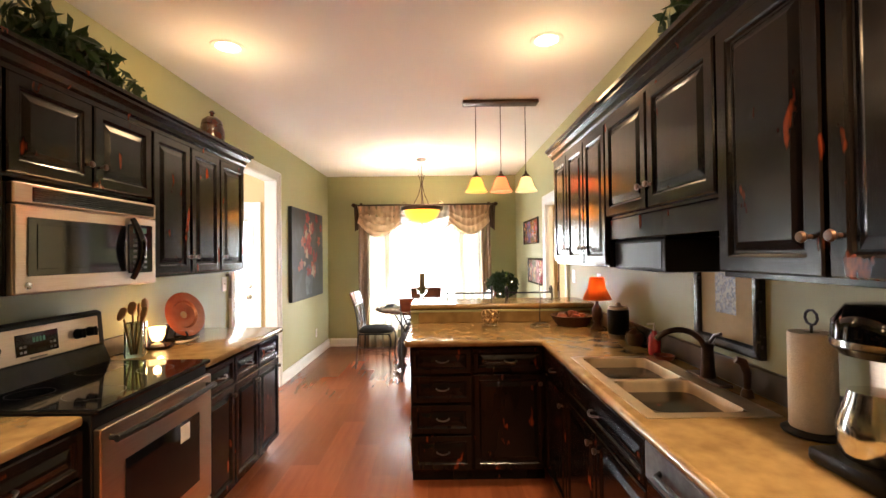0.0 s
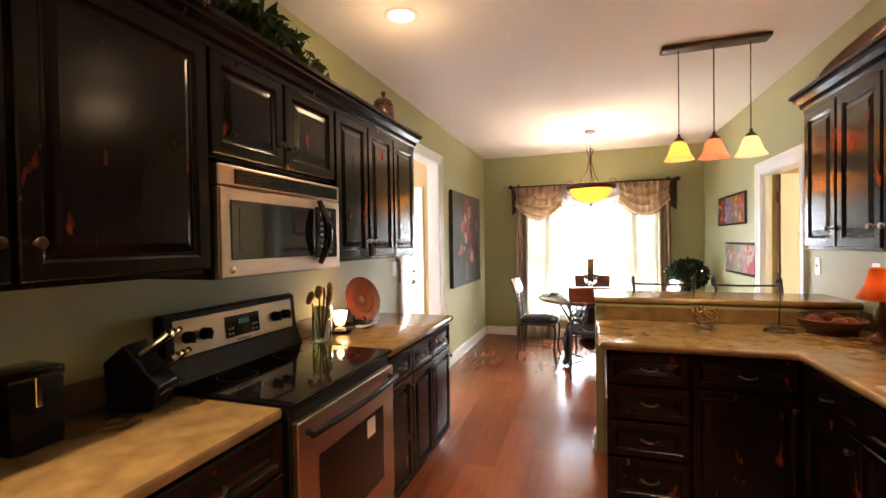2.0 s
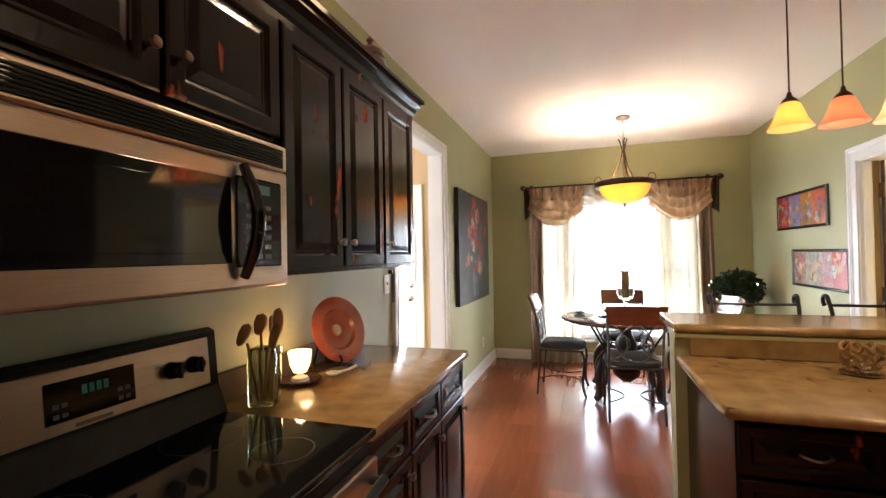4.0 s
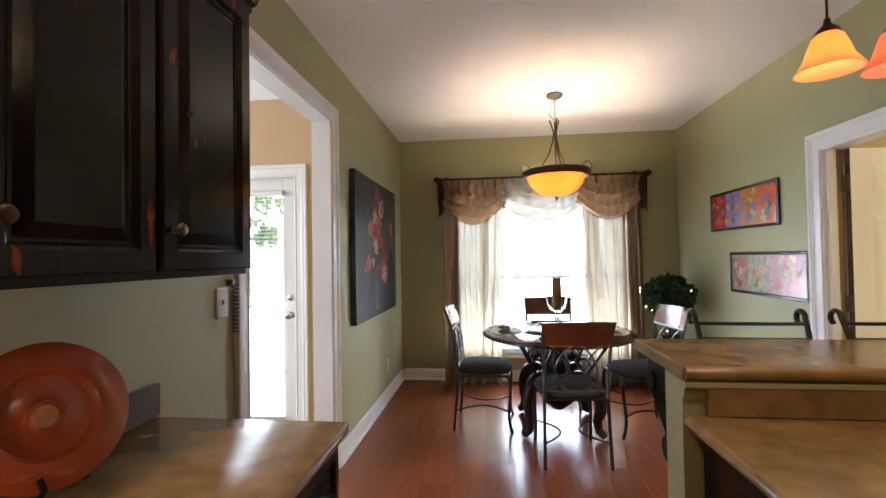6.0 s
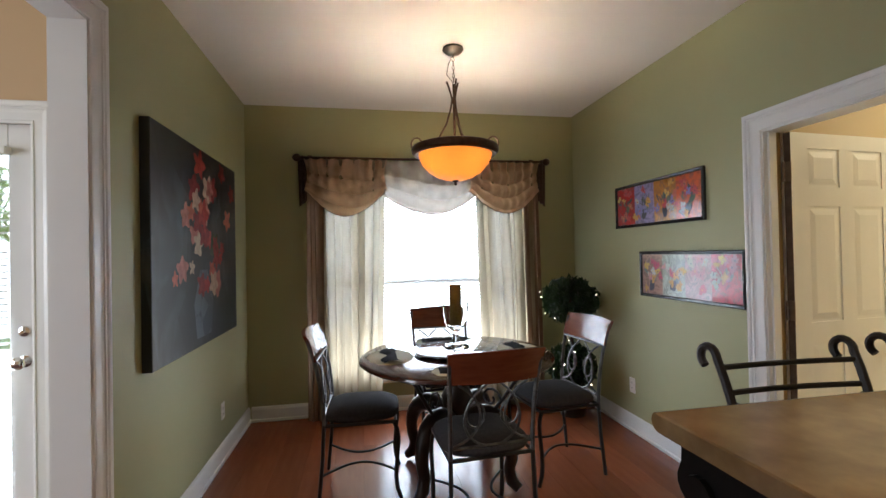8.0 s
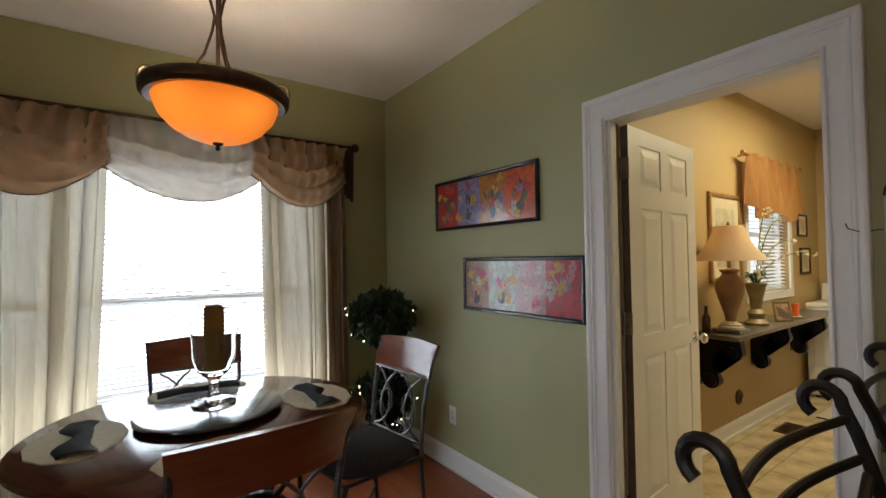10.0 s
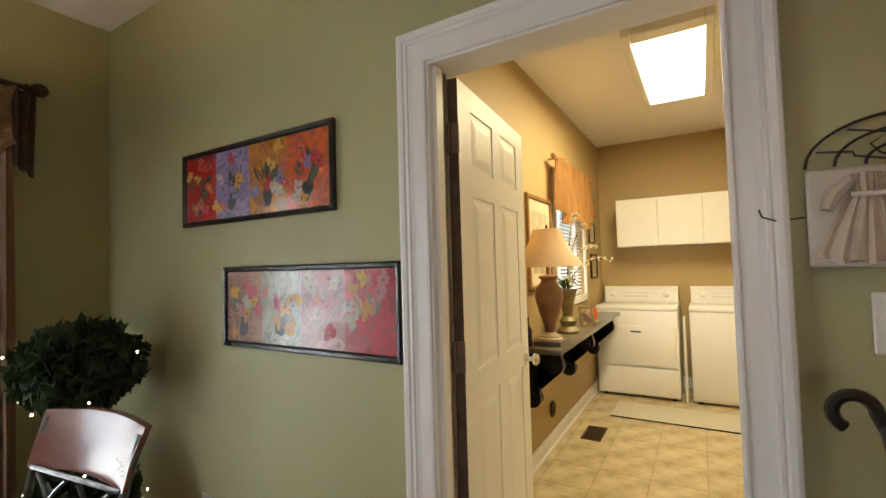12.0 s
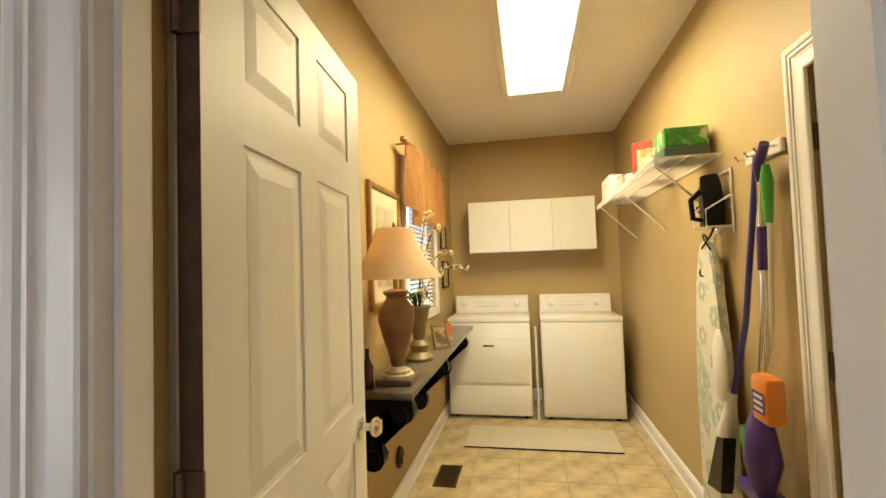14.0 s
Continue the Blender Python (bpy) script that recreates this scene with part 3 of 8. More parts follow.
def scroll_corbel(name, label, m, depth, height, thick, mat):
    c = thing(name, label, "bracket", m)
    bm = bmesh.new()
    outline = [(0, 0), (depth, 0), (depth, -0.12 * height)]
    outline += [(depth - 0.10 * depth + 0.16 * depth * math.cos(a), -0.25 * height - 0.12 * height * math.sin(a)) for a in [radians(-10 + 24 * i) for i in range(8)]]
    outline += [tuple(p) for p in bez((0.55 * depth, -0.22 * height), (0.30 * depth, -0.40 * height), (0.28 * depth, -0.55 * height), (0.40 * depth, -0.72 * height), 7)]
    outline += [(0.26 * depth + 0.22 * depth * math.cos(a), -0.84 * height + 0.15 * height * math.sin(a)) for a in [radians(40 - 30 * i) for i in range(9)]]
    outline += [(0, -0.95 * height)]
    lo = [bm.verts.new((p[0], -thick / 2, p[1])) for p in outline]
    hi = [bm.verts.new((p[0], thick / 2, p[1])) for p in outline]
    n = len(outline)
    bm.faces.new(lo)
    bm.faces.new(hi[::-1])
    for i in range(n):
        bm.faces.new((lo[i], hi[i], hi[(i + 1) % n], lo[(i + 1) % n]))
    bmesh.ops.triangulate(bm, faces=[f for f in bm.faces if len(f.verts) > 4])
    part("bracket_body", bm, mat, c)
    for px, pz, r in ((0.80 * depth, -0.27 * height, 0.11 * height), (0.25 * depth, -0.83 * height, 0.12 * height)):
        part("scroll", tube(bmesh.new(), [(px, -thick / 2 - 0.012, pz), (px, thick / 2 + 0.012, pz)], r, 14), mat, c)
    return c


scroll_corbel("corbel", "black scrolled wooden corbel under the bar top", pose(0.065, HW1 + 0.004, 1.004, 0, 0, 90), 0.26, 0.34, 0.06, M["plastic"])
scroll_corbel("corbel", "black scrolled wooden corbel under the bar top", pose(1.2, HW1 + 0.004, 1.004, 0, 0, 90), 0.26, 0.34, 0.06, M["plastic"])

# ---- range ----
rg = thing("range", "stainless and black electric range with a glass top", "range", pose(-0.955, 2.905, 0, 0, 0, 90))
W = 0.735
part("body", bx(0, W, 0.012, 0.60, 0.03, 0.895, 0.004), M["plastic"], rg, "black enamel body")
part("cooktop", bx(-0.004, W + 0.004, -0.012, 0.53, 0.896, 0.916, 0.006, 2), M["gloss"], rg, "black glass cooktop")
for cx, cy, r in ((0.19, 0.15, 0.10), (0.55, 0.15, 0.075), (0.19, 0.40, 0.075), (0.55, 0.40, 0.10)):
    part("burner_ring", lathe(bmesh.new(), [(r - 0.001, 0.9162), (r, 0.9164), (r + 0.001, 0.9162)], 32, cx, cy), M["nickel"], rg, "grey printed burner ring")
od = part("oven_door", bx(0.005, W - 0.005, -0.018, 0.011, 0.235, 0.845, 0.006, 2), M["steel"], rg, "brushed steel oven door")
part("window", bx(0.12, W - 0.12, -0.021, -0.0185, 0.36, 0.69, 0.001), M["gloss"], od, "dark oven window")
bm = bmesh.new()
tube(bm, [(0.035 + (W - 0.07) * i / 12, -0.05 - 0.018 * math.sin(math.pi * i / 12), 0.800) for i in range(13)], 0.013, 10)
for hx in (0.05, W - 0.05):
    tube(bm, [(hx, -0.015, 0.800), (hx, -0.055, 0.800)], 0.011, 8)
part("handle", bm, M["plastic"], od, "black curved bar handle", True)
# Pale slab in place of a reflection on the oven glass
bm = bx(0.46, 0.53, -0.023, -0.0212, 0.60, 0.675)
part("door_sticker", bm, M["paper"], od, "pale slab imitating a reflection on the oven window")
dr = part("drawer", bx(0.005, W - 0.005, -0.015, 0.011, 0.06, 0.225, 0.006, 2), M["steel"], rg, "steel warming drawer")
bm = bmesh.new()
tube(bm, [(0.12 + (W - 0.24) * i / 8, -0.022 - 0.018 * math.sin(math.pi * i / 8), 0.19) for i in range(9)], 0.010, 8)
part("handle", bm, M["plastic"], dr, "black drawer handle", True)
for fx in (0.05, W - 0.05):
    for fy in (0.06, 0.54):
        part("foot", lathe(bmesh.new(), [(0, 0), (0.02, 0), (0.02, 0.03), (0, 0.03)], 10, fx, fy), M["plastic"], rg)
# sloped back panel
bm = bmesh.new()
prof = ((0.50, 0.917), (0.60, 0.917), (0.60, 1.165), (0.575, 1.175), (0.550, 1.165), (0.535, 1.00))
a = [bm.verts.new((-0.002, y, z)) for y, z in prof]
b = [bm.verts.new((W + 0.002, y, z)) for y, z in prof]
for i in range(len(prof)):
    j = (i + 1) % len(prof)
    bm.faces.new((a[i], a[j], b[j], b[i]))
bm.faces.new(a)
bm.faces.new(b[::-1])
bp = part("back_panel", bm, M["plastic"], rg, "black back panel")
SL = math.degrees(math.atan2(0.015, 0.165))
def on_panel(name, x0, x1, u0, u1, t, mat, label, bev=0.002):
    ob = part(name, bx(x0, x1, -t, -0.0005, u0, u1, bev), mat, bp, label)
    ob.matrix_local = pose(0, 0.535, 1.0, -SL)
    return ob
on_panel("control_plate", 0.03, W - 0.03, 0.01, 0.15, 0.004, M["steel"], "brushed steel control plate")
on_panel("display", 0.27, 0.47, 0.035, 0.125, 0.007, M["gloss"], "black display panel")
M["led"] = material("green_led", (0.02, 0.1, 0.05), 0.4, emit=((0.1, 0.9, 0.5), 0.01))
for i in range(4):
    on_panel("digit", 0.345 + i * 0.016, 0.356 + i * 0.016, 0.085, 0.106, 0.0078, M["led"], "green clock digit", 0)
for i in range(2):
    for j in range(2):
        for sx in (0.285, 0.425):
            ob = part("button", bx(sx + i * 0.018, sx + i * 0.018 + 0.012, -0.0078, -0.0069, 0.045 + j * 0.022, 0.055 + j * 0.022), M["pewter"], bp, "grey key label")
            ob.matrix_local = pose(0, 0.535, 1.0, -SL)
for kx in (0.085, 0.165, 0.575, 0.645):
    bm = lathe(bmesh.new(), [(0, 0.034), (0.016, 0.034), (0.021, 0.026), (0.024, 0.0), (0, 0.0)], 18)
    box(bm, -0.004, 0.004, -0.022, 0.022, 0.030, 0.040, 0.001)
    ob = part("control_knob", bm, M["plastic"], bp, "black control knob", True)
    ob.matrix_local = pose(0, 0.535, 1.0, -SL) @ pose(kx, -0.004, 0.08, 90)
on_panel("badge", 0.33, 0.41, 0.016, 0.024, 0.0062, M["nickel"], "small badge", 0)

# ---- microwave ----
mw = thing("microwave", "stainless over-range microwave with a black glass door", "microwave", pose(-1.205, 2.872, 1.312, 0, 0, 90))
W, H = 0.745, 0.395
part("body", bx(0, W, 0.03, 0.366, 0, H, 0.003), M["plastic"], mw, "black steel case")
fr = part("front", bx(0, W, 0.0, 0.0295, 0.0, H - 0.075, 0.008, 2), M["steel"], mw, "brushed steel front")
gr = part("grille", bx(0, W, 0.0, 0.0295, H - 0.073, H, 0.005), M["steel"], mw, "steel vent grille")
part("vent_recess", bx(0.07, W - 0.02, -0.0015, -0.0002, H - 0.064, H - 0.012), M["gloss"], gr, "dark vent recess")
for i in range(6):
    part("slat", bx(0.075, W - 0.025, -0.006, -0.0016, H - 0.061 + i * 0.0082, H - 0.0575 + i * 0.0082), M["plastic"], gr)
part("door_glass", bx(0.05, 0.53, -0.004, -0.0002, 0.065, 0.275, 0.002), M["gloss"], fr, "black glass door window")
part("window_mesh", bx(0.085, 0.495, -0.0055, -0.0042, 0.09, 0.25, 0.001), M["gloss"], fr, "dark perforated door screen")
M["keymark"] = material("key_print", (0.05, 0.05, 0.05), 0.6)
cp = part("control_panel", bx(0.545, W - 0.035, -0.004, -0.0002, 0.055, 0.285, 0.004), M["gloss"], fr, "black touch panel")
bm = bmesh.new()
for i in range(3):
    for j in range(6):
        box(bm, 0.575 + i * 0.035, 0.598 + i * 0.035, -0.0048, -0.0041, 0.075 + j * 0.026, 0.087 + j * 0.026)
part("keys", bm, M["keymark"], cp, "grey keypad marks")
M["dimled"] = material("dim_green_led", (0.01, 0.05, 0.03), 0.4, emit=((0.1, 0.9, 0.5), 0.012))
part("display", bx(0.575, 0.665, -0.0048, -0.0041, 0.245, 0.27), M["dimled"], cp, "dim green clock")
bm = bmesh.new()
tube(bm, [(0.56 + 0.0 * i, -0.012 - 0.045 * math.sin(math.pi * i / 12), 0.03 + 0.28 * i / 12) for i in range(13)], [0.012 + 0.006 * math.sin(math.pi * i / 12) for i in range(13)], 12)
part("handle", bm, M["gloss"], fr, "glossy black bowed handle", True)
part("badge", lathe(bmesh.new(), [(0, 0), (0.014, 0), (0.012, 0.003), (0, 0.004)], 18), M["chrome"], fr, "round chrome badge").matrix_local = pose(0.055, -0.0002, 0.032, 90)


# ---- dining window ----
win = thing("window_1", "wide white sash window with lowered white blinds", "window", kind="structure")
fy0, fy1 = YF + 0.05, YF + 0.12
MX = (WX0, -0.63, 0.56, WX1)
for x0, x1 in zip(MX, MX[1:]):
    bm = bmesh.new()
    a, b = x0 + 0.004, x1 - 0.004
    box(bm, a, a + 0.045, fy0, fy1, WZ0, WZ1)
    box(bm, b - 0.045, b, fy0, fy1, WZ0, WZ1)
    for z0, z1 in ((WZ0, WZ0 + 0.06), (1.13, 1.165), (WZ1 - 0.05, WZ1)):
        box(bm, a + 0.045, b - 0.045, fy0, fy1, z0, z1)
    part("window_frame", bm, M["trim"], win)
    for z0, z1 in ((WZ0 + 0.06, 1.13), (1.165, WZ1 - 0.05)):
        p = part("pane", bx(a + 0.045, b - 0.045, fy0 + 0.03, fy0 + 0.036, z0, z1), M["glass"], win, "clear window pane")
        p.visible_shadow = False
part("window_sill", bx(WX0 - 0.04, WX1 + 0.04, YF - 0.035, YF + 0.05, WZ0 - 0.025, WZ0 - 0.001, 0.004), M["trim"], win)
bm = bmesh.new()
for x0, x1, z0, z1 in ((WX0 - 0.07, WX0, WZ0 - 0.03, WZ1 + 0.07), (WX1, WX1 + 0.07, WZ0 - 0.03, WZ1 + 0.07), (WX0, WX1, WZ1, WZ1 + 0.07)):
    box(bm, x0, x1, YF - 0.018, YF - 0.001, z0, z1, 0.003)
part("casing", bm, M["trim"], win)


def blind(name, label, m, width, z0, z1, pitch, tilt=34):
    b = thing(name, label, "blind", m)
    part("head_rail", bx(0, width, -0.02, 0.02, z1 - 0.035, z1, 0.003), M["whiteplastic"], b)
    part("bottom_rail", bx(0, width, -0.014, 0.014, z0, z0 + 0.014, 0.003), M["whiteplastic"], b)
    bm = bmesh.new()
    vs = [[bm.verts.new((x, y, 0.0015 - 8 * y * y)) for x in (0.003, width - 0.003)] for y in (-0.013, -0.0045, 0.0045, 0.013)]
    for a, c in zip(vs, vs[1:]):
        bm.faces.new((a[0], a[1], c[1], c[0]))
    me = mesh_of("slat", bm, M["blind"])
    z = z0 + 0.03
    while z < z1 - 0.05:
        s = new("slat", me)
        s.parent = b
        s.location, s.rotation_euler = (0, 0, z), (radians(tilt), 0, 0)
        z += pitch
    return b


for x0, x1 in zip(MX, MX[1:]):
    blind("blind", "white slatted window blind lowered in the dining window", pose(x0 + 0.012, YF + 0.026, 0), x1 - x0 - 0.024, WZ0 + 0.005, WZ1 - 0.005, 0.03)

# curtain rod with sheers and scarf
RY, RZ = YF - 0.145, 2.225
rod = thing("curtain_rod", "dark bronze curtain rod with ball finials", "curtain rod", pose(-0.02, RY, RZ))
part("rod", tube(bmesh.new(), [(-1.08, 0, 0), (1.08, 0, 0)], 0.011, 10), M["bronze"], rod, smooth=True)
for s in (-1, 1):
    bm = lathe(bmesh.new(), [(0, -0.045), (0.012, -0.045), (0.02, -0.035), (0.012, -0.025), (0.028, -0.008), (0.034, 0.012), (0.026, 0.034), (0.008, 0.046), (0, 0.05)], 16)
    f = part("finial", bm, M["bronze"], rod, smooth=True)
    f.matrix_local = pose(s * 1.10, 0, 0, 0, s * 90, 0)
    bm = bmesh.new()
    tube(bm, [(s * 1.02, 0.143, 0.0), (s * 1.02, 0.03, 0.0), (s * 1.02, 0.012, -0.012), (s * 1.02, 0, -0.014)], 0.008, 8)
    box(bm, s * 1.02 - 0.02, s * 1.02 + 0.02, 0.138, 0.1435, -0.05, 0.05, 0.002)
    part("bracket", bm, M["bronze"], rod, smooth=True)


def cloth(name, label, f, nu, nv, mat, category):
    """A hanging cloth from f(u, v), u across and v down, both 0 to 1."""
    bm = bmesh.new()
    g = [[bm.verts.new(f(i / nu, j / nv)) for i in range(nu + 1)] for j in range(nv + 1)]
    for r0, r1 in zip(g, g[1:]):
        for i in range(nu):
            bm.faces.new((r0[i], r0[i + 1], r1[i + 1], r1[i]))
    return tagged(part(name, bm, mat, smooth=True), label, category)


def panel(x0t, x1t, x0b, x1b, folds, phase, amp):
    def f(u, v):
        x = (x0t + (x1t - x0t) * u) * (1 - v) + (x0b + (x1b - x0b) * u) * v
        a = amp * (0.45 + 0.55 * v)
        w = 2 * math.pi * folds * u + phase + 0.7 * math.sin(3 * v + 5 * u)
        return (x + 0.008 * math.sin(2 * w), RY - 0.008 + a * math.sin(w) + 0.3 * a * math.sin(2.3 * w + 1), RZ - 0.015 - v * (RZ - 0.03))
    return f


cloth("curtain", "taupe sheer curtain panel hanging to the floor", panel(-0.96, -0.40, -0.98, -0.46, 4.6, 0.2, 0.055), 120, 14, M["sheer"], "curtain")
cloth("curtain", "taupe sheer curtain panel hanging to the floor", panel(0.40, 0.93, 0.46, 0.95, 4.6, 1.1, 0.055), 120, 14, M["sheer"], "curtain")
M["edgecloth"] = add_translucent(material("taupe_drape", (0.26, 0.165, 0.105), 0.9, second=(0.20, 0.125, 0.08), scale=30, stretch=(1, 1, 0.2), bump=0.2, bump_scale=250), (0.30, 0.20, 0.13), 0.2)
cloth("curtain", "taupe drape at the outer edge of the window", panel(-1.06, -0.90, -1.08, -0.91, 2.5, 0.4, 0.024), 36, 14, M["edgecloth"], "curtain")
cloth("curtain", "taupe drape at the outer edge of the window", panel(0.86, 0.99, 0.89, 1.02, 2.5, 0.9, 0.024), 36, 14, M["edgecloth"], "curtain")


def swag(x0, x1, edge, drop, y, folds, seed):
    """Pleats gather at the rod and swing down into hanging curved folds, deepest in the middle."""
    def f(u, v):
        sag = (4 * u * (1 - u)) ** 1.15
        fall = v * (edge + (drop - edge) * sag)
        w = 2 * math.pi * (folds * v ** 1.25 + 0.22 * math.sin(5 * u + seed)) + 1.2 * sag
        deep = min(1.0, 3.0 * v) * (0.25 + 0.75 * sag) * (1 - 0.5 * max(0.0, v - 0.85) / 0.15)
        pleat = math.sin(2 * math.pi * 7.5 * u + 1.4 * math.sin(7 * u + seed)) * (0.020 * (1 - v) ** 1.3 + 0.008)
        lean = 0.05 * (0.5 - u) * math.sin(math.pi * v)
        return (x0 + (x1 - x0) * u + lean, y - 0.04 - 0.06 * sag * v + 0.028 * deep * math.sin(w) + pleat, RZ - 0.02 - fall - 0.012 * deep * math.cos(w))
    return f


def swagged(label, mat, *a):
    f = swag(*a)
    ob = cloth("valance", label, f, 90, 60, mat, "valance")
    hem = tube(bmesh.new(), [f(i / 40, 1.0) for i in range(41)], 0.0035, 5)
    part("hem", hem, M["edgecloth"], ob, "dark stitched hem", True)
    return ob


M["sheerscarf"] = add_see_through(add_translucent(material("pale_scarf", (0.50, 0.40, 0.30), 0.8, second=(0.43, 0.34, 0.25), scale=25, bump=0.2, bump_scale=250), (0.40, 0.33, 0.25), 0.5), 0.03)
swagged("pale sheer scarf swag in the middle of the rod", M["sheerscarf"], -0.47, 0.45, 0.27, 0.47, RY + 0.025, 3.2, 0.7)
swagged("gathered taupe scarf swag over the curtain rod", M["scarf"], -1.07, -0.38, 0.26, 0.48, RY, 3.6, 0.0)
swagged("gathered taupe scarf swag over the curtain rod", M["scarf"], 0.34, 1.0, 0.26, 0.47, RY, 3.6, 2.1)


def tail(x, s):
    def f(u, v):
        w = 0.10 * (1 - 0.2 * v)
        return (x + s * (u - 0.5) * w, RY + 0.012 + 0.016 * math.sin(u * 16), RZ - 0.012 - v * (0.34 + 0.06 * u))
    return f


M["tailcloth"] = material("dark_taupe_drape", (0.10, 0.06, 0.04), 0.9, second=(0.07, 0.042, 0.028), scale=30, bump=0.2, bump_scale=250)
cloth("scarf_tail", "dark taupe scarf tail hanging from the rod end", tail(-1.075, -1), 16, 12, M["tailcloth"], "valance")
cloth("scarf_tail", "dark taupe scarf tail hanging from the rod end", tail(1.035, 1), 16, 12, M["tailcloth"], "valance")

# ---- chandelier ----
M["amber"] = add_translucent(material("amber_glass", (0.22, 0.10, 0.03), 0.3, second=(0.15, 0.06, 0.02), scale=7, emit=((1.0, 0.46, 0.08), 0.12)), (0.90, 0.54, 0.20), 0.8)
CX, CY = -0.01, 7.144
ch = thing("chandelier", "bronze bowl chandelier with glowing amber glass", "chandelier", pose(CX, CY, 0))
part("canopy", lathe(bmesh.new(), [(0, ZC), (0.065, ZC), (0.068, ZC - 0.012), (0.05, ZC - 0.03), (0.012, ZC - 0.036), (0, ZC - 0.036)], 24), M["nickel"], ch, "dark nickel ceiling canopy", True)
bmc = bmesh.new()
for i in range(7):
    z = ZC - 0.045 - i * 0.026
    pts = [(0.008 * math.cos(a), 0, z + 0.016 * math.sin(a)) if i % 2 else (0, 0.008 * math.cos(a), z + 0.016 * math.sin(a)) for a in [k * math.pi / 4 for k in range(9)]]
    tube(bmc, pts, 0.0022, 5)
part("chain", bmc, M["nickel"], ch, "fine link chain")
part("power_cord", tube(bmesh.new(), [(0.0, 0.004, ZC - 0.04), (-0.03, 0.0, ZC - 0.10), (-0.045, 0, ZC - 0.17), (-0.01, 0.0, ZC - 0.21), (0.0, 0, ZC - 0.24)], 0.002, 5), M["bronze"], ch)
part("stem", lathe(bmesh.new(), [(0, 2.47), (0.008, 2.47), (0.008, 2.38), (0.016, 2.37), (0.016, 2.35), (0.008, 2.34), (0.008, 2.04), (0, 2.04)], 12), M["bronze"], ch, smooth=True)
for k in range(3):
    a = radians(40 + 120 * k)
    ca, sa = math.cos(a), math.sin(a)
    pr = [(0.045, 2.49), (0.03, 2.45), (0.012, 2.38), (0.02, 2.32), (0.05, 2.22), (0.11, 2.12), (0.19, 2.055)]
    part("arm", tube(bmesh.new(), [(r * ca, r * sa, z) for r, z in pr], 0.006, 7), M["bronze"], ch, smooth=True)
for a in (-10, 170):
    ca, sa = math.cos(radians(a)), math.sin(radians(a))
    lp = [(0.243 + 0.034 * math.cos(t), 2.088 + 0.044 * math.sin(t)) for t in [radians(-75 + 28 * i) for i in range(12)]]
    part("scroll", tube(bmesh.new(), [(r * ca, r * sa, z) for r, z in lp], 0.0055, 7), M["hinge"], ch, "bronze scroll handle", True)
part("rim", lathe(bmesh.new(), [(0.215, 2.022), (0.258, 2.015), (0.274, 2.028), (0.278, 2.05), (0.27, 2.066), (0.25, 2.074), (0.215, 2.07), (0.215, 2.022)], 40), M["bronze"], ch, "dark bronze rim", True)
part("bowl", lathe(bmesh.new(), [(0.235, 2.03), (0.232, 2.005), (0.21, 1.955), (0.17, 1.91), (0.12, 1.878), (0.06, 1.858), (0.0, 1.852), (0.0, 1.857), (0.06, 1.863), (0.12, 1.884), (0.165, 1.914), (0.205, 1.958), (0.226, 2.005), (0.229, 2.03)], 40), M["amber"], ch, "glowing amber alabaster glass bowl", True)
part("finial", lathe(bmesh.new(), [(0, 1.822), (0.006, 1.824), (0.011, 1.834), (0.006, 1.842), (0.018, 1.848), (0.022, 1.856), (0, 1.858)], 14), M["bronze"], ch, smooth=True)
for a in (90, 215, 290):
    lamp("chandelier_bulb", "POINT", 15.5, (1.0, 0.72, 0.42), pose(CX + 0.13 * math.cos(radians(a)), CY + 0.13 * math.sin(radians(a)), 2.005), 0.025)

# ---- pendants over the bar ----
pe = thing("pendant_light", "bronze three-pendant bar light with coloured glass bells", "pendant light", pose(0.745, 5.0, -0.0))
part("ceiling_bar", bx(-0.31, 0.31, -0.055, 0.055, ZC - 0.028, ZC - 0.0005, 0.008, 2), M["bronze"], pe, "dark bronze ceiling bar", True)
for i, (col, em, k) in enumerate((((0.62, 0.40, 0.16), (1.0, 0.62, 0.26), 0.35), ((0.60, 0.26, 0.18), (1.0, 0.38, 0.24), 0.35), ((0.7, 0.60, 0.44), (1.0, 0.78, 0.54), 0.35))):
    px = -0.205 + 0.205 * i
    part("cord", tube(bmesh.new(), [(px, 0, ZC - 0.028), (px, 0, 2.12)], 0.0035, 6), M["bronze"], pe)
    part("socket", lathe(bmesh.new(), [(0, 2.125), (0.008, 2.12), (0.012, 2.10), (0.03, 2.083), (0.036, 2.07), (0, 2.07)], 14, px, 0), M["bronze"], pe, smooth=True)
    mt = add_translucent(material("pendant_glass", col, 0.35, second=tuple(c * 0.8 for c in col), scale=9, emit=(em, 0.5 * k)), em, 0.65)
    part("shade", lathe(bmesh.new(), [(0.028, 2.073), (0.042, 2.06), (0.055, 2.025), (0.066, 1.99), (0.092, 1.95), (0.088, 1.949), (0.062, 1.988), (0.051, 2.023), (0.039, 2.055), (0.026, 2.069)], 28, px, 0), mt, pe, ("amber", "red and amber", "cream")[i] + " art glass bell shade", True)
    lamp("pendant_bulb", "POINT", 1.3, (1.0, 0.70, 0.40), pose(0.745 + px, 5.0, 1.985), 0.022)

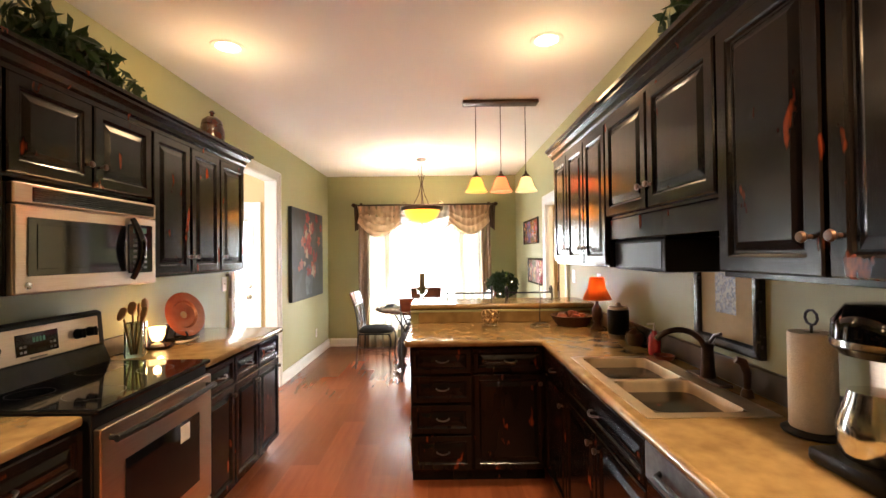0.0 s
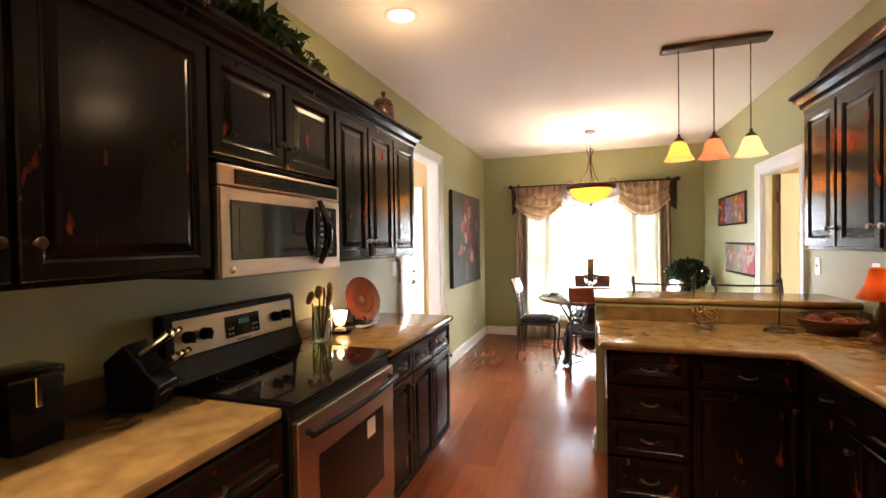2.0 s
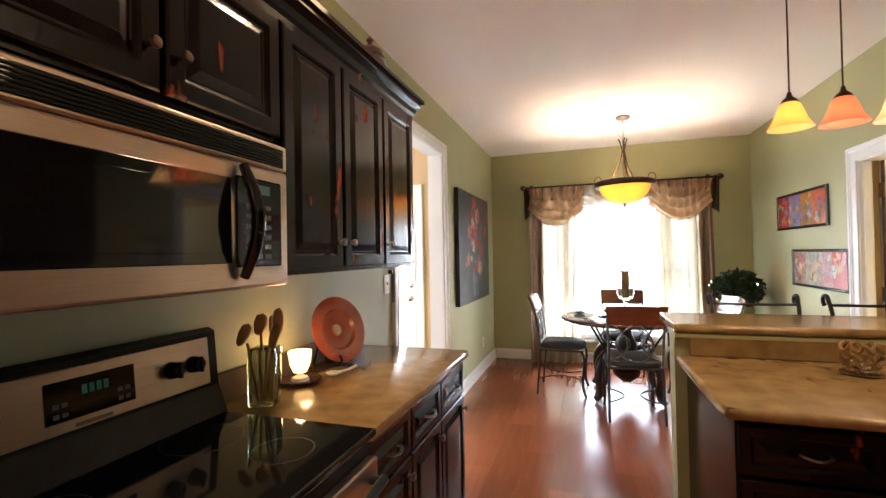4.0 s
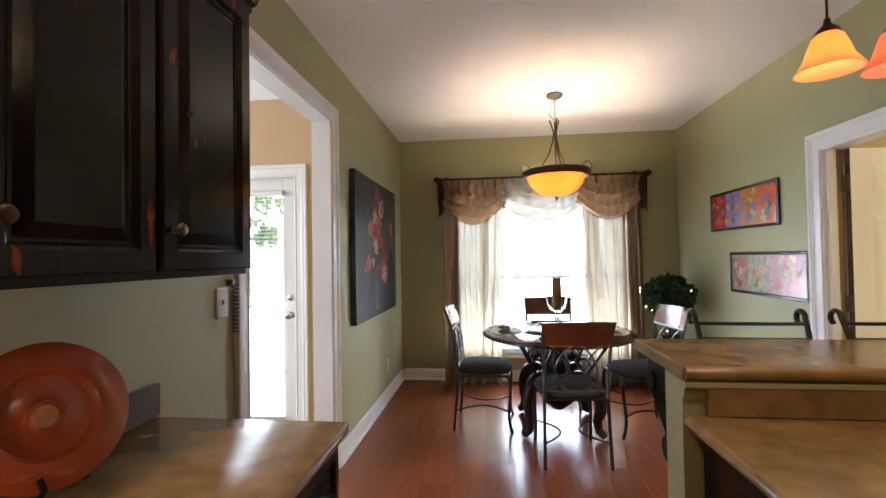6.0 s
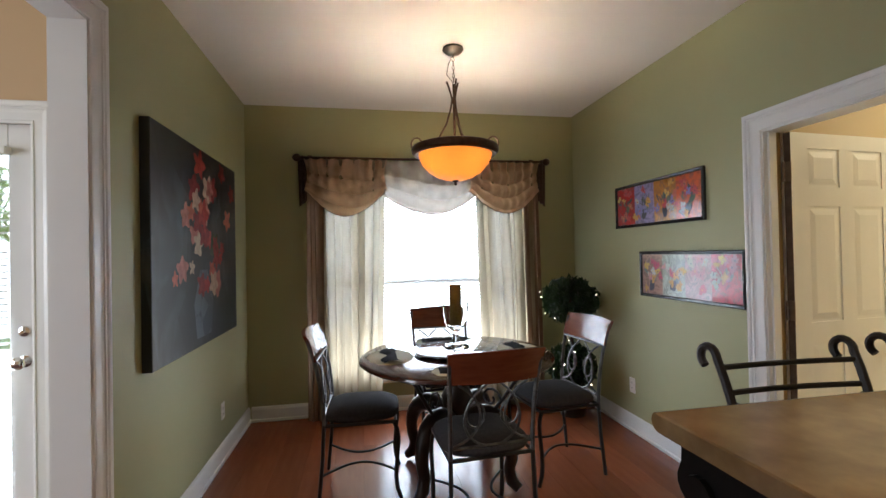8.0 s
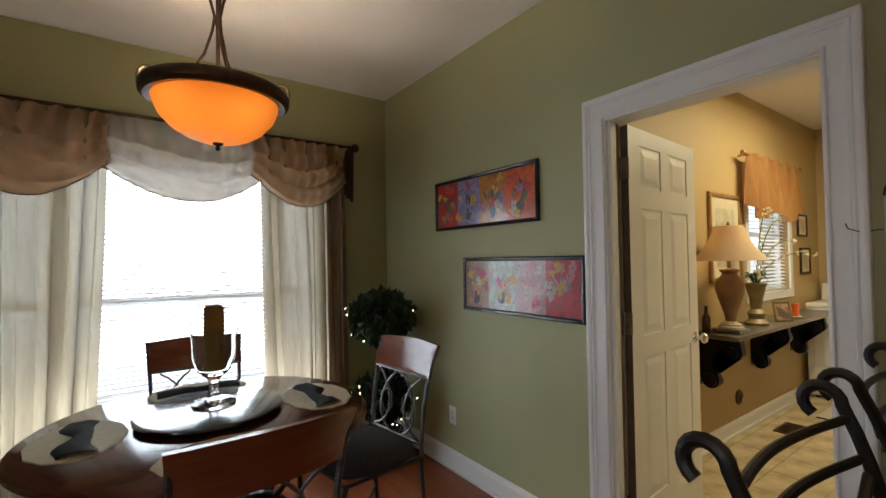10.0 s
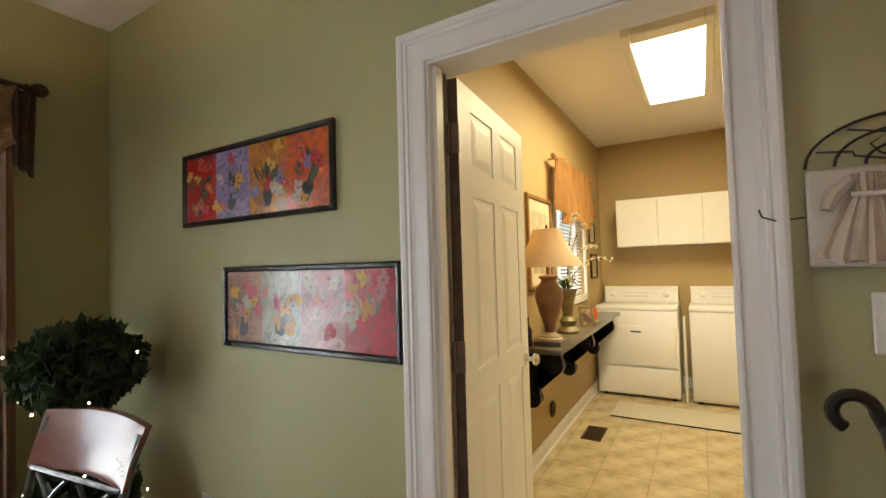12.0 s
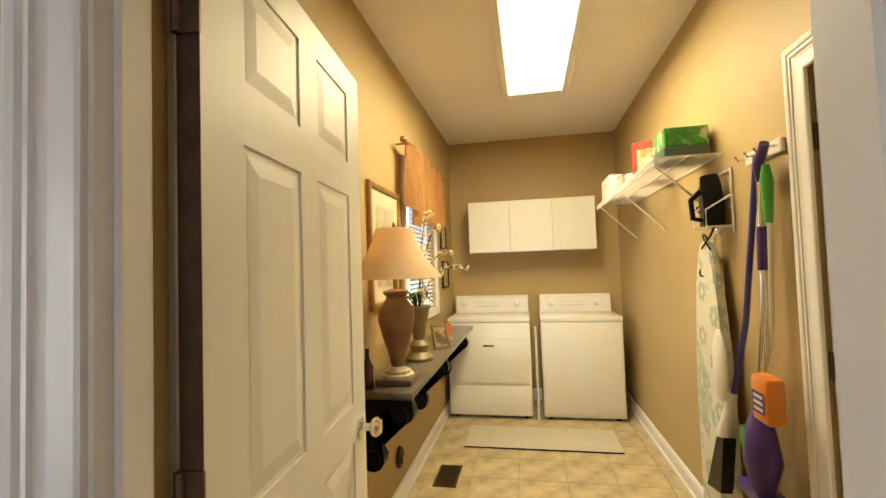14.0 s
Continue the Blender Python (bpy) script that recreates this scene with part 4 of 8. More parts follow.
# ---- recessed lights ----
M["lens"] = material("lit_lens", (0.9, 0.85, 0.75), 0.5, emit=((1.0, 0.80, 0.55), 9.0))
# The two at y 1.3 are unseen, added to light the near worktops
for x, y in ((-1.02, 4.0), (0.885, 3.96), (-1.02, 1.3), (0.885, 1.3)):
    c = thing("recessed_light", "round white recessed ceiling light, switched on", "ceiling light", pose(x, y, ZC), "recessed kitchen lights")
    part("trim_ring", lathe(bmesh.new(), [(0.066, -0.001), (0.07, -0.006), (0.085, -0.008), (0.096, -0.004), (0.098, -0.0005)], 32), M["trim"], c, smooth=True)
    part("lens", lathe(bmesh.new(), [(0, -0.003), (0.066, -0.003)], 32), M["lens"], c, "glowing frosted lens")
    sp = lamp("recessed_bulb", "SPOT", 40 if y > 3 else 165, (1.0, 0.70, 0.39), look((x, y, ZC - 0.02), (x, y, 0)), 0.06)
    sp.data.spot_size, sp.data.spot_blend = radians(116), 0.6
    # Fill lamp added below the fixture to warm the ceiling around it
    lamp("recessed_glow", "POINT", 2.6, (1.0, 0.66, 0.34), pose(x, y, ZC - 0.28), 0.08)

# ---- back door of the next room ----
ed = thing("door_2", "white glazed back door with a lowered blind, closed", "door", pose(ED0 + 0.004, BY + 0.03, 0.01), kind="structure")
EW, EH = ED1 - ED0 - 0.008, EDZ - 0.014
bm = bmesh.new()
box(bm, 0, 0.10, 0, 0.045, 0, EH, 0.003)
box(bm, EW - 0.12, EW, 0, 0.045, 0, EH, 0.003)
box(bm, 0.10, EW - 0.12, 0, 0.045, 0, 0.19, 0.003)
box(bm, 0.10, EW - 0.12, 0, 0.045, EH - 0.12, EH, 0.003)
part("door_leaf", bm, M["trim"], ed)
p = part("pane", bx(0.10, EW - 0.12, 0.02, 0.026, 0.19, EH - 0.12), M["glass"], ed, "clear door glass")
p.visible_shadow = False
bm = lathe(bmesh.new(), [(0, 0), (0.026, 0), (0.026, 0.006), (0.01, 0.01), (0.01, 0.03), (0.024, 0.036), (0.028, 0.05), (0.018, 0.06), (0, 0.062)], 18)
k = part("door_knob", bm, M["chrome"], ed, "polished chrome door knob", True)
k.matrix_local = pose(EW - 0.06, 0, 0.95, 90)
k = part("deadbolt", lathe(bmesh.new(), [(0, 0), (0.024, 0), (0.022, 0.010), (0.008, 0.014), (0.008, 0.022), (0, 0.022)], 18), M["chrome"], ed, "chrome deadbolt", True)
k.matrix_local = pose(EW - 0.06, 0, 1.08, 90)
for hz in (0.25, 1.02, 1.75):
    part("hinge", bx(EW - 0.004, EW + 0.003, -0.006, 0.004, hz - 0.04, hz + 0.04), M["nickel"], ed)
blind("blind", "white slatted blind lowered over the back door glass", pose(ED0 + 0.09, BY + 0.008, 0), EW - 0.19, 0.20, EDZ - 0.11, 0.028, 18)
casing_frame("trim_back_door", "white moulded casing of the back door", BY, ED0, ED1, EDZ, 0.085, 0.024, "x", -1)
bm = bmesh.new()
sweep_profile(bm, ((0.0, -0.12), (0.012, -0.12), (0.02, -0.085), (0.055, -0.04), (0.075, -0.012), (0.085, 0.0), (0.0, 0.0)), (BX0, BY, ZC), (XL - T, BY, ZC), (0, -1, 0))
structure("trim_crown", bm, M["trim"], "white crown moulding of the next room", "trim")
M["mat"] = material("door_mat", (0.10, 0.05, 0.03), 0.95, second=(0.25, 0.17, 0.10), scale=45, spread=0.2, bump=0.6, bump_scale=200)
tagged(part("door_mat", bx(ED0 - 0.05, ED1 + 0.05, BY - 0.62, BY - 0.08, 0.0, 0.012, 0.004), M["mat"]), "patterned brown door mat by the back door", "mat")

# ---- outdoors ----
M["glow"] = material("bright_haze", (0.9, 0.95, 1.0), 1.0, emit=((0.95, 0.98, 1.0), 5.0))
tagged(part("backdrop", bx(-9, 14, 15.0, 15.1, -0.4, 9), M["glow"]), "bright hazy daylight beyond the windows", "backdrop", kind="structure")
M["deck"] = material("pale_concrete", (0.55, 0.54, 0.50), 0.9, second=(0.48, 0.47, 0.44), scale=3, bump=0.2, bump_scale=60)
tagged(part("patio", bx(-5.0, 6.5, YF + 0.2, 14.8, -0.148, -0.10), M["deck"]), "pale sunlit concrete patio behind the house", "patio", kind="structure")


def leaf_cloud(bm, centre, radius, n, size, rng, hollow=0.55, squash=(1, 1, 1)):
    for _ in range(n):
        d = Vector((rng.gauss(0, 1), rng.gauss(0, 1), rng.gauss(0, 1))).normalized()
        p = Vector(centre) + Vector([d[k] * squash[k] for k in range(3)]) * radius * (hollow + (1 - hollow) * rng.random() ** 0.5) * (0.86 + 0.14 * noise.noise(d * 3))
        q = Euler((rng.uniform(0, 6.28), rng.uniform(0, 6.28), rng.uniform(0, 6.28))).to_matrix()
        s = size * rng.uniform(0.7, 1.3)
        vs = [bm.verts.new(p + q @ Vector(v)) for v in ((-s, 0, 0), (-0.2 * s, 0.42 * s, 0.1 * s), (s, 0, 0), (-0.2 * s, -0.42 * s, 0.1 * s))]
        bm.faces.new(vs)


rng = random.Random(4)
M["leaf"] = add_translucent(material("dark_leaf", (0.010, 0.026, 0.009), 0.45, second=(0.02, 0.045, 0.014), scale=12), (0.04, 0.09, 0.02), 0.25)
M["bark"] = material("bark", (0.10, 0.06, 0.035), 0.9, second=(0.06, 0.035, 0.02), scale=20, bump=0.5, bump_scale=60)
M["bulb"] = material("fairy_bulb", (1, 0.9, 0.7), 0.4, emit=((1.0, 0.80, 0.50), 14.0))
# garden tree seen through the back door
M["paleleaf"] = add_translucent(material("sunlit_leaf", (0.30, 0.36, 0.16), 0.6, second=(0.20, 0.27, 0.10), scale=6), (0.5, 0.6, 0.25), 0.4)
M["palebark"] = material("pale_bark", (0.55, 0.48, 0.40), 0.9, second=(0.45, 0.39, 0.32), scale=12, bump=0.4, bump_scale=50)
tr = thing("garden_tree", "slender garden tree with thin green foliage", "tree", pose(-4.6, 10.4, -0.15))
part("trunk", tube(bmesh.new(), [(0, 0, 0), (0.03, 0, 0.9), (-0.02, 0.02, 1.7), (0.02, 0, 2.4)], [0.06, 0.05, 0.04, 0.02], 8), M["palebark"], tr, smooth=True)
bm = bmesh.new()
for c, r in (((0, 0, 2.3), 0.5), ((-0.4, 0.1, 2.0), 0.35), ((0.45, 0, 2.55), 0.4), ((0.25, 0.2, 1.9), 0.28)):
    leaf_cloud(bm, c, r, 150, 0.07, rng, 0.2)
part("crown", bm, M["paleleaf"], tr, "thin leafy crown")

# ---- topiary with lights ----
tp = thing("topiary", "potted double-ball topiary strung with small lights", "topiary", pose(1.14, 7.93, 0))
M["pot"] = material("dark_pot", (0.03, 0.025, 0.02), 0.5, second=(0.06, 0.05, 0.035), scale=10, bump=0.2, bump_scale=60)
part("pot", lathe(bmesh.new(), [(0, 0), (0.10, 0), (0.125, 0.16), (0.14, 0.18), (0.14, 0.2), (0.12, 0.2), (0.11, 0.17), (0, 0.17)], 24), M["pot"], tp, smooth=True)
part("stem", tube(bmesh.new(), [(0, 0, 0.17), (0.01, 0, 0.6), (0, 0, 1.0)], 0.014, 8), M["bark"], tp, smooth=True)
for z, r in ((0.97, 0.265), (0.42, 0.235)):
    bm = bmesh.new()
    leaf_cloud(bm, (0, 0, z), r, 1900, 0.034, rng, 0.45, (1, 1, 0.85))
    part("foliage", bm, M["leaf"], tp, "dark clipped leaf ball")
    for i in range(15):
        d = Vector((rng.gauss(0, 1), rng.gauss(0, 1), rng.gauss(0, 0.8))).normalized()
        o = part("bulb", lathe(bmesh.new(), [(0, -0.005), (0.004, -0.0025), (0.004, 0.0025), (0, 0.007)], 6), M["bulb"], tp, "tiny warm lit bulb")
        o.location = Vector((0, 0, z)) + Vector((d.x, d.y, d.z * 0.85)) * r * 1.03

# ---- dining table ----
TX, TY = -0.03, 7.14
M["ebony"] = material("near_black_wood", (0.014, 0.008, 0.006), 0.3, second=(0.030, 0.014, 0.009), scale=14, bump=0.1, bump_scale=60)
dt = thing("dining_table", "round dark cherry pedestal dining table", "table", pose(TX, TY, 0))
part("tabletop", lathe(bmesh.new(), [(0, 0.762), (0.585, 0.762), (0.602, 0.752), (0.605, 0.742), (0.59, 0.73), (0.56, 0.722), (0, 0.722)], 64), M["tablewood"], dt, "glossy cherry round top", True)
part("pedestal", lathe(bmesh.new(), [(0, 0.14), (0.05, 0.14), (0.07, 0.16), (0.12, 0.20), (0.13, 0.25), (0.085, 0.29), (0.07, 0.36), (0.09, 0.42), (0.10, 0.50), (0.06, 0.58), (0.05, 0.64), (0.16, 0.70), (0.18, 0.72), (0, 0.72)], 28), M["ebony"], dt, "carved pedestal", True)
for k in range(4):
    a = radians(45 + 90 * k)
    ca, sa = math.cos(a), math.sin(a)
    pr = bez((0.06, 0.36), (0.26, 0.52), (0.44, 0.34), (0.35, 0.13), 10) + [(0.37, 0.06), (0.415, 0.03)]
    part("foot", tube(bmesh.new(), [(r * ca, r * sa, z) for r, z in pr], [0.045, 0.05, 0.055, 0.058, 0.056, 0.052, 0.047, 0.042, 0.038, 0.036, 0.036, 0.036, 0.028][:len(pr)], 10), M["ebony"], dt, "scrolled foot", True)
    pr = bez((0.10, 0.40), (0.25, 0.36), (0.32, 0.55), (0.46, 0.715), 10)
    part("brace", tube(bmesh.new(), [(r * ca, r * sa, z) for r, z in pr], 0.011, 8), M["iron"], dt, "black iron curved brace", True)
    lp = [(0.24 + 0.07 * math.cos(t) * (1 - 0.07 * i), 0.52 + 0.07 * math.sin(t) * (1 - 0.07 * i)) for i, t in enumerate([radians(36 * i) for i in range(12)])]
    part("scroll", tube(bmesh.new(), [(r * ca, r * sa, z) for r, z in lp], 0.008, 6), M["iron"], dt, "black iron scroll", True)
M["mattop"] = material("cream_placemat", (0.50, 0.45, 0.30), 0.85, second=(0.42, 0.37, 0.24), scale=40, bump=0.4, bump_scale=160)
M["napkin"] = material("black_napkin", (0.008, 0.007, 0.007), 0.8, second=(0.014, 0.013, 0.013), scale=40, bump=0.4, bump_scale=200, spec=0.15)
for k, ang in enumerate((-92, -180, -2, 90)):
    a = radians(ang)
    m = pose(TX + 0.415 * math.cos(a), TY + 0.415 * math.sin(a), 0.7625, 0, 0, ang)
    bm = bmesh.new()
    ring = [(0.165 * math.cos(t) * 0.85 * (1 + 0.02 * math.cos(12 * t)), 0.205 * math.sin(t) * (1 + 0.02 * math.cos(12 * t))) for t in [2 * math.pi * i / 48 for i in range(48)]]
    lo = [bm.verts.new((x, y, 0)) for x, y in ring]
    hi = [bm.verts.new((x * 0.985, y * 0.985, 0.004)) for x, y in ring]
    bm.faces.new(hi)
    for i in range(48):
        bm.faces.new((lo[i], lo[(i + 1) % 48], hi[(i + 1) % 48], hi[i]))
    pm = tagged(part("placemat", bm, M["mattop"]), "cream scalloped placemat on the dining table", "placemat", "place settings")
    pm.matrix_world = m
    bm = bmesh.new()
    g = [[bm.verts.new(((-0.055 + 0.11 * u / 6) * (0.45 + 0.55 * abs(math.cos(0.36 * v))) + 0.012 * math.sin(v * 1.1), -0.17 + 0.34 * v / 10, 0.0045 + 0.012 * (1 - abs(u - 3) / 3) + 0.008 * abs(math.sin(v * 1.3 + u)) * (0 < u < 6))) for u in range(7)] for v in range(11)]
    for r0, r1 in zip(g, g[1:]):
        for i in range(6):
            bm.faces.new((r0[i], r0[i + 1], r1[i + 1], r1[i]))
    nk = tagged(part("napkin", bm, M["napkin"], smooth=True), "rumpled black napkin laid on a placemat", "napkin", "place settings")
    nk.matrix_world = m
M["satinblack"] = material("satin_black_glass", (0.012, 0.012, 0.014), 0.22, second=(0.018, 0.018, 0.02), scale=6, spec=1.0, coat=0.6)
ls = thing("lazy_susan", "dark glossy round lazy susan on the table", "turntable", pose(TX, TY + 0.02, 0.7625))
part("base", lathe(bmesh.new(), [(0, 0), (0.11, 0), (0.11, 0.012), (0, 0.012)], 24), M["bronze"], ls)
part("disc", lathe(bmesh.new(), [(0, 0.031), (0.255, 0.031), (0.268, 0.026), (0.268, 0.018), (0.255, 0.0125), (0, 0.0125)], 48), M["satinblack"], ls, "dark glossy disc", True)
hu = thing("hurricane_candle", "glass hurricane vase with a brown pillar candle", "candle", pose(TX + 0.01, TY + 0.04, 0.7938))
part("glass_vase", lathe(bmesh.new(), [(0, 0), (0.085, 0.0), (0.08, 0.012), (0.03, 0.03), (0.018, 0.06), (0.022, 0.10), (0.06, 0.135), (0.08, 0.19), (0.082, 0.26), (0.092, 0.31), (0.089, 0.31), (0.079, 0.26), (0.077, 0.19), (0.056, 0.14), (0, 0.125)], 32), M["glass"], hu, "clear footed glass", True)
M["wax"] = add_translucent(material("brown_wax", (0.30, 0.17, 0.06), 0.6, second=(0.24, 0.13, 0.05), scale=12), (0.45, 0.30, 0.08), 0.5)
part("candle", lathe(bmesh.new(), [(0, 0.142), (0.038, 0.142), (0.038, 0.392), (0.032, 0.398), (0, 0.392)], 24), M["wax"], hu, "brown pillar candle", True)


# ---- chairs ----
def dining_chair(m):
    """Front toward +y; the back leans toward -y."""
    c = thing("dining_chair", "black iron dining chair with grey seat and wooden top rail", "chair", m, "chairs round the table")
    def bar(name, pts, r, mat=M["iron"], label=""):
        return part(name, tube(bmesh.new(), pts, r, 7), mat, c, label, True)
    for s in (-1, 1):
        bar("leg", [(s * 0.205, -0.20, 0.44), (s * 0.208, -0.21, 0.25), (s * 0.212, -0.235, 0.0)], 0.011)
        bar("leg", bez((s * 0.19, 0.19, 0.43), (s * 0.22, 0.26, 0.34), (s * 0.19, 0.15, 0.15), (s * 0.205, 0.225, 0.0), 8), 0.012)
        bar("back_post", bez((s * 0.205, -0.20, 0.44), (s * 0.205, -0.205, 0.60), (s * 0.21, -0.22, 0.74), (s * 0.222, -0.285, 0.93), 8), 0.011, M["pewter"], "pewter-glinting iron post")
        bar("stretcher", [(s * 0.208 - s * 0.14 * math.sin(math.pi * i / 12), -0.215 + 0.42 * i / 12, 0.16) for i in range(13)], 0.007)
        bar("seat_rail", [(s * 0.205, -0.20, 0.435), (s * 0.20, 0.20, 0.435)], 0.010)
    bar("seat_rail", [(-0.205, -0.20, 0.435), (0.205, -0.20, 0.435)], 0.010)
    bar("seat_rail", [(-0.20, 0.20, 0.435), (0.20, 0.20, 0.435)], 0.010)
    def back(x, z):
        t = (z - 0.44) / 0.49
        return (x, -0.20 - 0.02 * t - 0.06 * t * t * t, z)
    for s in (-1, 1):
        bar("scroll", [back(s * x, z) for x, z in bez((0.0, 0.48), (0.20, 0.52), (0.16, 0.70), (0.03, 0.79), 10)], 0.006, M["pewter"])
        bar("scroll", [back(s * x, z) for x, z in bez((0.19, 0.50), (0.02, 0.54), (0.02, 0.70), (0.17, 0.79), 10)], 0.006, M["pewter"])
        bar("scroll", [back(s * (0.085 + 0.045 * math.cos(t)), 0.64 + 0.06 * math.sin(t)) for t in [2 * math.pi * i / 12 for i in range(13)]], 0.005, M["pewter"])
    bar("back_rail", [back(-0.21 + 0.42 * i / 6, 0.49) for i in range(7)], 0.007, M["pewter"])
    bar("back_rail", [back(-0.21 + 0.42 * i / 6, 0.80) for i in range(7)], 0.007, M["pewter"])
    bm = bmesh.new()
    n, rows = 12, []
    for z, dy in ((0.80, -0.232), (0.87, -0.252), (0.95, -0.285)):
        rows.append([(-0.225 - 0.01 * (z > 0.9) + (0.45 + 0.02 * (z > 0.9)) * i / n, dy - 0.035 * math.sin(math.pi * i / n), z + (0.008 * math.sin(math.pi * i / n) if z > 0.9 else 0)) for i in range(n + 1)])
    fr = [[bm.verts.new(p) for p in r] for r in rows]
    bk = [[bm.verts.new((p[0], p[1] - 0.02, p[2])) for p in r] for r in rows]
    for j in range(2):
        for i in range(n):
            bm.faces.new((fr[j][i], fr[j][i + 1], fr[j + 1][i + 1], fr[j + 1][i]))
            bm.faces.new((bk[j][i + 1], bk[j][i], bk[j + 1][i], bk[j + 1][i + 1]))
    for i in range(n):
        bm.faces.new((fr[2][i], fr[2][i + 1], bk[2][i + 1], bk[2][i]))
        bm.faces.new((fr[0][i + 1], fr[0][i], bk[0][i], bk[0][i + 1]))
    for j in range(2):
        bm.faces.new((fr[j][0], fr[j + 1][0], bk[j + 1][0], bk[j][0]))
        bm.faces.new((fr[j + 1][n], fr[j][n], bk[j][n], bk[j + 1][n]))
    part("top_rail", bm, M["cherry"], c, "curved cherry wood top rail", True)
    bm = bmesh.new()
    prof = [(0.0, 0.515), (0.55, 0.513), (0.82, 0.500), (0.97, 0.482), (1.0, 0.465), (0.97, 0.450), (0.9, 0.446), (0.0, 0.446)]
    rings = []
    for r, z in prof:
        if r == 0:
            rings.append([bm.verts.new((0, 0, z))])
        else:
            rings.append([bm.verts.new((r * 0.225 * math.copysign(abs(math.cos(t)) ** 0.6, math.cos(t)), r * 0.225 * math.copysign(abs(math.sin(t)) ** 0.6, math.sin(t)), z)) for t in [2 * math.pi * i / 28 for i in range(28)]])
    for a, b in zip(rings, rings[1:]):
        for i in range(28):
            j = (i + 1) % 28
            if len(a) == 1:
                bm.faces.new((a[0], b[i], b[j]))
            elif len(b) == 1:
                bm.faces.new((a[i], a[j], b[0]))
            else:
                bm.faces.new((a[i], a[j], b[j], b[i]))
    part("seat_cushion", bm, M["cushion"], c, "grey woven seat cushion", True)
    return c


chair = dining_chair(pose(-0.03, 6.62, 0, 0, 0, 4))
copy_thing(chair, pose(-0.62, 7.17, 0, 0, 0, -93))
copy_thing(chair, pose(0.60, 7.12, 0, 0, 0, 97))
copy_thing(chair, pose(0.0, 7.68, 0, 0, 0, 180))


def bar_stool(m):
    """Back toward +y, front toward the bar."""
    c = thing("bar_stool", "black iron bar stool with a scrolled back", "bar stool", m, "stools at the bar")
    def bar(name, pts, r):
        return part(name, tube(bmesh.new(), pts, r, 8), M["iron"], c, "", True)
    for s in (-1, 1):
        bar("leg", [(s * 0.18, 0.17, 0.70), (s * 0.21, 0.21, 0.0)], 0.012)
        bar("leg", [(s * 0.18, -0.17, 0.70), (s * 0.21, -0.21, 0.0)], 0.012)
        bar("stretcher", [(s * 0.20, -0.20, 0.22), (s * 0.20, 0.20, 0.22)], 0.008)
        hook = bez((s * 0.18, 0.17, 0.70), (s * 0.19, 0.17, 0.85), (s * 0.20, 0.20, 1.0), (s * 0.205, 0.25, 1.105), 8)
        hook += [(s * 0.206, 0.25 + 0.028 - 0.028 * math.cos(t), 1.105 + 0.028 * math.sin(t)) for t in [radians(22 * i) for i in range(1, 12)]]
        bar("back_post", hook, 0.0105)
    bar("foot_rest", [(-0.20, -0.20, 0.30), (0.20, -0.20, 0.30)], 0.010)
    bar("stretcher", [(-0.20, 0.20, 0.22), (0.20, 0.20, 0.22)], 0.008)
    def by(z):
        t = (z - 0.70) / 0.41
        return 0.17 + 0.08 * t ** 1.7
    for z in (1.085, 1.025):
        bar("back_rail", [(-0.203 + 0.406 * i / 10, by(z) + 0.03 * math.sin(math.pi * i / 10), z - 0.006 * math.sin(math.pi * i / 10)) for i in range(11)], 0.0075)
    for s in (-1, 1):
        bar("back_brace", [(s * x, by(z), z) for x, z in bez((0.195, 1.0), (0.05, 0.95), (-0.08, 0.83), (-0.185, 0.73), 8)], 0.0085)
    bm = bmesh.new()
    lathe(bm, [(0, 0.775), (0.13, 0.772), (0.18, 0.76), (0.20, 0.74), (0.195, 0.715), (0, 0.712)], 28)
    part("seat_cushion", bm, M["cushion"], c, "dark upholstered round seat", True)
    bar("seat_ring", [(0.185 * math.cos(t), 0.185 * math.sin(t), 0.702) for t in [2 * math.pi * i / 24 for i in range(25)]], 0.010)
    return c


stool = bar_stool(pose(0.485, 5.145, 0, 0, 0, -2))
copy_thing(stool, pose(1.045, 5.145, 0, 0, 0, 1))


# ---- pictures ----
def framed(name, label, m, w, h, bar_w, depth, frame_mat, art_mat, category="picture", mat_w=0.0, mat_mat=None, glazed=False):
    """Stands against the plane y = 0, its face toward -y; x 0..w, z 0..h."""
    p = thing(name, label, category, m)
    bm = bmesh.new()
    def ring(d, y):
        return [bm.verts.new((x, y, z)) for x, z in ((d, d), (w - d, d), (w - d, h - d), (d, h - d))]
    rs = [ring(0, 0), ring(0, -depth * 0.8), ring(bar_w * 0.25, -depth), ring(bar_w * 0.75, -depth * 0.9), ring(bar_w, -depth * 0.6), ring(bar_w, -0.001)]
    for a, b in zip(rs, rs[1:]):
        for i in range(4):
            bm.faces.new((a[i], a[(i + 1) % 4], b[(i + 1) % 4], b[i]))
    part("picture_frame", bm, frame_mat, p)
    if mat_w:
        part("mount", bx(bar_w + 0.0005, w - bar_w - 0.0005, -depth * 0.4, -0.001, bar_w + 0.0005, h - bar_w - 0.0005), mat_mat, p, "plain mount")
        part("print", bx(bar_w + mat_w, w - bar_w - mat_w, -depth * 0.4 - 0.0015, -depth * 0.4 - 0.0002, bar_w + mat_w, h - bar_w - mat_w), art_mat, p)
    else:
        part("print", bx(bar_w + 0.0005, w - bar_w - 0.0005, -depth * 0.4, -0.001, bar_w + 0.0005, h - bar_w - 0.0005), art_mat, p)
    return p


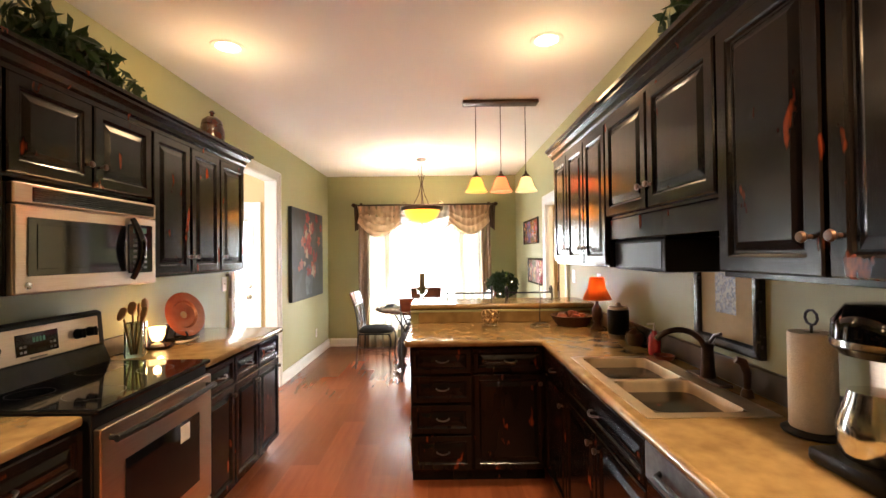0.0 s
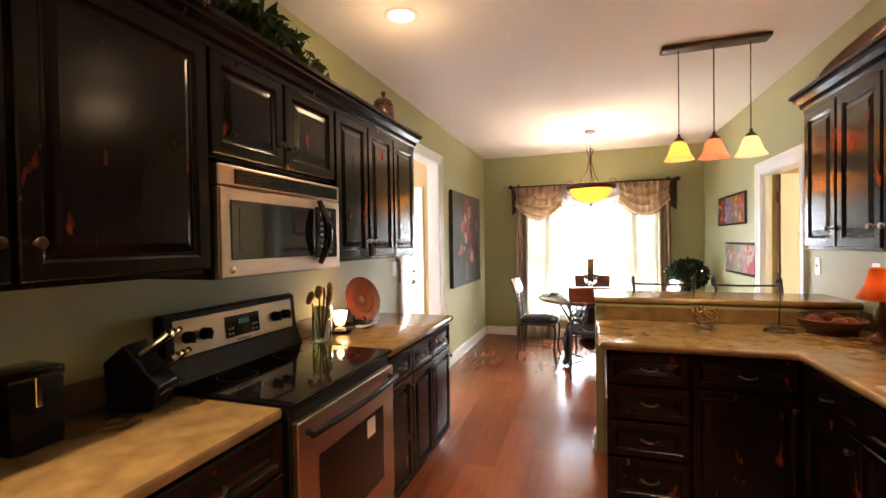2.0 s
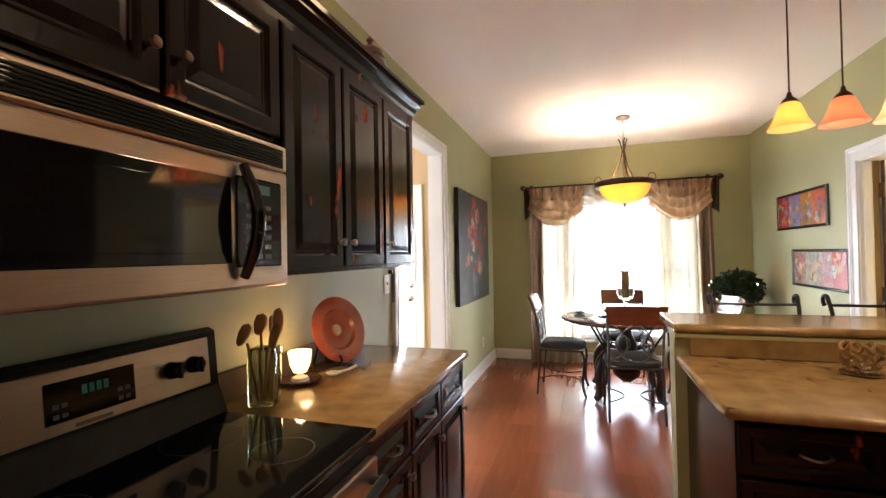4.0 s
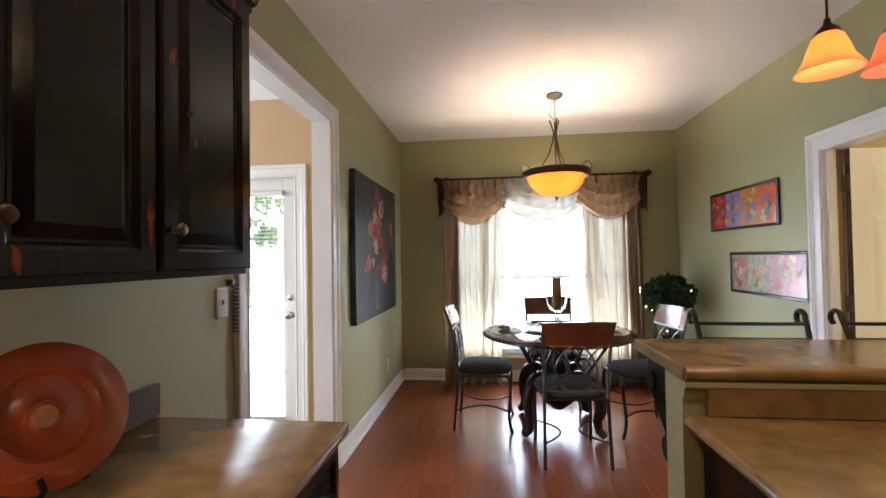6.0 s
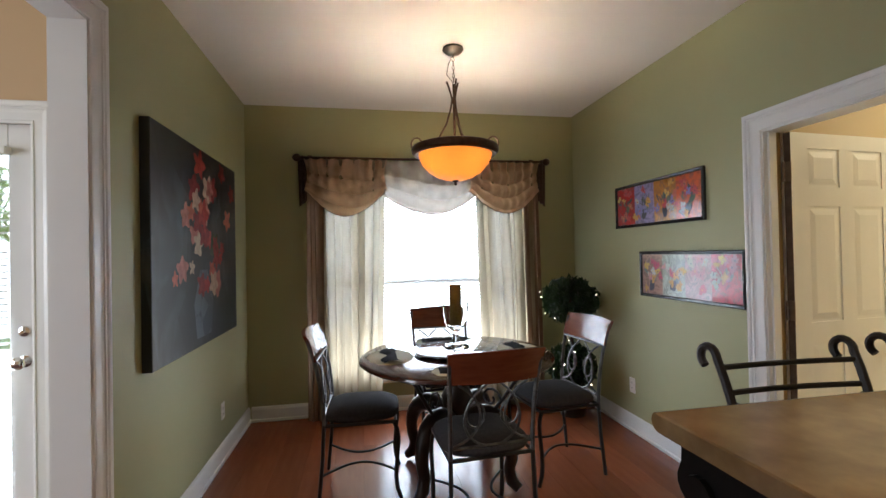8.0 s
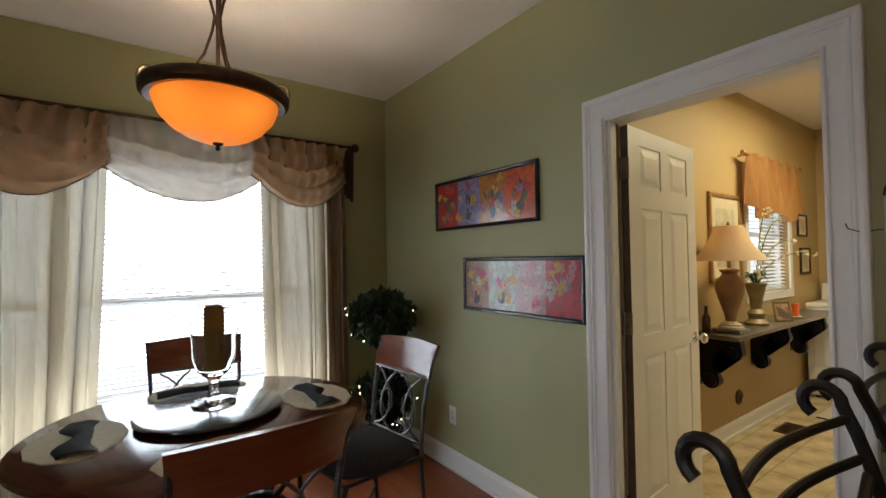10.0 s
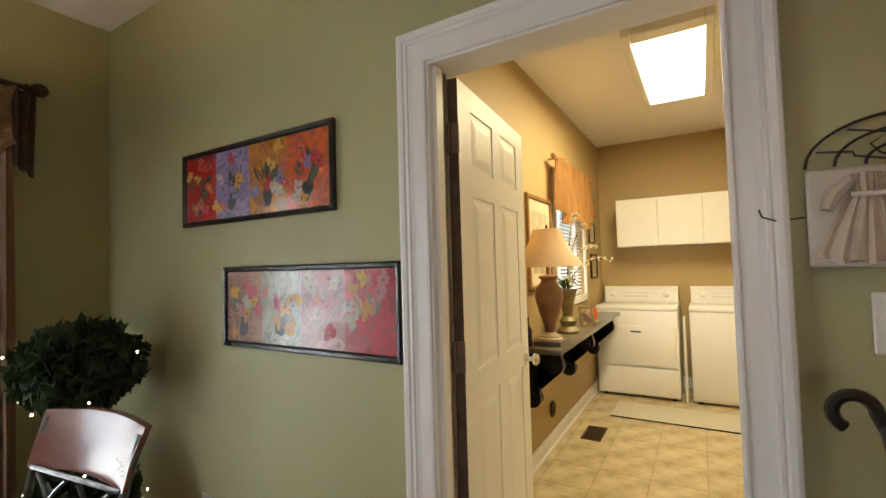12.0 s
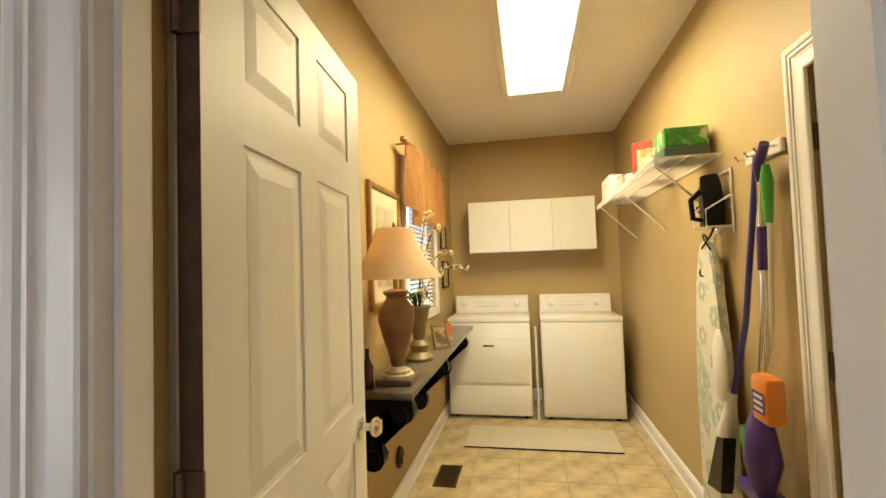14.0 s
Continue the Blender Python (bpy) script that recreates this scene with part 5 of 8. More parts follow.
def painted(name, stops, scale, rough=0.25, seed=0.0, coat=0.5, stretch=(1, 1, 1), voro=0.5):
    """Loose dabs of several colours."""
    m = bpy.data.materials.new(name)
    m.use_nodes = True
    N, L = m.node_tree.nodes, m.node_tree.links
    b = N["Principled BSDF"]
    b.inputs["Roughness"].default_value = rough
    b.inputs["Coat Weight"].default_value = coat
    b.inputs["Coat Roughness"].default_value = 0.12
    co = N.new("ShaderNodeTexCoord")
    mp = N.new("ShaderNodeMapping")
    mp.inputs["Location"].default_value = (seed, seed * 1.7, seed * 0.6)
    mp.inputs["Scale"].default_value = stretch
    n = N.new("ShaderNodeTexNoise")
    n.inputs["Scale"].default_value, n.inputs["Detail"].default_value, n.inputs["Distortion"].default_value = scale, 3, 1.2
    v = N.new("ShaderNodeTexVoronoi")
    v.inputs["Scale"].default_value = scale * 1.6
    mix = N.new("ShaderNodeMix")
    mix.inputs["Factor"].default_value = voro
    sep = N.new("ShaderNodeSeparateColor")
    r = N.new("ShaderNodeValToRGB")
    r.color_ramp.interpolation = "EASE"
    while len(r.color_ramp.elements) < len(stops):
        r.color_ramp.elements.new(0.5)
    for i, c in enumerate(stops):
        r.color_ramp.elements[i].position = 0.22 + 0.56 * i / len(stops)
        r.color_ramp.elements[i].color = (*c, 1)
    L.new(co.outputs["Object"], mp.inputs["Vector"])
    L.new(mp.outputs["Vector"], n.inputs["Vector"])
    L.new(mp.outputs["Vector"], v.inputs["Vector"])
    L.new(v.outputs["Color"], sep.inputs["Color"])
    L.new(n.outputs["Fac"], mix.inputs["A"])
    L.new(sep.outputs[0], mix.inputs["B"])
    L.new(mix.outputs["Result"], r.inputs["Fac"])
    L.new(r.outputs["Color"], b.inputs["Base Color"])
    return m


# two long flower prints on the east wall, each of four colour fields with petals laid on
def flower_print(ob, w, h, fields, petals, rng):
    """Colour fields, each with a dark pot, stems and loose blooms, on a print in the plane y = 0."""
    n = len(fields)

    def blot(cx, cz, r, asp, turn, mat, layer, name):
        bm = bmesh.new()
        ring = []
        for i in range(18):
            t = 2 * math.pi * i / 18
            q = r * (1 + 0.5 * noise.noise(Vector((cx * 90 + 1.6 * math.cos(t), cz * 90 + 1.6 * math.sin(t), 0.3))))
            u, v = q * math.cos(t), asp * q * math.sin(t)
            ring.append(bm.verts.new((min(w - 0.001, max(0.001, cx + u * math.cos(turn) - v * math.sin(turn))), -0.0013 - 0.00018 * layer - 0.0001 * rng.random(), min(h - 0.001, max(0.001, cz + u * math.sin(turn) + v * math.cos(turn))))))
        bm.faces.new(ring)
        part(name, bm, mat, ob)

    for i, c in enumerate(fields):
        tints = [tuple(min(1, v * k + o) for v in c) for k, o in ((0.3, 0.0), (1.0, 0.0), (0.7, 0.03), (1.2, 0.01), (0.5, 0.06), (1.0, 0.0))]
        part("colour_field", bx(i * w / n, (i + 1) * w / n - 0.0005, -0.0012, -0.0002, 0, h), painted("field_paint", tints, 11, seed=rng.random() * 9, voro=0.1), ob)
        cx = (i + 0.5) * w / n
        if petals is PC or i < 2:
            blot(cx, 0.24 * h, 0.042, 0.7, 1.5, petals[3], 0, "pot")
            blot(cx + 0.03, 0.45 * h, 0.05, 0.4, 1.2, petals[6], 0, "foliage")
        for k in range(13):
            a = rng.uniform(0.5, 2.6)
            d = rng.uniform(0.02, 0.09)
            blot(cx + d * math.cos(a) + rng.gauss(0, 0.02), 0.45 * h + d * math.sin(a) * 0.8, rng.uniform(0.014, 0.034), rng.uniform(0.10, 0.3), a + rng.gauss(0, 0.3), petals[rng.choice((3, 6, 3) if petals is PC or i == 0 else (6, 0, 2))], 1, "stem")
        for k in range(9):
            fx, fz = cx + rng.gauss(0, 0.06), rng.uniform(0.12, 0.92) * h
            col = petals[rng.choice((0, 1, 2, 4, 5, 7))]
            for p in range(5):
                a = 1.26 * p + rng.random()
                r = rng.uniform(0.008, 0.019)
                blot(fx + r * math.cos(a), fz + r * math.sin(a), r, rng.uniform(0.5, 0.9), a, col, 2 + p % 2, "petal")
            blot(fx, fz, 0.006, 0.8, a, petals[rng.choice((1, 7, 3))], 4, "flower_centre")


rng = random.Random(11)
PC = [material("petal_paint", c, 0.4, second=tuple(v * 0.7 for v in c), scale=60, coat=0.4) for c in ((0.62, 0.30, 0.02), (0.45, 0.02, 0.015), (0.50, 0.44, 0.36), (0.02, 0.018, 0.02), (0.50, 0.10, 0.03), (0.20, 0.17, 0.40), (0.06, 0.09, 0.03), (0.65, 0.38, 0.04))]
PD = [material("pale_petal_paint", c, 0.4, second=tuple(v * 0.7 for v in c), scale=60, coat=0.4) for c in ((0.48, 0.40, 0.30), (0.60, 0.36, 0.05), (0.50, 0.20, 0.22), (0.05, 0.045, 0.06), (0.46, 0.05, 0.09), (0.52, 0.48, 0.42), (0.16, 0.18, 0.14), (0.55, 0.28, 0.06))]
M["frame_black"] = material("black_frame", (0.010, 0.009, 0.009), 0.25, second=(0.018, 0.015, 0.014), scale=20)
M["backing"] = material("print_backing", (0.5, 0.4, 0.3), 0.6, second=(0.45, 0.36, 0.27), scale=20)
for y1, y0, z0, z1, fields, pets in ((7.645, 6.715, 1.562, 1.888, ((0.36, 0.015, 0.01), (0.26, 0.21, 0.38), (0.42, 0.17, 0.02), (0.50, 0.09, 0.02)), PC), (7.35, 6.44, 1.055, 1.378, ((0.34, 0.20, 0.15), (0.34, 0.35, 0.27), (0.44, 0.26, 0.25), (0.40, 0.045, 0.06)), PD)):
    w, h = y1 - y0, z1 - z0
    fp = framed("picture", "long bright flower print in a narrow black frame", pose(XR - 0.001, y1, z0, 0, 0, -90), w, h, 0.022, 0.022, M["frame_black"], M["backing"])
    pr = [o for o in fp.children if o.name.startswith("print")][0]
    hold = new("artwork", pr.data)
    hold.parent = fp
    hold.location = (0, -0.0002, 0)
    bpy.data.objects.remove(pr)
    hub = hold
    sub_w, sub_h = w - 0.046, h - 0.046
    before = set(bpy.data.objects)
    flower_print(hub, sub_w, sub_h, fields, pets, rng)
    for o in set(bpy.data.objects) - before:
        o.location = (0.023, -0.009, 0.023)
# large dark flower canvas on the west wall
cv = thing("canvas_painting", "large dark canvas of red flowers in a vase", "painting", pose(XL + 0.001, 6.58, 0.885, 0, 0, 90))
CWD, CHT = 1.33, 1.15
part("canvas", bx(0, CWD, -0.045, 0, 0, CHT, 0.003), painted("dark_ground", [(0.012, 0.014, 0.016), (0.022, 0.028, 0.034), (0.015, 0.018, 0.020), (0.045, 0.055, 0.065)], 2.2, 0.4, 3.0, 0.2, (1, 1, 0.6), 0.15), cv, "dark slate canvas")
RP = [material("bloom_paint", c, 0.45, second=tuple(v * 0.55 for v in c), scale=30, coat=0.2) for c in ((0.42, 0.03, 0.02), (0.50, 0.10, 0.05), (0.28, 0.02, 0.02), (0.50, 0.38, 0.25), (0.06, 0.09, 0.04), (0.46, 0.16, 0.12))]
for _ in range(34):
    a = rng.gauss(0, 1)
    cx, cz = 0.66 + 0.19 * a, 0.72 + 0.17 * rng.gauss(0, 1)
    cx, cz = min(CWD - 0.1, max(0.1, cx)), min(CHT - 0.08, max(0.35, cz))
    bm = bmesh.new()
    r = rng.uniform(0.04, 0.105)
    y = -0.0455 - 0.0006 * rng.random()
    bm.faces.new([bm.verts.new((cx + r * (0.75 + 0.2 * math.cos(5 * t + a) + 0.25 * noise.noise(Vector((2.2 * math.cos(t) + 9 * a, 2.2 * math.sin(t), cz * 9)))) * math.cos(t), y, cz + r * (0.75 + 0.2 * math.cos(5 * t + a) + 0.25 * noise.noise(Vector((2.2 * math.cos(t) + 9 * a, 2.2 * math.sin(t), cz * 9)))) * math.sin(t))) for t in [2 * math.pi * i / 26 for i in range(26)]])
    part("bloom", bm, rng.choice(RP), cv)
bm = bmesh.new()
vs = [(0.54, 0.05), (0.78, 0.05), (0.82, 0.25), (0.72, 0.44), (0.60, 0.44), (0.50, 0.25)]
bm.faces.new([bm.verts.new((x, -0.0454, z)) for x, z in vs])
part("painted_vase", bm, painted("vase_paint", [(0.05, 0.07, 0.09), (0.10, 0.13, 0.15), (0.04, 0.05, 0.07)], 6, 0.4, 5.0, 0.2), cv)


# ---- wall plates ----
def outlet(m, label, switch=False):
    p = thing("light_switch" if switch else "outlet", label, "switch" if switch else "outlet", m)
    part("plate", bx(-0.036, 0.036, -0.006, -0.0005, -0.058, 0.058, 0.003), M["whiteplastic"], p)
    if switch:
        part("toggle", bx(-0.005, 0.005, -0.016, -0.006, -0.004, 0.012, 0.001), M["whiteplastic"], p)
    else:
        for z in (-0.02, 0.02):
            s = part("socket", bx(-0.016, 0.016, -0.008, -0.006, z - 0.014, z + 0.014, 0.004), M["whiteplastic"], p)
            bm = bmesh.new()
            box(bm, -0.007, -0.005, -0.0084, -0.008, z - 0.005, z + 0.006)
            box(bm, 0.005, 0.007, -0.0084, -0.008, z - 0.005, z + 0.006)
            part("slot", bm, M["plastic"], s)
    return p


outlet(pose(XL, 7.70, 0.335, 0, 0, 90), "white double outlet low on the sage wall")
outlet(pose(XR, 7.50, 0.35, 0, 0, -90), "white double outlet low on the sage wall")
outlet(pose(XL, 5.05, 1.212, 0, 0, 90), "white light switch beside the opening", True)
outlet(pose(XR, 5.318, 1.228, 0, 0, -90), "white light switch beside the laundry doorway", True)
outlet(pose(XR, 4.68, 1.22, 0, 0, -90), "white double outlet above the worktop corner")
bm = bmesh.new()
tube(bm, [(XL + 0.035 + 0.012 * math.cos(t), 5.085 + 0.012 * math.sin(t), 1.28 - 0.0017 * i) for i, t in enumerate([0.7 * k for k in range(110)])], 0.003, 5)
box(bm, XL + 0.0005, XL + 0.03, 5.075, 5.095, 1.275, 1.30, 0.003)
tagged(part("coiled_cord", bm, M["nickel"], smooth=True), "grey coiled cord hanging on a wall hook", "cord")


# ---- sink ----
sk = thing("sink", "stainless steel double-bowl kitchen sink", "sink", pose(0, 0, 0))
bm = bmesh.new()
zr = 0.909
for x0, x1, y0, y1 in ((SX0 - 0.02, SX0 + 0.025, SY0 - 0.02, SY1 + 0.02), (SX1 - 0.055, SX1 + 0.02, SY0 - 0.02, SY1 + 0.02), (SX0 + 0.025, SX1 - 0.055, SY0 - 0.02, SY0 + 0.025), (SX0 + 0.025, SX1 - 0.055, SY1 - 0.025, SY1 + 0.02), (SX0 + 0.025, SX1 - 0.055, 3.185, 3.215)):
    box(bm, x0, x1, y0, y1, 0.9052, zr)
part("rim", bm, M["sink"], sk, "polished steel rim")
for y0, y1 in ((SY0 + 0.025, 3.185), (3.215, SY1 - 0.025)):
    bm = bmesh.new()
    x0, x1 = SX0 + 0.025, SX1 - 0.055
    rings = []
    for d, z in ((0.0, zr), (0.004, zr - 0.01), (0.012, 0.80), (0.03, 0.752), (0.06, 0.742)):
        pts = []
        r = 0.045
        for cx, cy, a0 in ((x1 - d - r, y1 - d - r, 0), (x0 + d + r, y1 - d - r, 90), (x0 + d + r, y0 + d + r, 180), (x1 - d - r, y0 + d + r, 270)):
            pts += [(cx + r * math.cos(radians(a0 + 18 * i)), cy + r * math.sin(radians(a0 + 18 * i)), z) for i in range(6)]
        rings.append([bm.verts.new(p) for p in pts])
    for a, b in zip(rings, rings[1:]):
        for i in range(24):
            bm.faces.new((a[i], a[(i + 1) % 24], b[(i + 1) % 24], b[i]))
    bm.faces.new(rings[-1])
    bo = part("bowl", bm, M["sink"], sk, "brushed steel bowl", True)
    part("drain", lathe(bmesh.new(), [(0, 0.745), (0.03, 0.745), (0.042, 0.7435), (0.044, 0.7425)], 20, (x0 + x1) / 2, (y0 + y1) / 2), M["chrome"], bo, "chrome drain")
fa = thing("faucet", "dark bronze arched kitchen faucet with side spray", "faucet", pose(1.345, 3.2, 0.9055))
part("base_plate", bx(-0.03, 0.03, -0.12, 0.12, 0, 0.012, 0.005), M["bronze"], fa)
part("spout", tube(bmesh.new(), [(0, 0, 0.01), (0, 0, 0.12)] + [(-0.01 - 0.10 + 0.10 * math.cos(radians(a)), 0.03 * (a / 150), 0.12 + 0.085 * math.sin(radians(a))) for a in range(10, 151, 14)], 0.012, 10), M["bronze"], fa, smooth=True)
part("body", lathe(bmesh.new(), [(0, 0.01), (0.03, 0.01), (0.026, 0.06), (0.022, 0.13), (0.026, 0.15), (0.0, 0.16)], 16), M["bronze"], fa, smooth=True)
part("lever", tube(bmesh.new(), [(0, -0.01, 0.15), (0.005, -0.04, 0.19), (0.0, -0.09, 0.205)], [0.009, 0.008, 0.006], 8), M["bronze"], fa, smooth=True)
sp = thing("soap_dispenser", "dark bronze side sprayer at the sink", "sprayer", pose(1.355, 2.98, 0.9055))
part("collar", lathe(bmesh.new(), [(0, 0), (0.022, 0), (0.02, 0.02), (0.014, 0.03), (0, 0.03)], 14), M["bronze"], sp, smooth=True)
part("spray_head", tube(bmesh.new(), [(0, 0, 0.03), (0.0, 0.0, 0.09), (-0.012, 0.005, 0.125), (-0.035, 0.01, 0.135)], [0.012, 0.015, 0.017, 0.013], 10), M["bronze"], sp, smooth=True)

# dishwasher between the sink cabinet and the next one
dw = thing("dishwasher", "black built-in dishwasher with a pale control strip", "dishwasher", right_m(2.745, 0, RFX - 0.004))
part("door", bx(0.004, 0.606, -0.018, 0.02, 0.10, 0.74, 0.004), M["gloss"], dw, "black glossy door")
part("control_strip", bx(0.004, 0.606, -0.022, 0.02, 0.745, 0.862, 0.005), M["pewter"], dw, "grey control strip")
part("handle", tube(bmesh.new(), [(0.1, -0.022, 0.80), (0.12, -0.045, 0.80), (0.49, -0.045, 0.80), (0.51, -0.022, 0.80)], 0.009, 8), M["plastic"], dw, smooth=True)
part("case", bx(0.006, 0.604, 0.021, 0.55, 0.0, 0.86), M["plastic"], dw)

# ---- right-hand worktop ----
M["kraft"] = material("paper_towel", (0.72, 0.62, 0.48), 0.95, second=(0.66, 0.56, 0.43), scale=60, bump=0.5, bump_scale=200)
pt = thing("paper_towel_holder", "black wire holder with a roll of paper towel", "paper towel", pose(1.325, 2.66, 0.9055))
part("base", lathe(bmesh.new(), [(0, 0), (0.075, 0), (0.078, 0.006), (0.07, 0.012), (0, 0.014)], 28), M["iron"], pt, smooth=True)
part("rod", tube(bmesh.new(), [(0, 0, 0.012), (0, 0, 0.31)] + [(0.0, 0.022 * math.sin(radians(a)), 0.335 - 0.022 * math.cos(radians(a))) for a in range(0, 361, 40)], 0.004, 7), M["iron"], pt, smooth=True)
part("towel_roll", lathe(bmesh.new(), [(0.02, 0.016), (0.056, 0.016), (0.058, 0.02), (0.058, 0.288), (0.056, 0.292), (0.02, 0.292)], 32), M["kraft"], pt, "cream paper towel roll", True)
cm = thing("coffee_maker", "black and steel coffee maker with chrome details", "coffee maker", pose(1.30, 2.40, 0.9055, 0, 0, -90))
part("base", bx(-0.10, 0.10, -0.13, 0.11, 0, 0.04, 0.012, 2), M["plastic"], cm, smooth=True)
part("column", bx(-0.10, 0.10, 0.03, 0.11, 0.0405, 0.28, 0.012, 2), M["steel"], cm, "brushed steel column", True)
part("head", lathe(bmesh.new(), [(0, 0.28), (0.10, 0.281), (0.115, 0.30), (0.112, 0.36), (0.085, 0.40), (0, 0.41)], 28), M["gloss"], cm, "glossy black head", True)
part("carafe", lathe(bmesh.new(), [(0, 0.042), (0.06, 0.042), (0.072, 0.06), (0.075, 0.12), (0.055, 0.18), (0.05, 0.20), (0, 0.20)], 24, 0, -0.045), M["chrome"], cm, "chrome carafe", True)
part("chrome_band", lathe(bmesh.new(), [(0.113, 0.302), (0.118, 0.304), (0.118, 0.318), (0.113, 0.32)], 28), M["chrome"], cm, "chrome band", True)
pc = framed("picture", "framed print with a wide gold mount above the worktop", pose(XR - 0.001, 3.40, 1.035, 0, 0, -90), 0.42, 0.475, 0.045, 0.03, M["frame_black"], painted("print_blue", [(0.10, 0.13, 0.18), (0.30, 0.33, 0.36), (0.16, 0.16, 0.17), (0.42, 0.40, 0.34)], 55, 0.3, 2.0, 0.4), "picture", 0.10, material("gold_mount", (0.50, 0.36, 0.17), 0.7, second=(0.46, 0.33, 0.15), scale=30))
ur = thing("under_cabinet_radio", "black under-cabinet radio below the short cabinet", "radio", pose(1.12, 3.59, 1.345, 0, 0, -90))
part("case", bx(0, 0.50, 0.0, 0.30, 0.01, 0.15, 0.012, 2), M["plastic"], ur, smooth=True)
part("front_panel", bx(0.02, 0.48, -0.004, -0.0005, 0.025, 0.135, 0.002), M["plastic"], ur, "glossy black front")
part("mount", bx(0.05, 0.45, 0.03, 0.28, 0.1505, 0.2545), M["plastic"], ur, "black mounting plate")
M["orangeshade"] = add_translucent(material("orange_shade", (0.60, 0.16, 0.03), 0.8, second=(0.48, 0.11, 0.02), scale=30, bump=0.2, bump_scale=150), (0.72, 0.34, 0.12), 0.45)
al = thing("table_lamp", "small accent lamp with a glowing orange shade", "lamp", pose(1.31, 4.40, 0.9055))
part("base", lathe(bmesh.new(), [(0, 0), (0.05, 0), (0.052, 0.012), (0.03, 0.03), (0.02, 0.06), (0.035, 0.10), (0.03, 0.15), (0.012, 0.18), (0.01, 0.22), (0, 0.22)], 22), M["bronze"], al, "dark turned base", True)
part("shade", lathe(bmesh.new(), [(0.042, 0.365), (0.047, 0.362), (0.06, 0.29), (0.098, 0.21), (0.095, 0.209), (0.057, 0.29), (0.042, 0.36)], 28), M["orangeshade"], al, "orange fabric shade", True)
lamp("accent_bulb", "POINT", 0.55, (1.0, 0.55, 0.25), pose(1.31, 4.40, 1.185), 0.025)
M["wicker"] = material("wicker", (0.12, 0.05, 0.022), 0.7, second=(0.06, 0.025, 0.012), scale=60, bump=0.8, bump_scale=160)
bk = thing("basket", "dark woven basket of red fruit in the corner", "basket", pose(1.20, 4.62, 0.9055))
part("bowl", lathe(bmesh.new(), [(0, 0), (0.10, 0), (0.14, 0.05), (0.155, 0.075), (0.145, 0.08), (0.13, 0.055), (0.09, 0.012), (0, 0.012)], 26), M["wicker"], bk, smooth=True)
M["fruit"] = material("red_fruit", (0.17, 0.025, 0.014), 0.35, second=(0.25, 0.07, 0.02), scale=8)
for i in range(7):
    a = i * 2.4
    r = 0.03 + 0.012 * (i % 3)
    part("fruit", lathe(bmesh.new(), [(0, -0.034), (0.02, -0.03), (0.035, -0.01), (0.036, 0.008), (0.022, 0.028), (0.004, 0.03), (0, 0.026)], 14, 0.075 * math.cos(a) * (i > 0), 0.075 * math.sin(a) * (i > 0)), M["fruit"], bk, "red apple", True).location = (0, 0, 0.062 + 0.02 * (i == 0))
tn = thing("canister", "dark ceramic canister with a pale foot", "canister", pose(1.335, 4.10, 0.9055))
part("body", lathe(bmesh.new(), [(0, 0.03), (0.06, 0.03), (0.064, 0.05), (0.064, 0.17), (0.06, 0.18), (0, 0.18)], 24), M["plastic"], tn, smooth=True)
part("foot", lathe(bmesh.new(), [(0, 0), (0.055, 0), (0.058, 0.028), (0, 0.0295)], 24), M["steel"], tn, smooth=True)
part("lid", lathe(bmesh.new(), [(0, 0.181), (0.062, 0.181), (0.058, 0.195), (0.02, 0.205), (0.014, 0.22), (0, 0.222)], 24), M["steel"], tn, "steel lid", True)
M["ceramic_brown"] = material("brown_glaze", (0.05, 0.025, 0.014), 0.25, second=(0.14, 0.07, 0.03), scale=14, coat=0.5)
tagged(part("sugar_pot", lathe(bmesh.new(), [(0, 0), (0.04, 0), (0.055, 0.03), (0.05, 0.07), (0.03, 0.085), (0.012, 0.1), (0, 0.105)], 20), M["ceramic_brown"], smooth=True), "small brown glazed pot on the worktop", "pot").location = (1.35, 3.90, 0.9055)
sb = thing("soap_bottle", "clear pump bottle of red hand soap", "soap bottle", pose(1.345, 3.66, 0.9055))
M["soap"] = material("red_soap", (0.45, 0.04, 0.05), 0.2, second=(0.38, 0.03, 0.04), scale=5, coat=0.6)
part("bottle", lathe(bmesh.new(), [(0, 0), (0.028, 0), (0.031, 0.01), (0.031, 0.09), (0.012, 0.115), (0.012, 0.125), (0, 0.125)], 18), M["soap"], sb, "red translucent bottle", True)
part("pump", tube(bmesh.new(), [(0, 0, 0.125), (0, 0, 0.16), (-0.035, 0, 0.158)], 0.006, 8), M["whiteplastic"], sb, "white pump", True)
tagged(part("sponge_dish", lathe(bmesh.new(), [(0, 0), (0.04, 0), (0.05, 0.02), (0.045, 0.022), (0.035, 0.008), (0, 0.008)], 20), M["fruit"], smooth=True), "small red dish beside the sink", "dish").location = (1.345, 3.56, 0.9055)
tr_ = thing("iron_trivet", "black wrought iron trivet stand on the worktop", "trivet", pose(0.96, 4.60, 0.9055))
for i in range(3):
    a = radians(120 * i)
    part("leg", tube(bmesh.new(), [(0.07 * math.cos(a), 0.07 * math.sin(a), 0.002), (0.04 * math.cos(a), 0.04 * math.sin(a), 0.02), (0, 0, 0.03), (0, 0, 0.10)], 0.004, 6), M["iron"], tr_, smooth=True)
part("ring", tube(bmesh.new(), [(0.07 * math.cos(t), 0.07 * math.sin(t), 0.006) for t in [2 * math.pi * i / 24 for i in range(25)]], 0.004, 6), M["iron"], tr_, smooth=True)
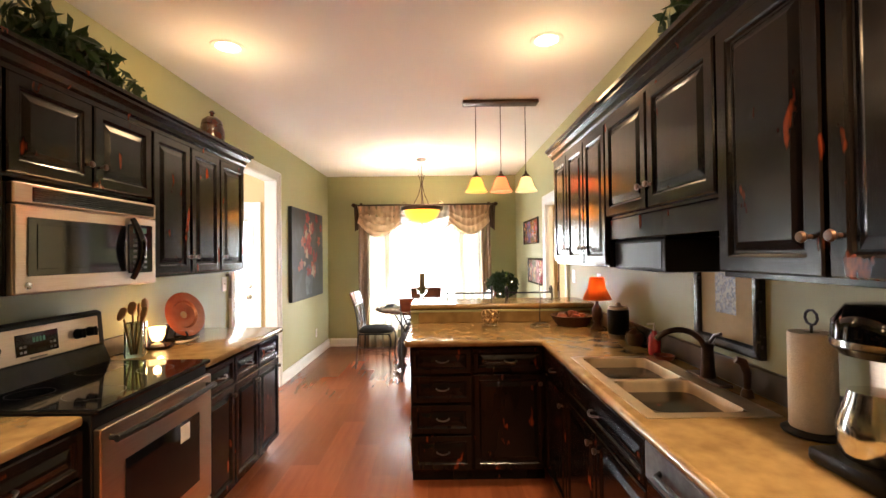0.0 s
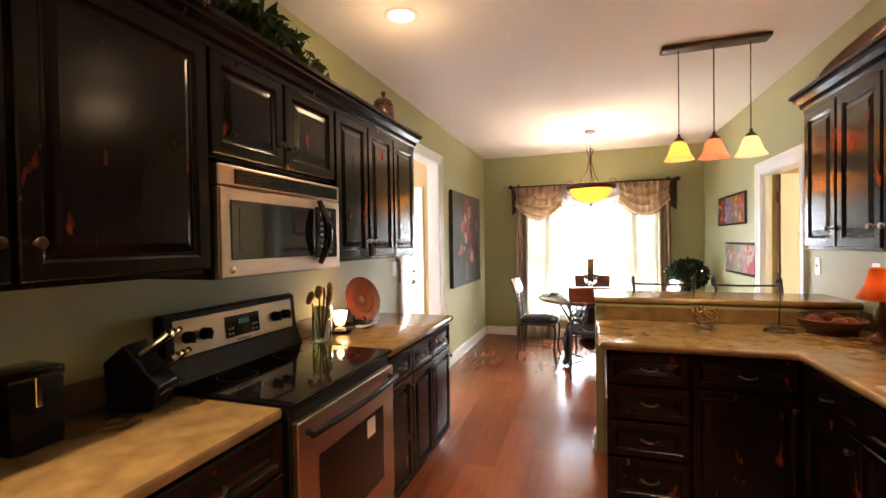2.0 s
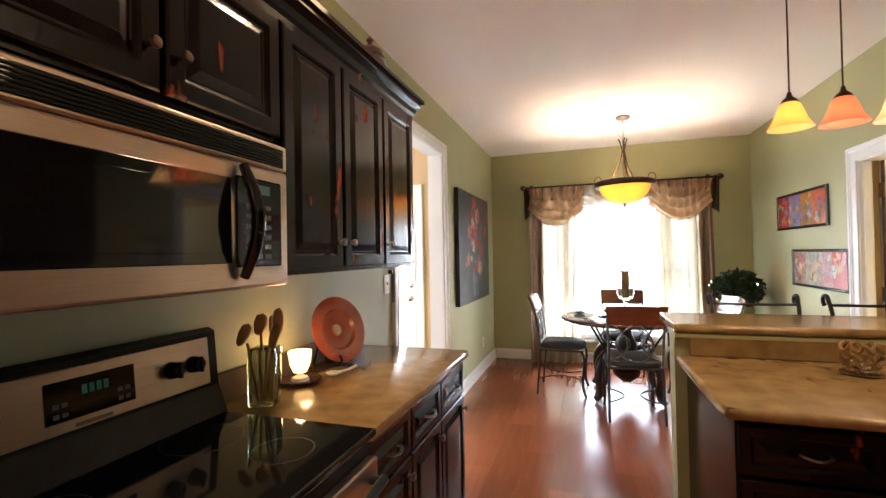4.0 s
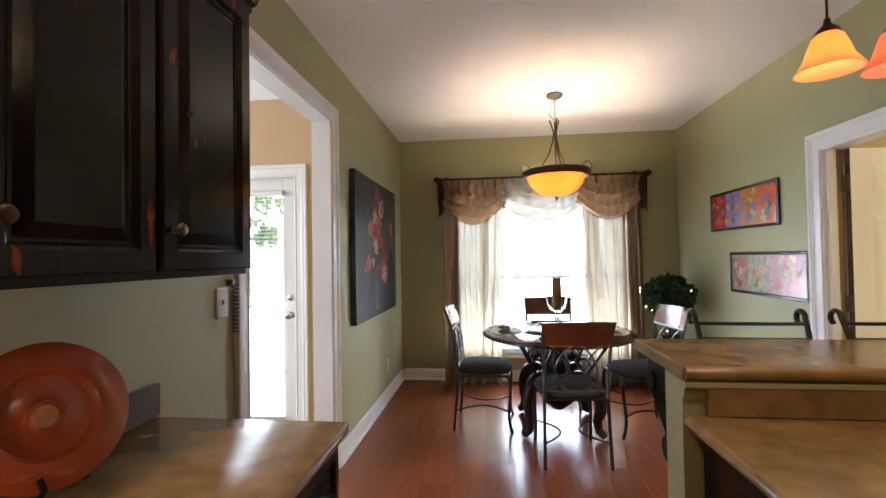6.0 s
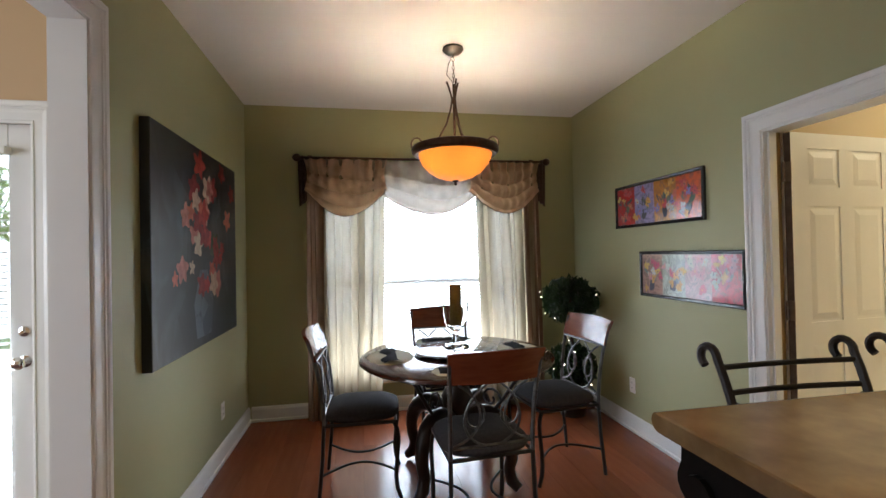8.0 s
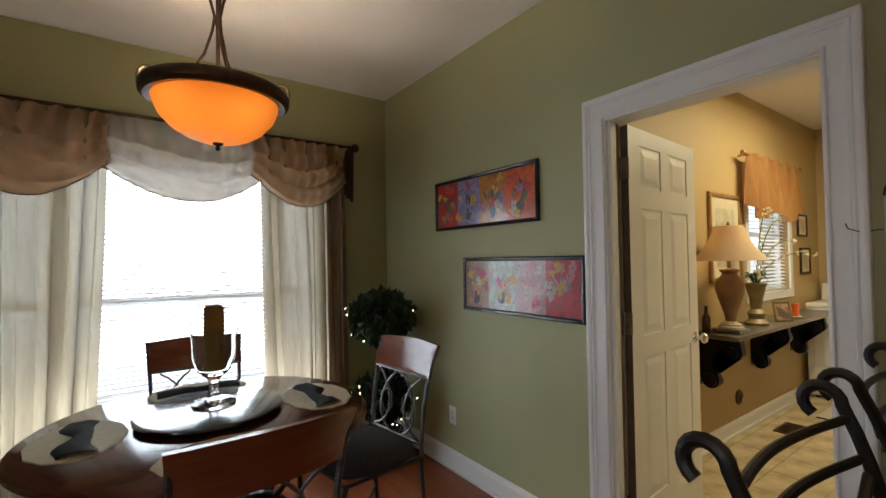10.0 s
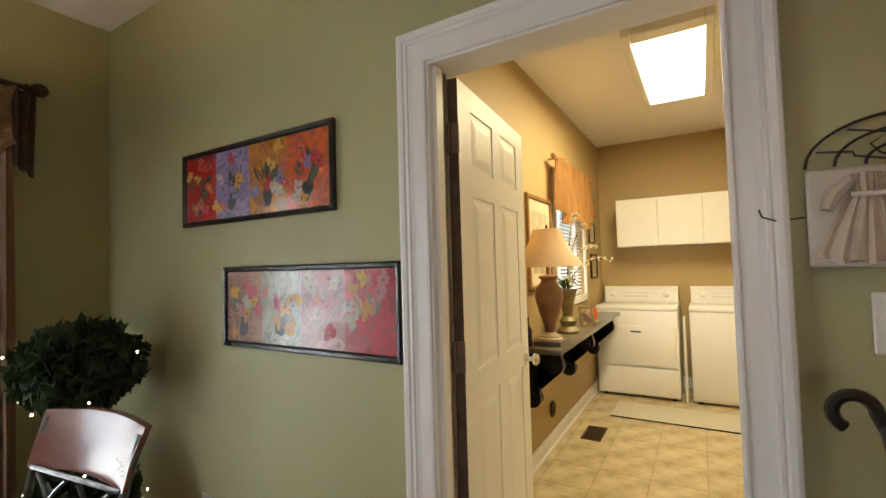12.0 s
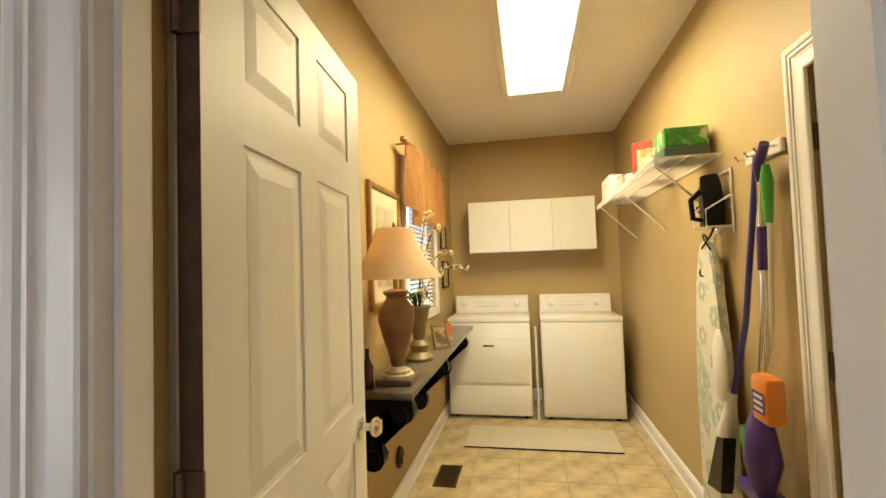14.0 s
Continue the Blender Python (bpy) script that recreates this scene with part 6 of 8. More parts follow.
part("stem", tube(bmesh.new(), [(0, 0, 0.09), (0.005, 0, 0.2), (0, 0.004, 0.33)], 0.003, 6), M["iron"], tr_, smooth=True)
gd = thing("glass_crown", "small cut-glass crown ornament on the worktop", "ornament", pose(0.60, 4.62, 0.9055) @ Matrix.Scale(1.3, 4))
part("foot", lathe(bmesh.new(), [(0, 0), (0.05, 0), (0.05, 0.008), (0.025, 0.02), (0.025, 0.03), (0, 0.03)], 20), M["glass"], gd, smooth=True)
bm = bmesh.new()
for k in range(3):
    z = 0.035 + 0.022 * k
    tube(bm, [((0.042 + 0.006 * math.cos(8 * t)) * math.cos(t), (0.042 + 0.006 * math.cos(8 * t)) * math.sin(t), z + 0.01 * math.cos(8 * t + k)) for t in [2 * math.pi * i / 48 for i in range(49)]], 0.006, 6)
M["goldglass"] = material("amber_crystal", (0.55, 0.38, 0.18), 0.1, 0.6, second=(0.35, 0.22, 0.10), scale=30)
part("body", bm, M["goldglass"], gd, "amber faceted glass", True)

# ---- things on the wall cabinets ----
rng = random.Random(21)


def ivy(name, label, m, length, n, height=0.2):
    p = thing(name, label, "plant", m)
    bm = bmesh.new()
    for i in range(7):
        y0 = length * (i + 0.5) / 7
        tube(bm, bez((0, y0, 0.01), (rng.uniform(-0.05, 0.08), y0 + rng.uniform(-0.1, 0.1), height * 0.6), (rng.uniform(0, 0.1), y0 + rng.uniform(-0.15, 0.15), height), (rng.uniform(0.02, 0.12), y0 + rng.uniform(-0.2, 0.2), height * 0.5), 6), 0.003, 5)
    part("stem", bm, M["bark"], p)
    bm = bmesh.new()
    for i in range(9):
        y0 = length * (i + 0.5) / 9
        leaf_cloud(bm, (rng.uniform(-0.03, 0.07), y0, height * rng.uniform(0.35, 0.75)), height * 0.55, n // 9, 0.042, rng, 0.2)
    leaf_cloud(bm, (0.09, length * 0.98, 0.03), 0.09, n // 8, 0.04, rng, 0.2)
    part("foliage", bm, M["ivy"], p, "variegated ivy leaves")
    return p


M["ivy"] = add_translucent(material("ivy_leaf", (0.012, 0.032, 0.010), 0.4, second=(0.035, 0.07, 0.022), scale=9, spread=0.3), (0.04, 0.09, 0.02), 0.2)
ivy("ivy_garland", "trailing dark green ivy on top of the wall cabinets", pose(-1.40, 3.06, 2.207), 0.52, 420, 0.22)
ivy("ivy_garland", "trailing green ivy on top of the wall cabinets", pose(1.22, 2.75, 2.207), 0.5, 280, 0.22)
M["redglaze"] = material("red_brown_glaze", (0.035, 0.008, 0.005), 0.15, second=(0.09, 0.022, 0.010), scale=10, coat=0.7)
tu = thing("tureen", "lidded red-brown glazed urn on the wall cabinets", "urn", pose(-1.40, 4.54, 2.2045))
part("body", lathe(bmesh.new(), [(0, 0), (0.06, 0), (0.075, 0.03), (0.085, 0.10), (0.082, 0.15), (0.07, 0.185), (0, 0.185)], 26), M["redglaze"], tu, smooth=True)
part("lid", lathe(bmesh.new(), [(0, 0.1855), (0.073, 0.186), (0.068, 0.215), (0.035, 0.245), (0.012, 0.255), (0.012, 0.265), (0.02, 0.275), (0.012, 0.29), (0, 0.293)], 26), M["redglaze"], tu, smooth=True)
ty = thing("woven_tray", "dark woven oval tray leaning on the wall cabinets", "tray", pose(1.22, 4.36, 2.30, 0, -52, 0))
bm = bmesh.new()
for k in range(9):
    r = 0.03 + 0.018 * k
    tube(bm, [(0.62 * r * math.cos(t), 1.55 * r * math.sin(t), 0.012 + 0.6 * (r / 0.17) ** 3 * 0.03 + 0.003 * math.sin(14 * t + k * math.pi)) for t in [2 * math.pi * i / 40 for i in range(41)]], 0.010, 6)
part("weave", bm, M["wicker"], ty, smooth=True)
part("rim", tube(bmesh.new(), [(0.115 * math.cos(t), 0.285 * math.sin(t), 0.04) for t in [2 * math.pi * i / 40 for i in range(41)]], 0.012, 8), M["wicker"], ty, smooth=True)

# ---- left-hand worktop ----
uj = thing("utensil_jar", "square green glass jar of wooden utensils", "jar", pose(-1.405, 3.75, 0.9055, 0, 0, 20))
bm = bx(-0.045, 0.045, -0.045, 0.045, 0, 0.19, 0.012, 2)
part("jar", bm, M["greenglass"], uj, "thick green glass", True)
M["spoonwood"] = material("spoon_wood", (0.46, 0.26, 0.12), 0.6, second=(0.34, 0.17, 0.07), scale=12, stretch=(1, 1, 0.2))
for i, (dx, dy, h) in enumerate(((-0.05, -0.05, 0.28), (0.04, 0.03, 0.32), (0.0, 0.07, 0.29), (0.05, -0.04, 0.27), (-0.02, 0.02, 0.31))):
    sp_ = part("spoon", tube(bmesh.new(), [(dx * 0.2, dy * 0.2, 0.02), (dx * 0.8, dy * 0.8, h * 0.75)], 0.005, 7), M["spoonwood"], uj, "wooden spoon", True)
    bm = lathe(bmesh.new(), [(0, -0.035), (0.014, -0.028), (0.024, 0.0), (0.02, 0.024), (0, 0.034)], 14)
    bmesh.ops.scale(bm, verts=bm.verts, vec=(0.8 + 0.12 * (i % 3), 0.35, 1.15 + 0.2 * (i % 2)))
    o = part("spoon_bowl", bm, M["spoonwood"], sp_, smooth=True)
    o.location, o.rotation_euler = (dx * 0.95, dy * 0.95, h * 0.75 + 0.03), (0.2 * (i - 2), 0.15 * (2 - i), 0.9 * i)
M["flameglass"] = material("lit_votive_glass", (0.9, 0.7, 0.4), 0.3, second=(0.8, 0.55, 0.25), scale=45, spread=0.3, emit=((1.0, 0.58, 0.2), 2.4))
vo = thing("votive_lamp", "lit frosted glass votive lamp on a saucer", "candle lamp", pose(-1.45, 4.0, 0.9055))
part("saucer", lathe(bmesh.new(), [(0, 0), (0.05, 0), (0.085, 0.012), (0.083, 0.015), (0.048, 0.006), (0, 0.006)], 26), M["redglaze"], vo, "red-brown saucer", True)
part("foot", lathe(bmesh.new(), [(0, 0.007), (0.035, 0.007), (0.03, 0.02), (0.012, 0.028), (0.012, 0.036), (0, 0.036)], 20), M["whiteplastic"], vo, "pale foot", True)
part("cup", lathe(bmesh.new(), [(0.0, 0.037), (0.025, 0.04), (0.038, 0.07), (0.045, 0.12), (0.042, 0.12), (0.035, 0.072), (0.022, 0.045), (0, 0.042)], 24), M["flameglass"], vo, "glowing frosted glass cup", True)
lamp("votive_flame", "POINT", 0.7, (1.0, 0.58, 0.22), pose(-1.45, 4.0, 1.06), 0.02)
sh = thing("plug_spoon", "pale ceramic spoon rest beside the votive", "spoon rest", pose(-1.38, 4.12, 0.9055, 0, 0, 40))
part("rest", lathe(bmesh.new(), [(0, 0.002), (0.02, 0.001), (0.032, 0.010), (0.030, 0.012), (0.018, 0.005), (0, 0.005)], 18), M["whiteplastic"], sh, smooth=True)
part("stalk", tube(bmesh.new(), [(0.02, 0, 0.008), (0.06, 0.0, 0.014), (0.10, 0.0, 0.03)], [0.006, 0.005, 0.006], 8), M["whiteplastic"], sh, smooth=True)
M["terracotta"] = material("red_clay_glaze", (0.34, 0.055, 0.022), 0.25, second=(0.42, 0.09, 0.035), scale=14, coat=0.4)
M["claycentre"] = material("cream_clay_glaze", (0.55, 0.30, 0.14), 0.3, second=(0.42, 0.16, 0.07), scale=30, coat=0.4)
pl = thing("display_plate", "red clay plate with a pale ringed centre on a stand", "plate", pose(-1.465, 4.285, 0.9085, 0, 0, 0))
pm_ = pose(0.0, 0, 0.15, 0, 72, -18)
bm = lathe(bmesh.new(), [(0.024, 0.0), (0.084, 0.0), (0.094, 0.016), (0.142, 0.022), (0.148, 0.026), (0.142, 0.029), (0.092, 0.024), (0.082, 0.008), (0.036, 0.006), (0.032, 0.009), (0.028, 0.007), (0.024, 0.007)], 48)
part("dish", bm, M["terracotta"], pl, "red glazed rim", True).matrix_local = pm_
bm = lathe(bmesh.new(), [(0, 0.0), (0.0238, 0.0), (0.0238, 0.007), (0.02, 0.010), (0.014, 0.0085), (0.008, 0.011), (0, 0.0115)], 32)
part("centre", bm, M["claycentre"], pl, "pale ringed centre", True).matrix_local = pm_
for s in (-1, 1):
    part("stand", tube(bmesh.new(), [(-0.085, s * 0.05, 0.0), (0.0, s * 0.05, 0.004), (0.045, s * 0.052, 0.006), (0.062, s * 0.052, 0.03), (0.05, s * 0.052, 0.05)] , 0.006, 7), M["plastic"], pl, "black wooden plate stand", True)
    part("stand_back", tube(bmesh.new(), [(-0.085, s * 0.05, 0.0), (-0.055, s * 0.03, 0.14)], 0.006, 7), M["plastic"], pl, "black wooden plate stand", True)
kb = thing("knife_block", "black knife block with steel-ended knives", "knife block", pose(-1.42, 2.755, 0.9055, 0, 0, -70))
bm = bmesh.new()
pr = ((-0.075, 0.0), (0.06, 0.0), (0.085, 0.08), (-0.02, 0.215), (-0.085, 0.16))
lo = [bm.verts.new((-0.055, y, z)) for y, z in pr]
hi = [bm.verts.new((0.055, y, z)) for y, z in pr]
for i in range(5):
    bm.faces.new((lo[i], lo[(i + 1) % 5], hi[(i + 1) % 5], hi[i]))
bm.faces.new(lo[::-1])
bm.faces.new(hi)
bmesh.ops.bevel(bm, geom=bm.edges[:], offset=0.004, segments=1, affect="EDGES")
part("block", bm, M["plastic"], kb)
for i in range(3):
    for j in range(2):
        px, t = -0.034 + 0.034 * i, 0.28 + 0.42 * j
        y0, z0 = 0.085 - 0.105 * t, 0.08 + 0.135 * t
        n = Vector((0, 0.135, 0.105)).normalized()
        p0 = Vector((px, y0, z0))
        kn = part("knife_handle", tube(bmesh.new(), [p0, p0 + n * 0.05, p0 + n * (0.085 + 0.02 * j)], [0.008, 0.010, 0.009], 8), M["chrome" if (i + j) % 2 else "plastic"], kb, "steel or black knife handle", True)
        part("end_cap", tube(bmesh.new(), [p0 + n * (0.0855 + 0.02 * j), p0 + n * (0.103 + 0.02 * j)], 0.0095, 8), M["chrome"], kn, "bright steel end cap", True)
bm = bmesh.new()
for i in range(7):
    tube(bm, [(-0.042 + 0.014 * i, 0.083, 0.055), (-0.042 + 0.014 * i, 0.105, 0.075)], 0.004, 6)
part("steak_knives", bm, M["chrome"], kb, "row of small steel handles")
for i, (x, y, w, h) in enumerate(((-1.46, 2.46, 0.125, 0.21), (-1.46, 2.30, 0.125, 0.18))):
    cn = thing("canister", "square black canister with a steel clasp", "canister", pose(x, y, 0.9055), "black canisters")
    part("body", bx(-w / 2, w / 2, -w / 2, w / 2, 0, h - 0.03, 0.008, 2), M["plastic"], cn, smooth=True)
    part("lid", bx(-w / 2 - 0.002, w / 2 + 0.002, -w / 2 - 0.002, w / 2 + 0.002, h - 0.0295, h, 0.008, 2), M["gloss"], cn, "glossy black lid", True)
    part("clasp", bx(w / 2 + 0.0005, w / 2 + 0.006, -0.008, 0.008, h - 0.10, h - 0.02, 0.002), M["chrome"], cn, "steel clasp")

# ---- wall ornament by the laundry door ----
wo = thing("wall_plaque", "white wooden plaque with a small dress and wire arch", "wall decoration", pose(XR - 0.001, 5.442, 1.335, 0, 0, -90))
M["whitewash"] = material("whitewashed_wood", (0.62, 0.58, 0.52), 0.8, second=(0.50, 0.46, 0.40), scale=14, bump=0.3, bump_scale=60)
part("board", bx(0, 0.30, -0.018, 0, 0, 0.19, 0.004), M["whitewash"], wo)
M["gauze"] = material("cream_gauze", (0.60, 0.52, 0.42), 0.9, second=(0.50, 0.43, 0.34), scale=30, bump=0.4, bump_scale=120)
bm = bmesh.new()
rings = []
for z, w in ((0.010, 0.074), (0.022, 0.080), (0.07, 0.060), (0.12, 0.036), (0.140, 0.024), (0.158, 0.030), (0.176, 0.026)):
    rings.append([bm.verts.new((0.088 + w * (2 * i / 18 - 1), -0.020 - 0.020 * math.sin(math.pi * i / 18) - 0.005 * math.sin(i * 2.2), z + 0.006 * math.sin(i * 1.3) * (z < 0.03))) for i in range(19)])
for a, b in zip(rings, rings[1:]):
    for i in range(18):
        bm.faces.new((a[i], a[i + 1], b[i + 1], b[i]))
part("dress", bm, M["gauze"], wo, "small gathered cream dress", True)
for sx in (-1, 1):
    part("sleeve", tube(bmesh.new(), [(0.088 + sx * 0.024, -0.028, 0.165), (0.088 + sx * 0.05, -0.03, 0.14), (0.088 + sx * 0.062, -0.03, 0.11)], [0.012, 0.014, 0.010], 8), M["gauze"], wo, "small cream sleeve", True)
part("sash", tube(bmesh.new(), [(0.06, -0.040, 0.136), (0.088, -0.046, 0.134), (0.116, -0.040, 0.136)], 0.005, 6), M["whiteplastic"], wo, "white ribbon sash", True)
for k in range(4):
    part("peg", tube(bmesh.new(), [(0.185 + 0.03 * k, -0.022, 0.15), (0.185 + 0.03 * k, -0.030, 0.12), (0.188 + 0.03 * k, -0.024, 0.085)], [0.006, 0.008, 0.004], 7), M["gauze"], wo, "small pale hanging charm", True)
part("ledge", bx(0.0, 0.30, -0.03, -0.0185, 0.0, 0.012, 0.003), M["whitewash"], wo)
for r in (0.15, 0.105, 0.06):
    part("wire_arch", tube(bmesh.new(), [(0.15 + r * math.cos(radians(a)), -0.012, 0.195 + 0.62 * r * math.sin(radians(a))) for a in range(0, 181, 12)], 0.003, 6), M["iron"], wo, "black wire arch", True)
for a in range(20, 180, 28):
    part("wire_scroll", tube(bmesh.new(), [(0.15 + r * math.cos(radians(a + 30 * math.sin(r * 40))), -0.012, 0.195 + 0.62 * r * math.sin(radians(a))) for r in (0.0, 0.04, 0.08, 0.12, 0.15)], 0.0022, 5), M["iron"], wo, "black wire scroll", True)
part("hook", tube(bmesh.new(), [(-0.005, -0.01, 0.10), (-0.05, -0.02, 0.095), (-0.075, -0.025, 0.105), (-0.08, -0.03, 0.12)], 0.0018, 6), M["iron"], wo, smooth=True)

# ---- laundry door ----
HX, HY = XR + 0.13, DO1 - 0.047
ld = thing("door_1", "white six-panel laundry door standing open", "door", pose(HX, HY, 0.012, 0, 0, 4.6), kind="structure")
DWD, DHT, DTH = 0.765, DOZ - 0.034, 0.035
leaf = part("door_leaf", bx(0, DWD, 0.004, DTH - 0.004, 0, DHT), M["door"], ld)
part("hinge_edge", bx(-0.002, -0.0003, 0.0, DTH, 0, DHT), M["bark"], ld, "dark brown strip over the hinge edge")
# stiles and rails stand proud of sunk, raised panels on both faces
xs = (0.0, 0.11, 0.335, 0.43, 0.655, DWD)
zs = (0.0, 0.22, 0.88, 0.985, 1.585, 1.685, 1.885, DHT)
for face, ya, yb in ((-1, 0.0, 0.0038), (1, DTH - 0.0038, DTH)):
    bm = bmesh.new()
    for a, b in ((0, 1), (2, 3), (4, 5)):
        box(bm, xs[a], xs[b], ya, yb, 0, DHT)
    for a, b in ((0, 1), (2, 3), (4, 5), (6, 7)):
        for c, d in ((1, 2), (3, 4)):
            box(bm, xs[c], xs[d], ya, yb, zs[a], zs[b])
    part("stile_and_rail", bm, M["door"], ld)
    for c, d in ((1, 2), (3, 4)):
        for a, b in ((1, 2), (3, 4), (5, 6)):
            x0, x1, z0, z1 = xs[c], xs[d], zs[a], zs[b]
            bm = bmesh.new()
            y_in, y_out = (0.0036, -0.0004) if face < 0 else (DTH - 0.0036, DTH + 0.0004)
            o = [bm.verts.new((x, y_in, z)) for x, z in ((x0 + 0.014, z0 + 0.014), (x1 - 0.014, z0 + 0.014), (x1 - 0.014, z1 - 0.014), (x0 + 0.014, z1 - 0.014))]
            q = [bm.verts.new((x, y_out, z)) for x, z in ((x0 + 0.045, z0 + 0.045), (x1 - 0.045, z0 + 0.045), (x1 - 0.045, z1 - 0.045), (x0 + 0.045, z1 - 0.045))]
            bm.faces.new(q)
            for i in range(4):
                bm.faces.new((o[i], o[(i + 1) % 4], q[(i + 1) % 4], q[i]))
            part("panel", bm, M["door"], ld)
for s, y in ((-1, 0.0), (1, DTH)):
    k = part("door_knob", lathe(bmesh.new(), [(0, 0), (0.03, 0), (0.03, 0.006), (0.011, 0.012), (0.011, 0.032), (0.025, 0.04), (0.029, 0.052), (0.02, 0.064), (0, 0.066)], 20), M["chrome"], ld, "satin chrome knob", True)
    k.matrix_local = pose(DWD - 0.06, y, 0.905, 90 if s < 0 else -90)
for hz in (0.22, 1.05, 1.765):
    h_ = part("hinge", bx(-0.007, -0.0022, -0.004, 0.036, hz - 0.05, hz + 0.05, 0.001), M["hinge"], ld, "bronze hinge")
    part("pin", tube(bmesh.new(), [(-0.010, 0.030, hz - 0.05), (-0.010, 0.030, hz + 0.05)], 0.007, 8), M["hinge"], h_, smooth=True)

# door in the laundry's south wall, closed
casing_frame("trim_closet_door", "white moulded casing of a closed door", LY0, RD0, RD1, 1.995, 0.085, 0.022, "x", 1)
d3 = thing("door_3", "white closed door beside the laundry doorway", "door", pose(RD0 + 0.003, LY0 - 0.02, 0.01), kind="structure")
part("door_leaf", bx(0, RD1 - RD0 - 0.006, -0.036, 0, 0, 1.98, 0.002), M["door"], d3)
for hz in (0.25, 1.02, 1.75):
    part("hinge", bx(RD1 - RD0 - 0.014, RD1 - RD0 - 0.004, 0.0005, 0.010, hz - 0.045, hz + 0.045, 0.001), M["hinge"], d3, "bronze hinge")

# ---- laundry light ----
M["tube"] = material("lit_diffuser", (0.95, 0.93, 0.88), 0.4, emit=((1.0, 0.86, 0.62), 5.5))
fl = thing("ceiling_fixture", "long fluorescent ceiling fixture with a white frame", "ceiling light", pose(3.655, 5.745, ZC))
bm = bmesh.new()
for x0, x1, y0, y1 in ((-0.70, 0.70, -0.235, -0.19), (-0.70, 0.70, 0.19, 0.235), (-0.70, -0.59, -0.19, 0.19), (0.59, 0.70, -0.19, 0.19)):
    box(bm, x0, x1, y0, y1, -0.075, -0.001, 0.006)
part("frame", bm, M["trim"], fl)
part("diffuser", bx(-0.588, 0.588, -0.187, 0.187, -0.07, -0.055), M["tube"], fl, "glowing white diffuser")
lamp("laundry_tube", "AREA", 70, (1.0, 0.83, 0.47), look((3.655, 5.745, ZC - 0.085), (3.655, 5.745, 0)), 1.15, 0.34)

# ---- washer and dryer ----
def laundry_machine(name, label, category, m, w, front):
    a = thing(name, label, category, m)
    part("body", bx(0, w, 0.0, 0.64, 0.025, 0.86, 0.012, 2), M["white"], a, smooth=True)
    part("top", bx(-0.003, w + 0.003, -0.006, 0.645, 0.8605, 0.905, 0.012, 2), M["white"], a, smooth=True)
    bm = bmesh.new()
    pr = ((0.50, 0.9055), (0.64, 0.9055), (0.64, 1.07), (0.56, 1.075), (0.535, 1.06))
    lo = [bm.verts.new((0.01, y, z)) for y, z in pr]
    hi = [bm.verts.new((w - 0.01, y, z)) for y, z in pr]
    for i in range(5):
        bm.faces.new((lo[i], lo[(i + 1) % 5], hi[(i + 1) % 5], hi[i]))
    bm.faces.new(lo[::-1])
    bm.faces.new(hi)
    c = part("console", bm, M["white"], a, "sloped control console")
    sl = math.degrees(math.atan2(0.035, 0.155))
    pm2 = pose(0, 0.50, 0.9055, -sl)
    part("control_plate", bx(0.03, w - 0.03, -0.004, -0.001, 0.03, 0.135), M["whiteplastic"], c, "pale control plate").matrix_local = pm2
    for kx in ((0.12, w - 0.14) if front == "washer" else (0.10, w - 0.12)):
        o = part("dial", lathe(bmesh.new(), [(0, 0.022), (0.02, 0.022), (0.026, 0.004), (0.03, 0.0), (0, 0)], 20), M["whiteplastic"], c, "white dial", True)
        o.matrix_local = pm2 @ pose(kx, -0.004, 0.085, 90)
    bm = bmesh.new()
    for i in range(10):
        box(bm, 0.20 + i * 0.026, 0.216 + i * 0.026, -0.0048, -0.0041, 0.06, 0.064)
        box(bm, 0.20 + i * 0.026, 0.212 + i * 0.026, -0.0048, -0.0041, 0.10, 0.103)
    part("marking", bm, M["pewter"], c, "small grey printed marks").matrix_local = pm2
    if front == "dryer":
        d = part("door", bx(0.05, w - 0.03, -0.018, -0.0005, 0.315, 0.71, 0.010, 2), M["white"], a, "white drop door", True)
        part("door_pull", bx(w / 2 - 0.05, w / 2 + 0.05, -0.021, -0.0185, 0.645, 0.662, 0.001), M["pewter"], d, "recessed grey pull")
        part("kick_panel", bx(0.01, w - 0.01, -0.010, -0.0005, 0.04, 0.30, 0.008, 2), M["white"], a, smooth=True)
    else:
        part("front_panel", bx(0.012, w - 0.012, -0.010, -0.0005, 0.05, 0.845, 0.008, 2), M["white"], a, smooth=True)
    for fx in (0.06, w - 0.06):
        for fy in (0.06, 0.58):
            part("foot", lathe(bmesh.new(), [(0, 0), (0.022, 0), (0.02, 0.024), (0, 0.024)], 10, fx, fy), M["plastic"], a)
    return a


laundry_machine("dryer", "white front-door clothes dryer against the end wall", "dryer", pose(5.05, 6.60, 0, 0, 0, -90) @ Matrix.Diagonal((1, 0.93, 1, 1)), 0.75, "dryer")
laundry_machine("washer", "white top-loading washing machine against the end wall", "washing machine", pose(5.05, 5.755, 0, 0, 0, -90) @ Matrix.Diagonal((1, 0.93, 1, 1)), 0.695, "washer")
fo = thing("drying_rack", "folded white rack between washer and dryer", "drying rack", pose(5.06, 5.802, 0))
for i in range(3):
    part("rail", tube(bmesh.new(), [(0.0 + 0.08 * i, 0.0, 0.0), (0.0 + 0.08 * i, 0.0, 0.80)], 0.010, 7), M["whiteplastic"], fo, smooth=True)
for z in (0.2, 0.5, 0.76):
    part("rung", tube(bmesh.new(), [(0, 0, z), (0.16, 0, z)], 0.006, 6), M["whiteplastic"], fo, smooth=True)
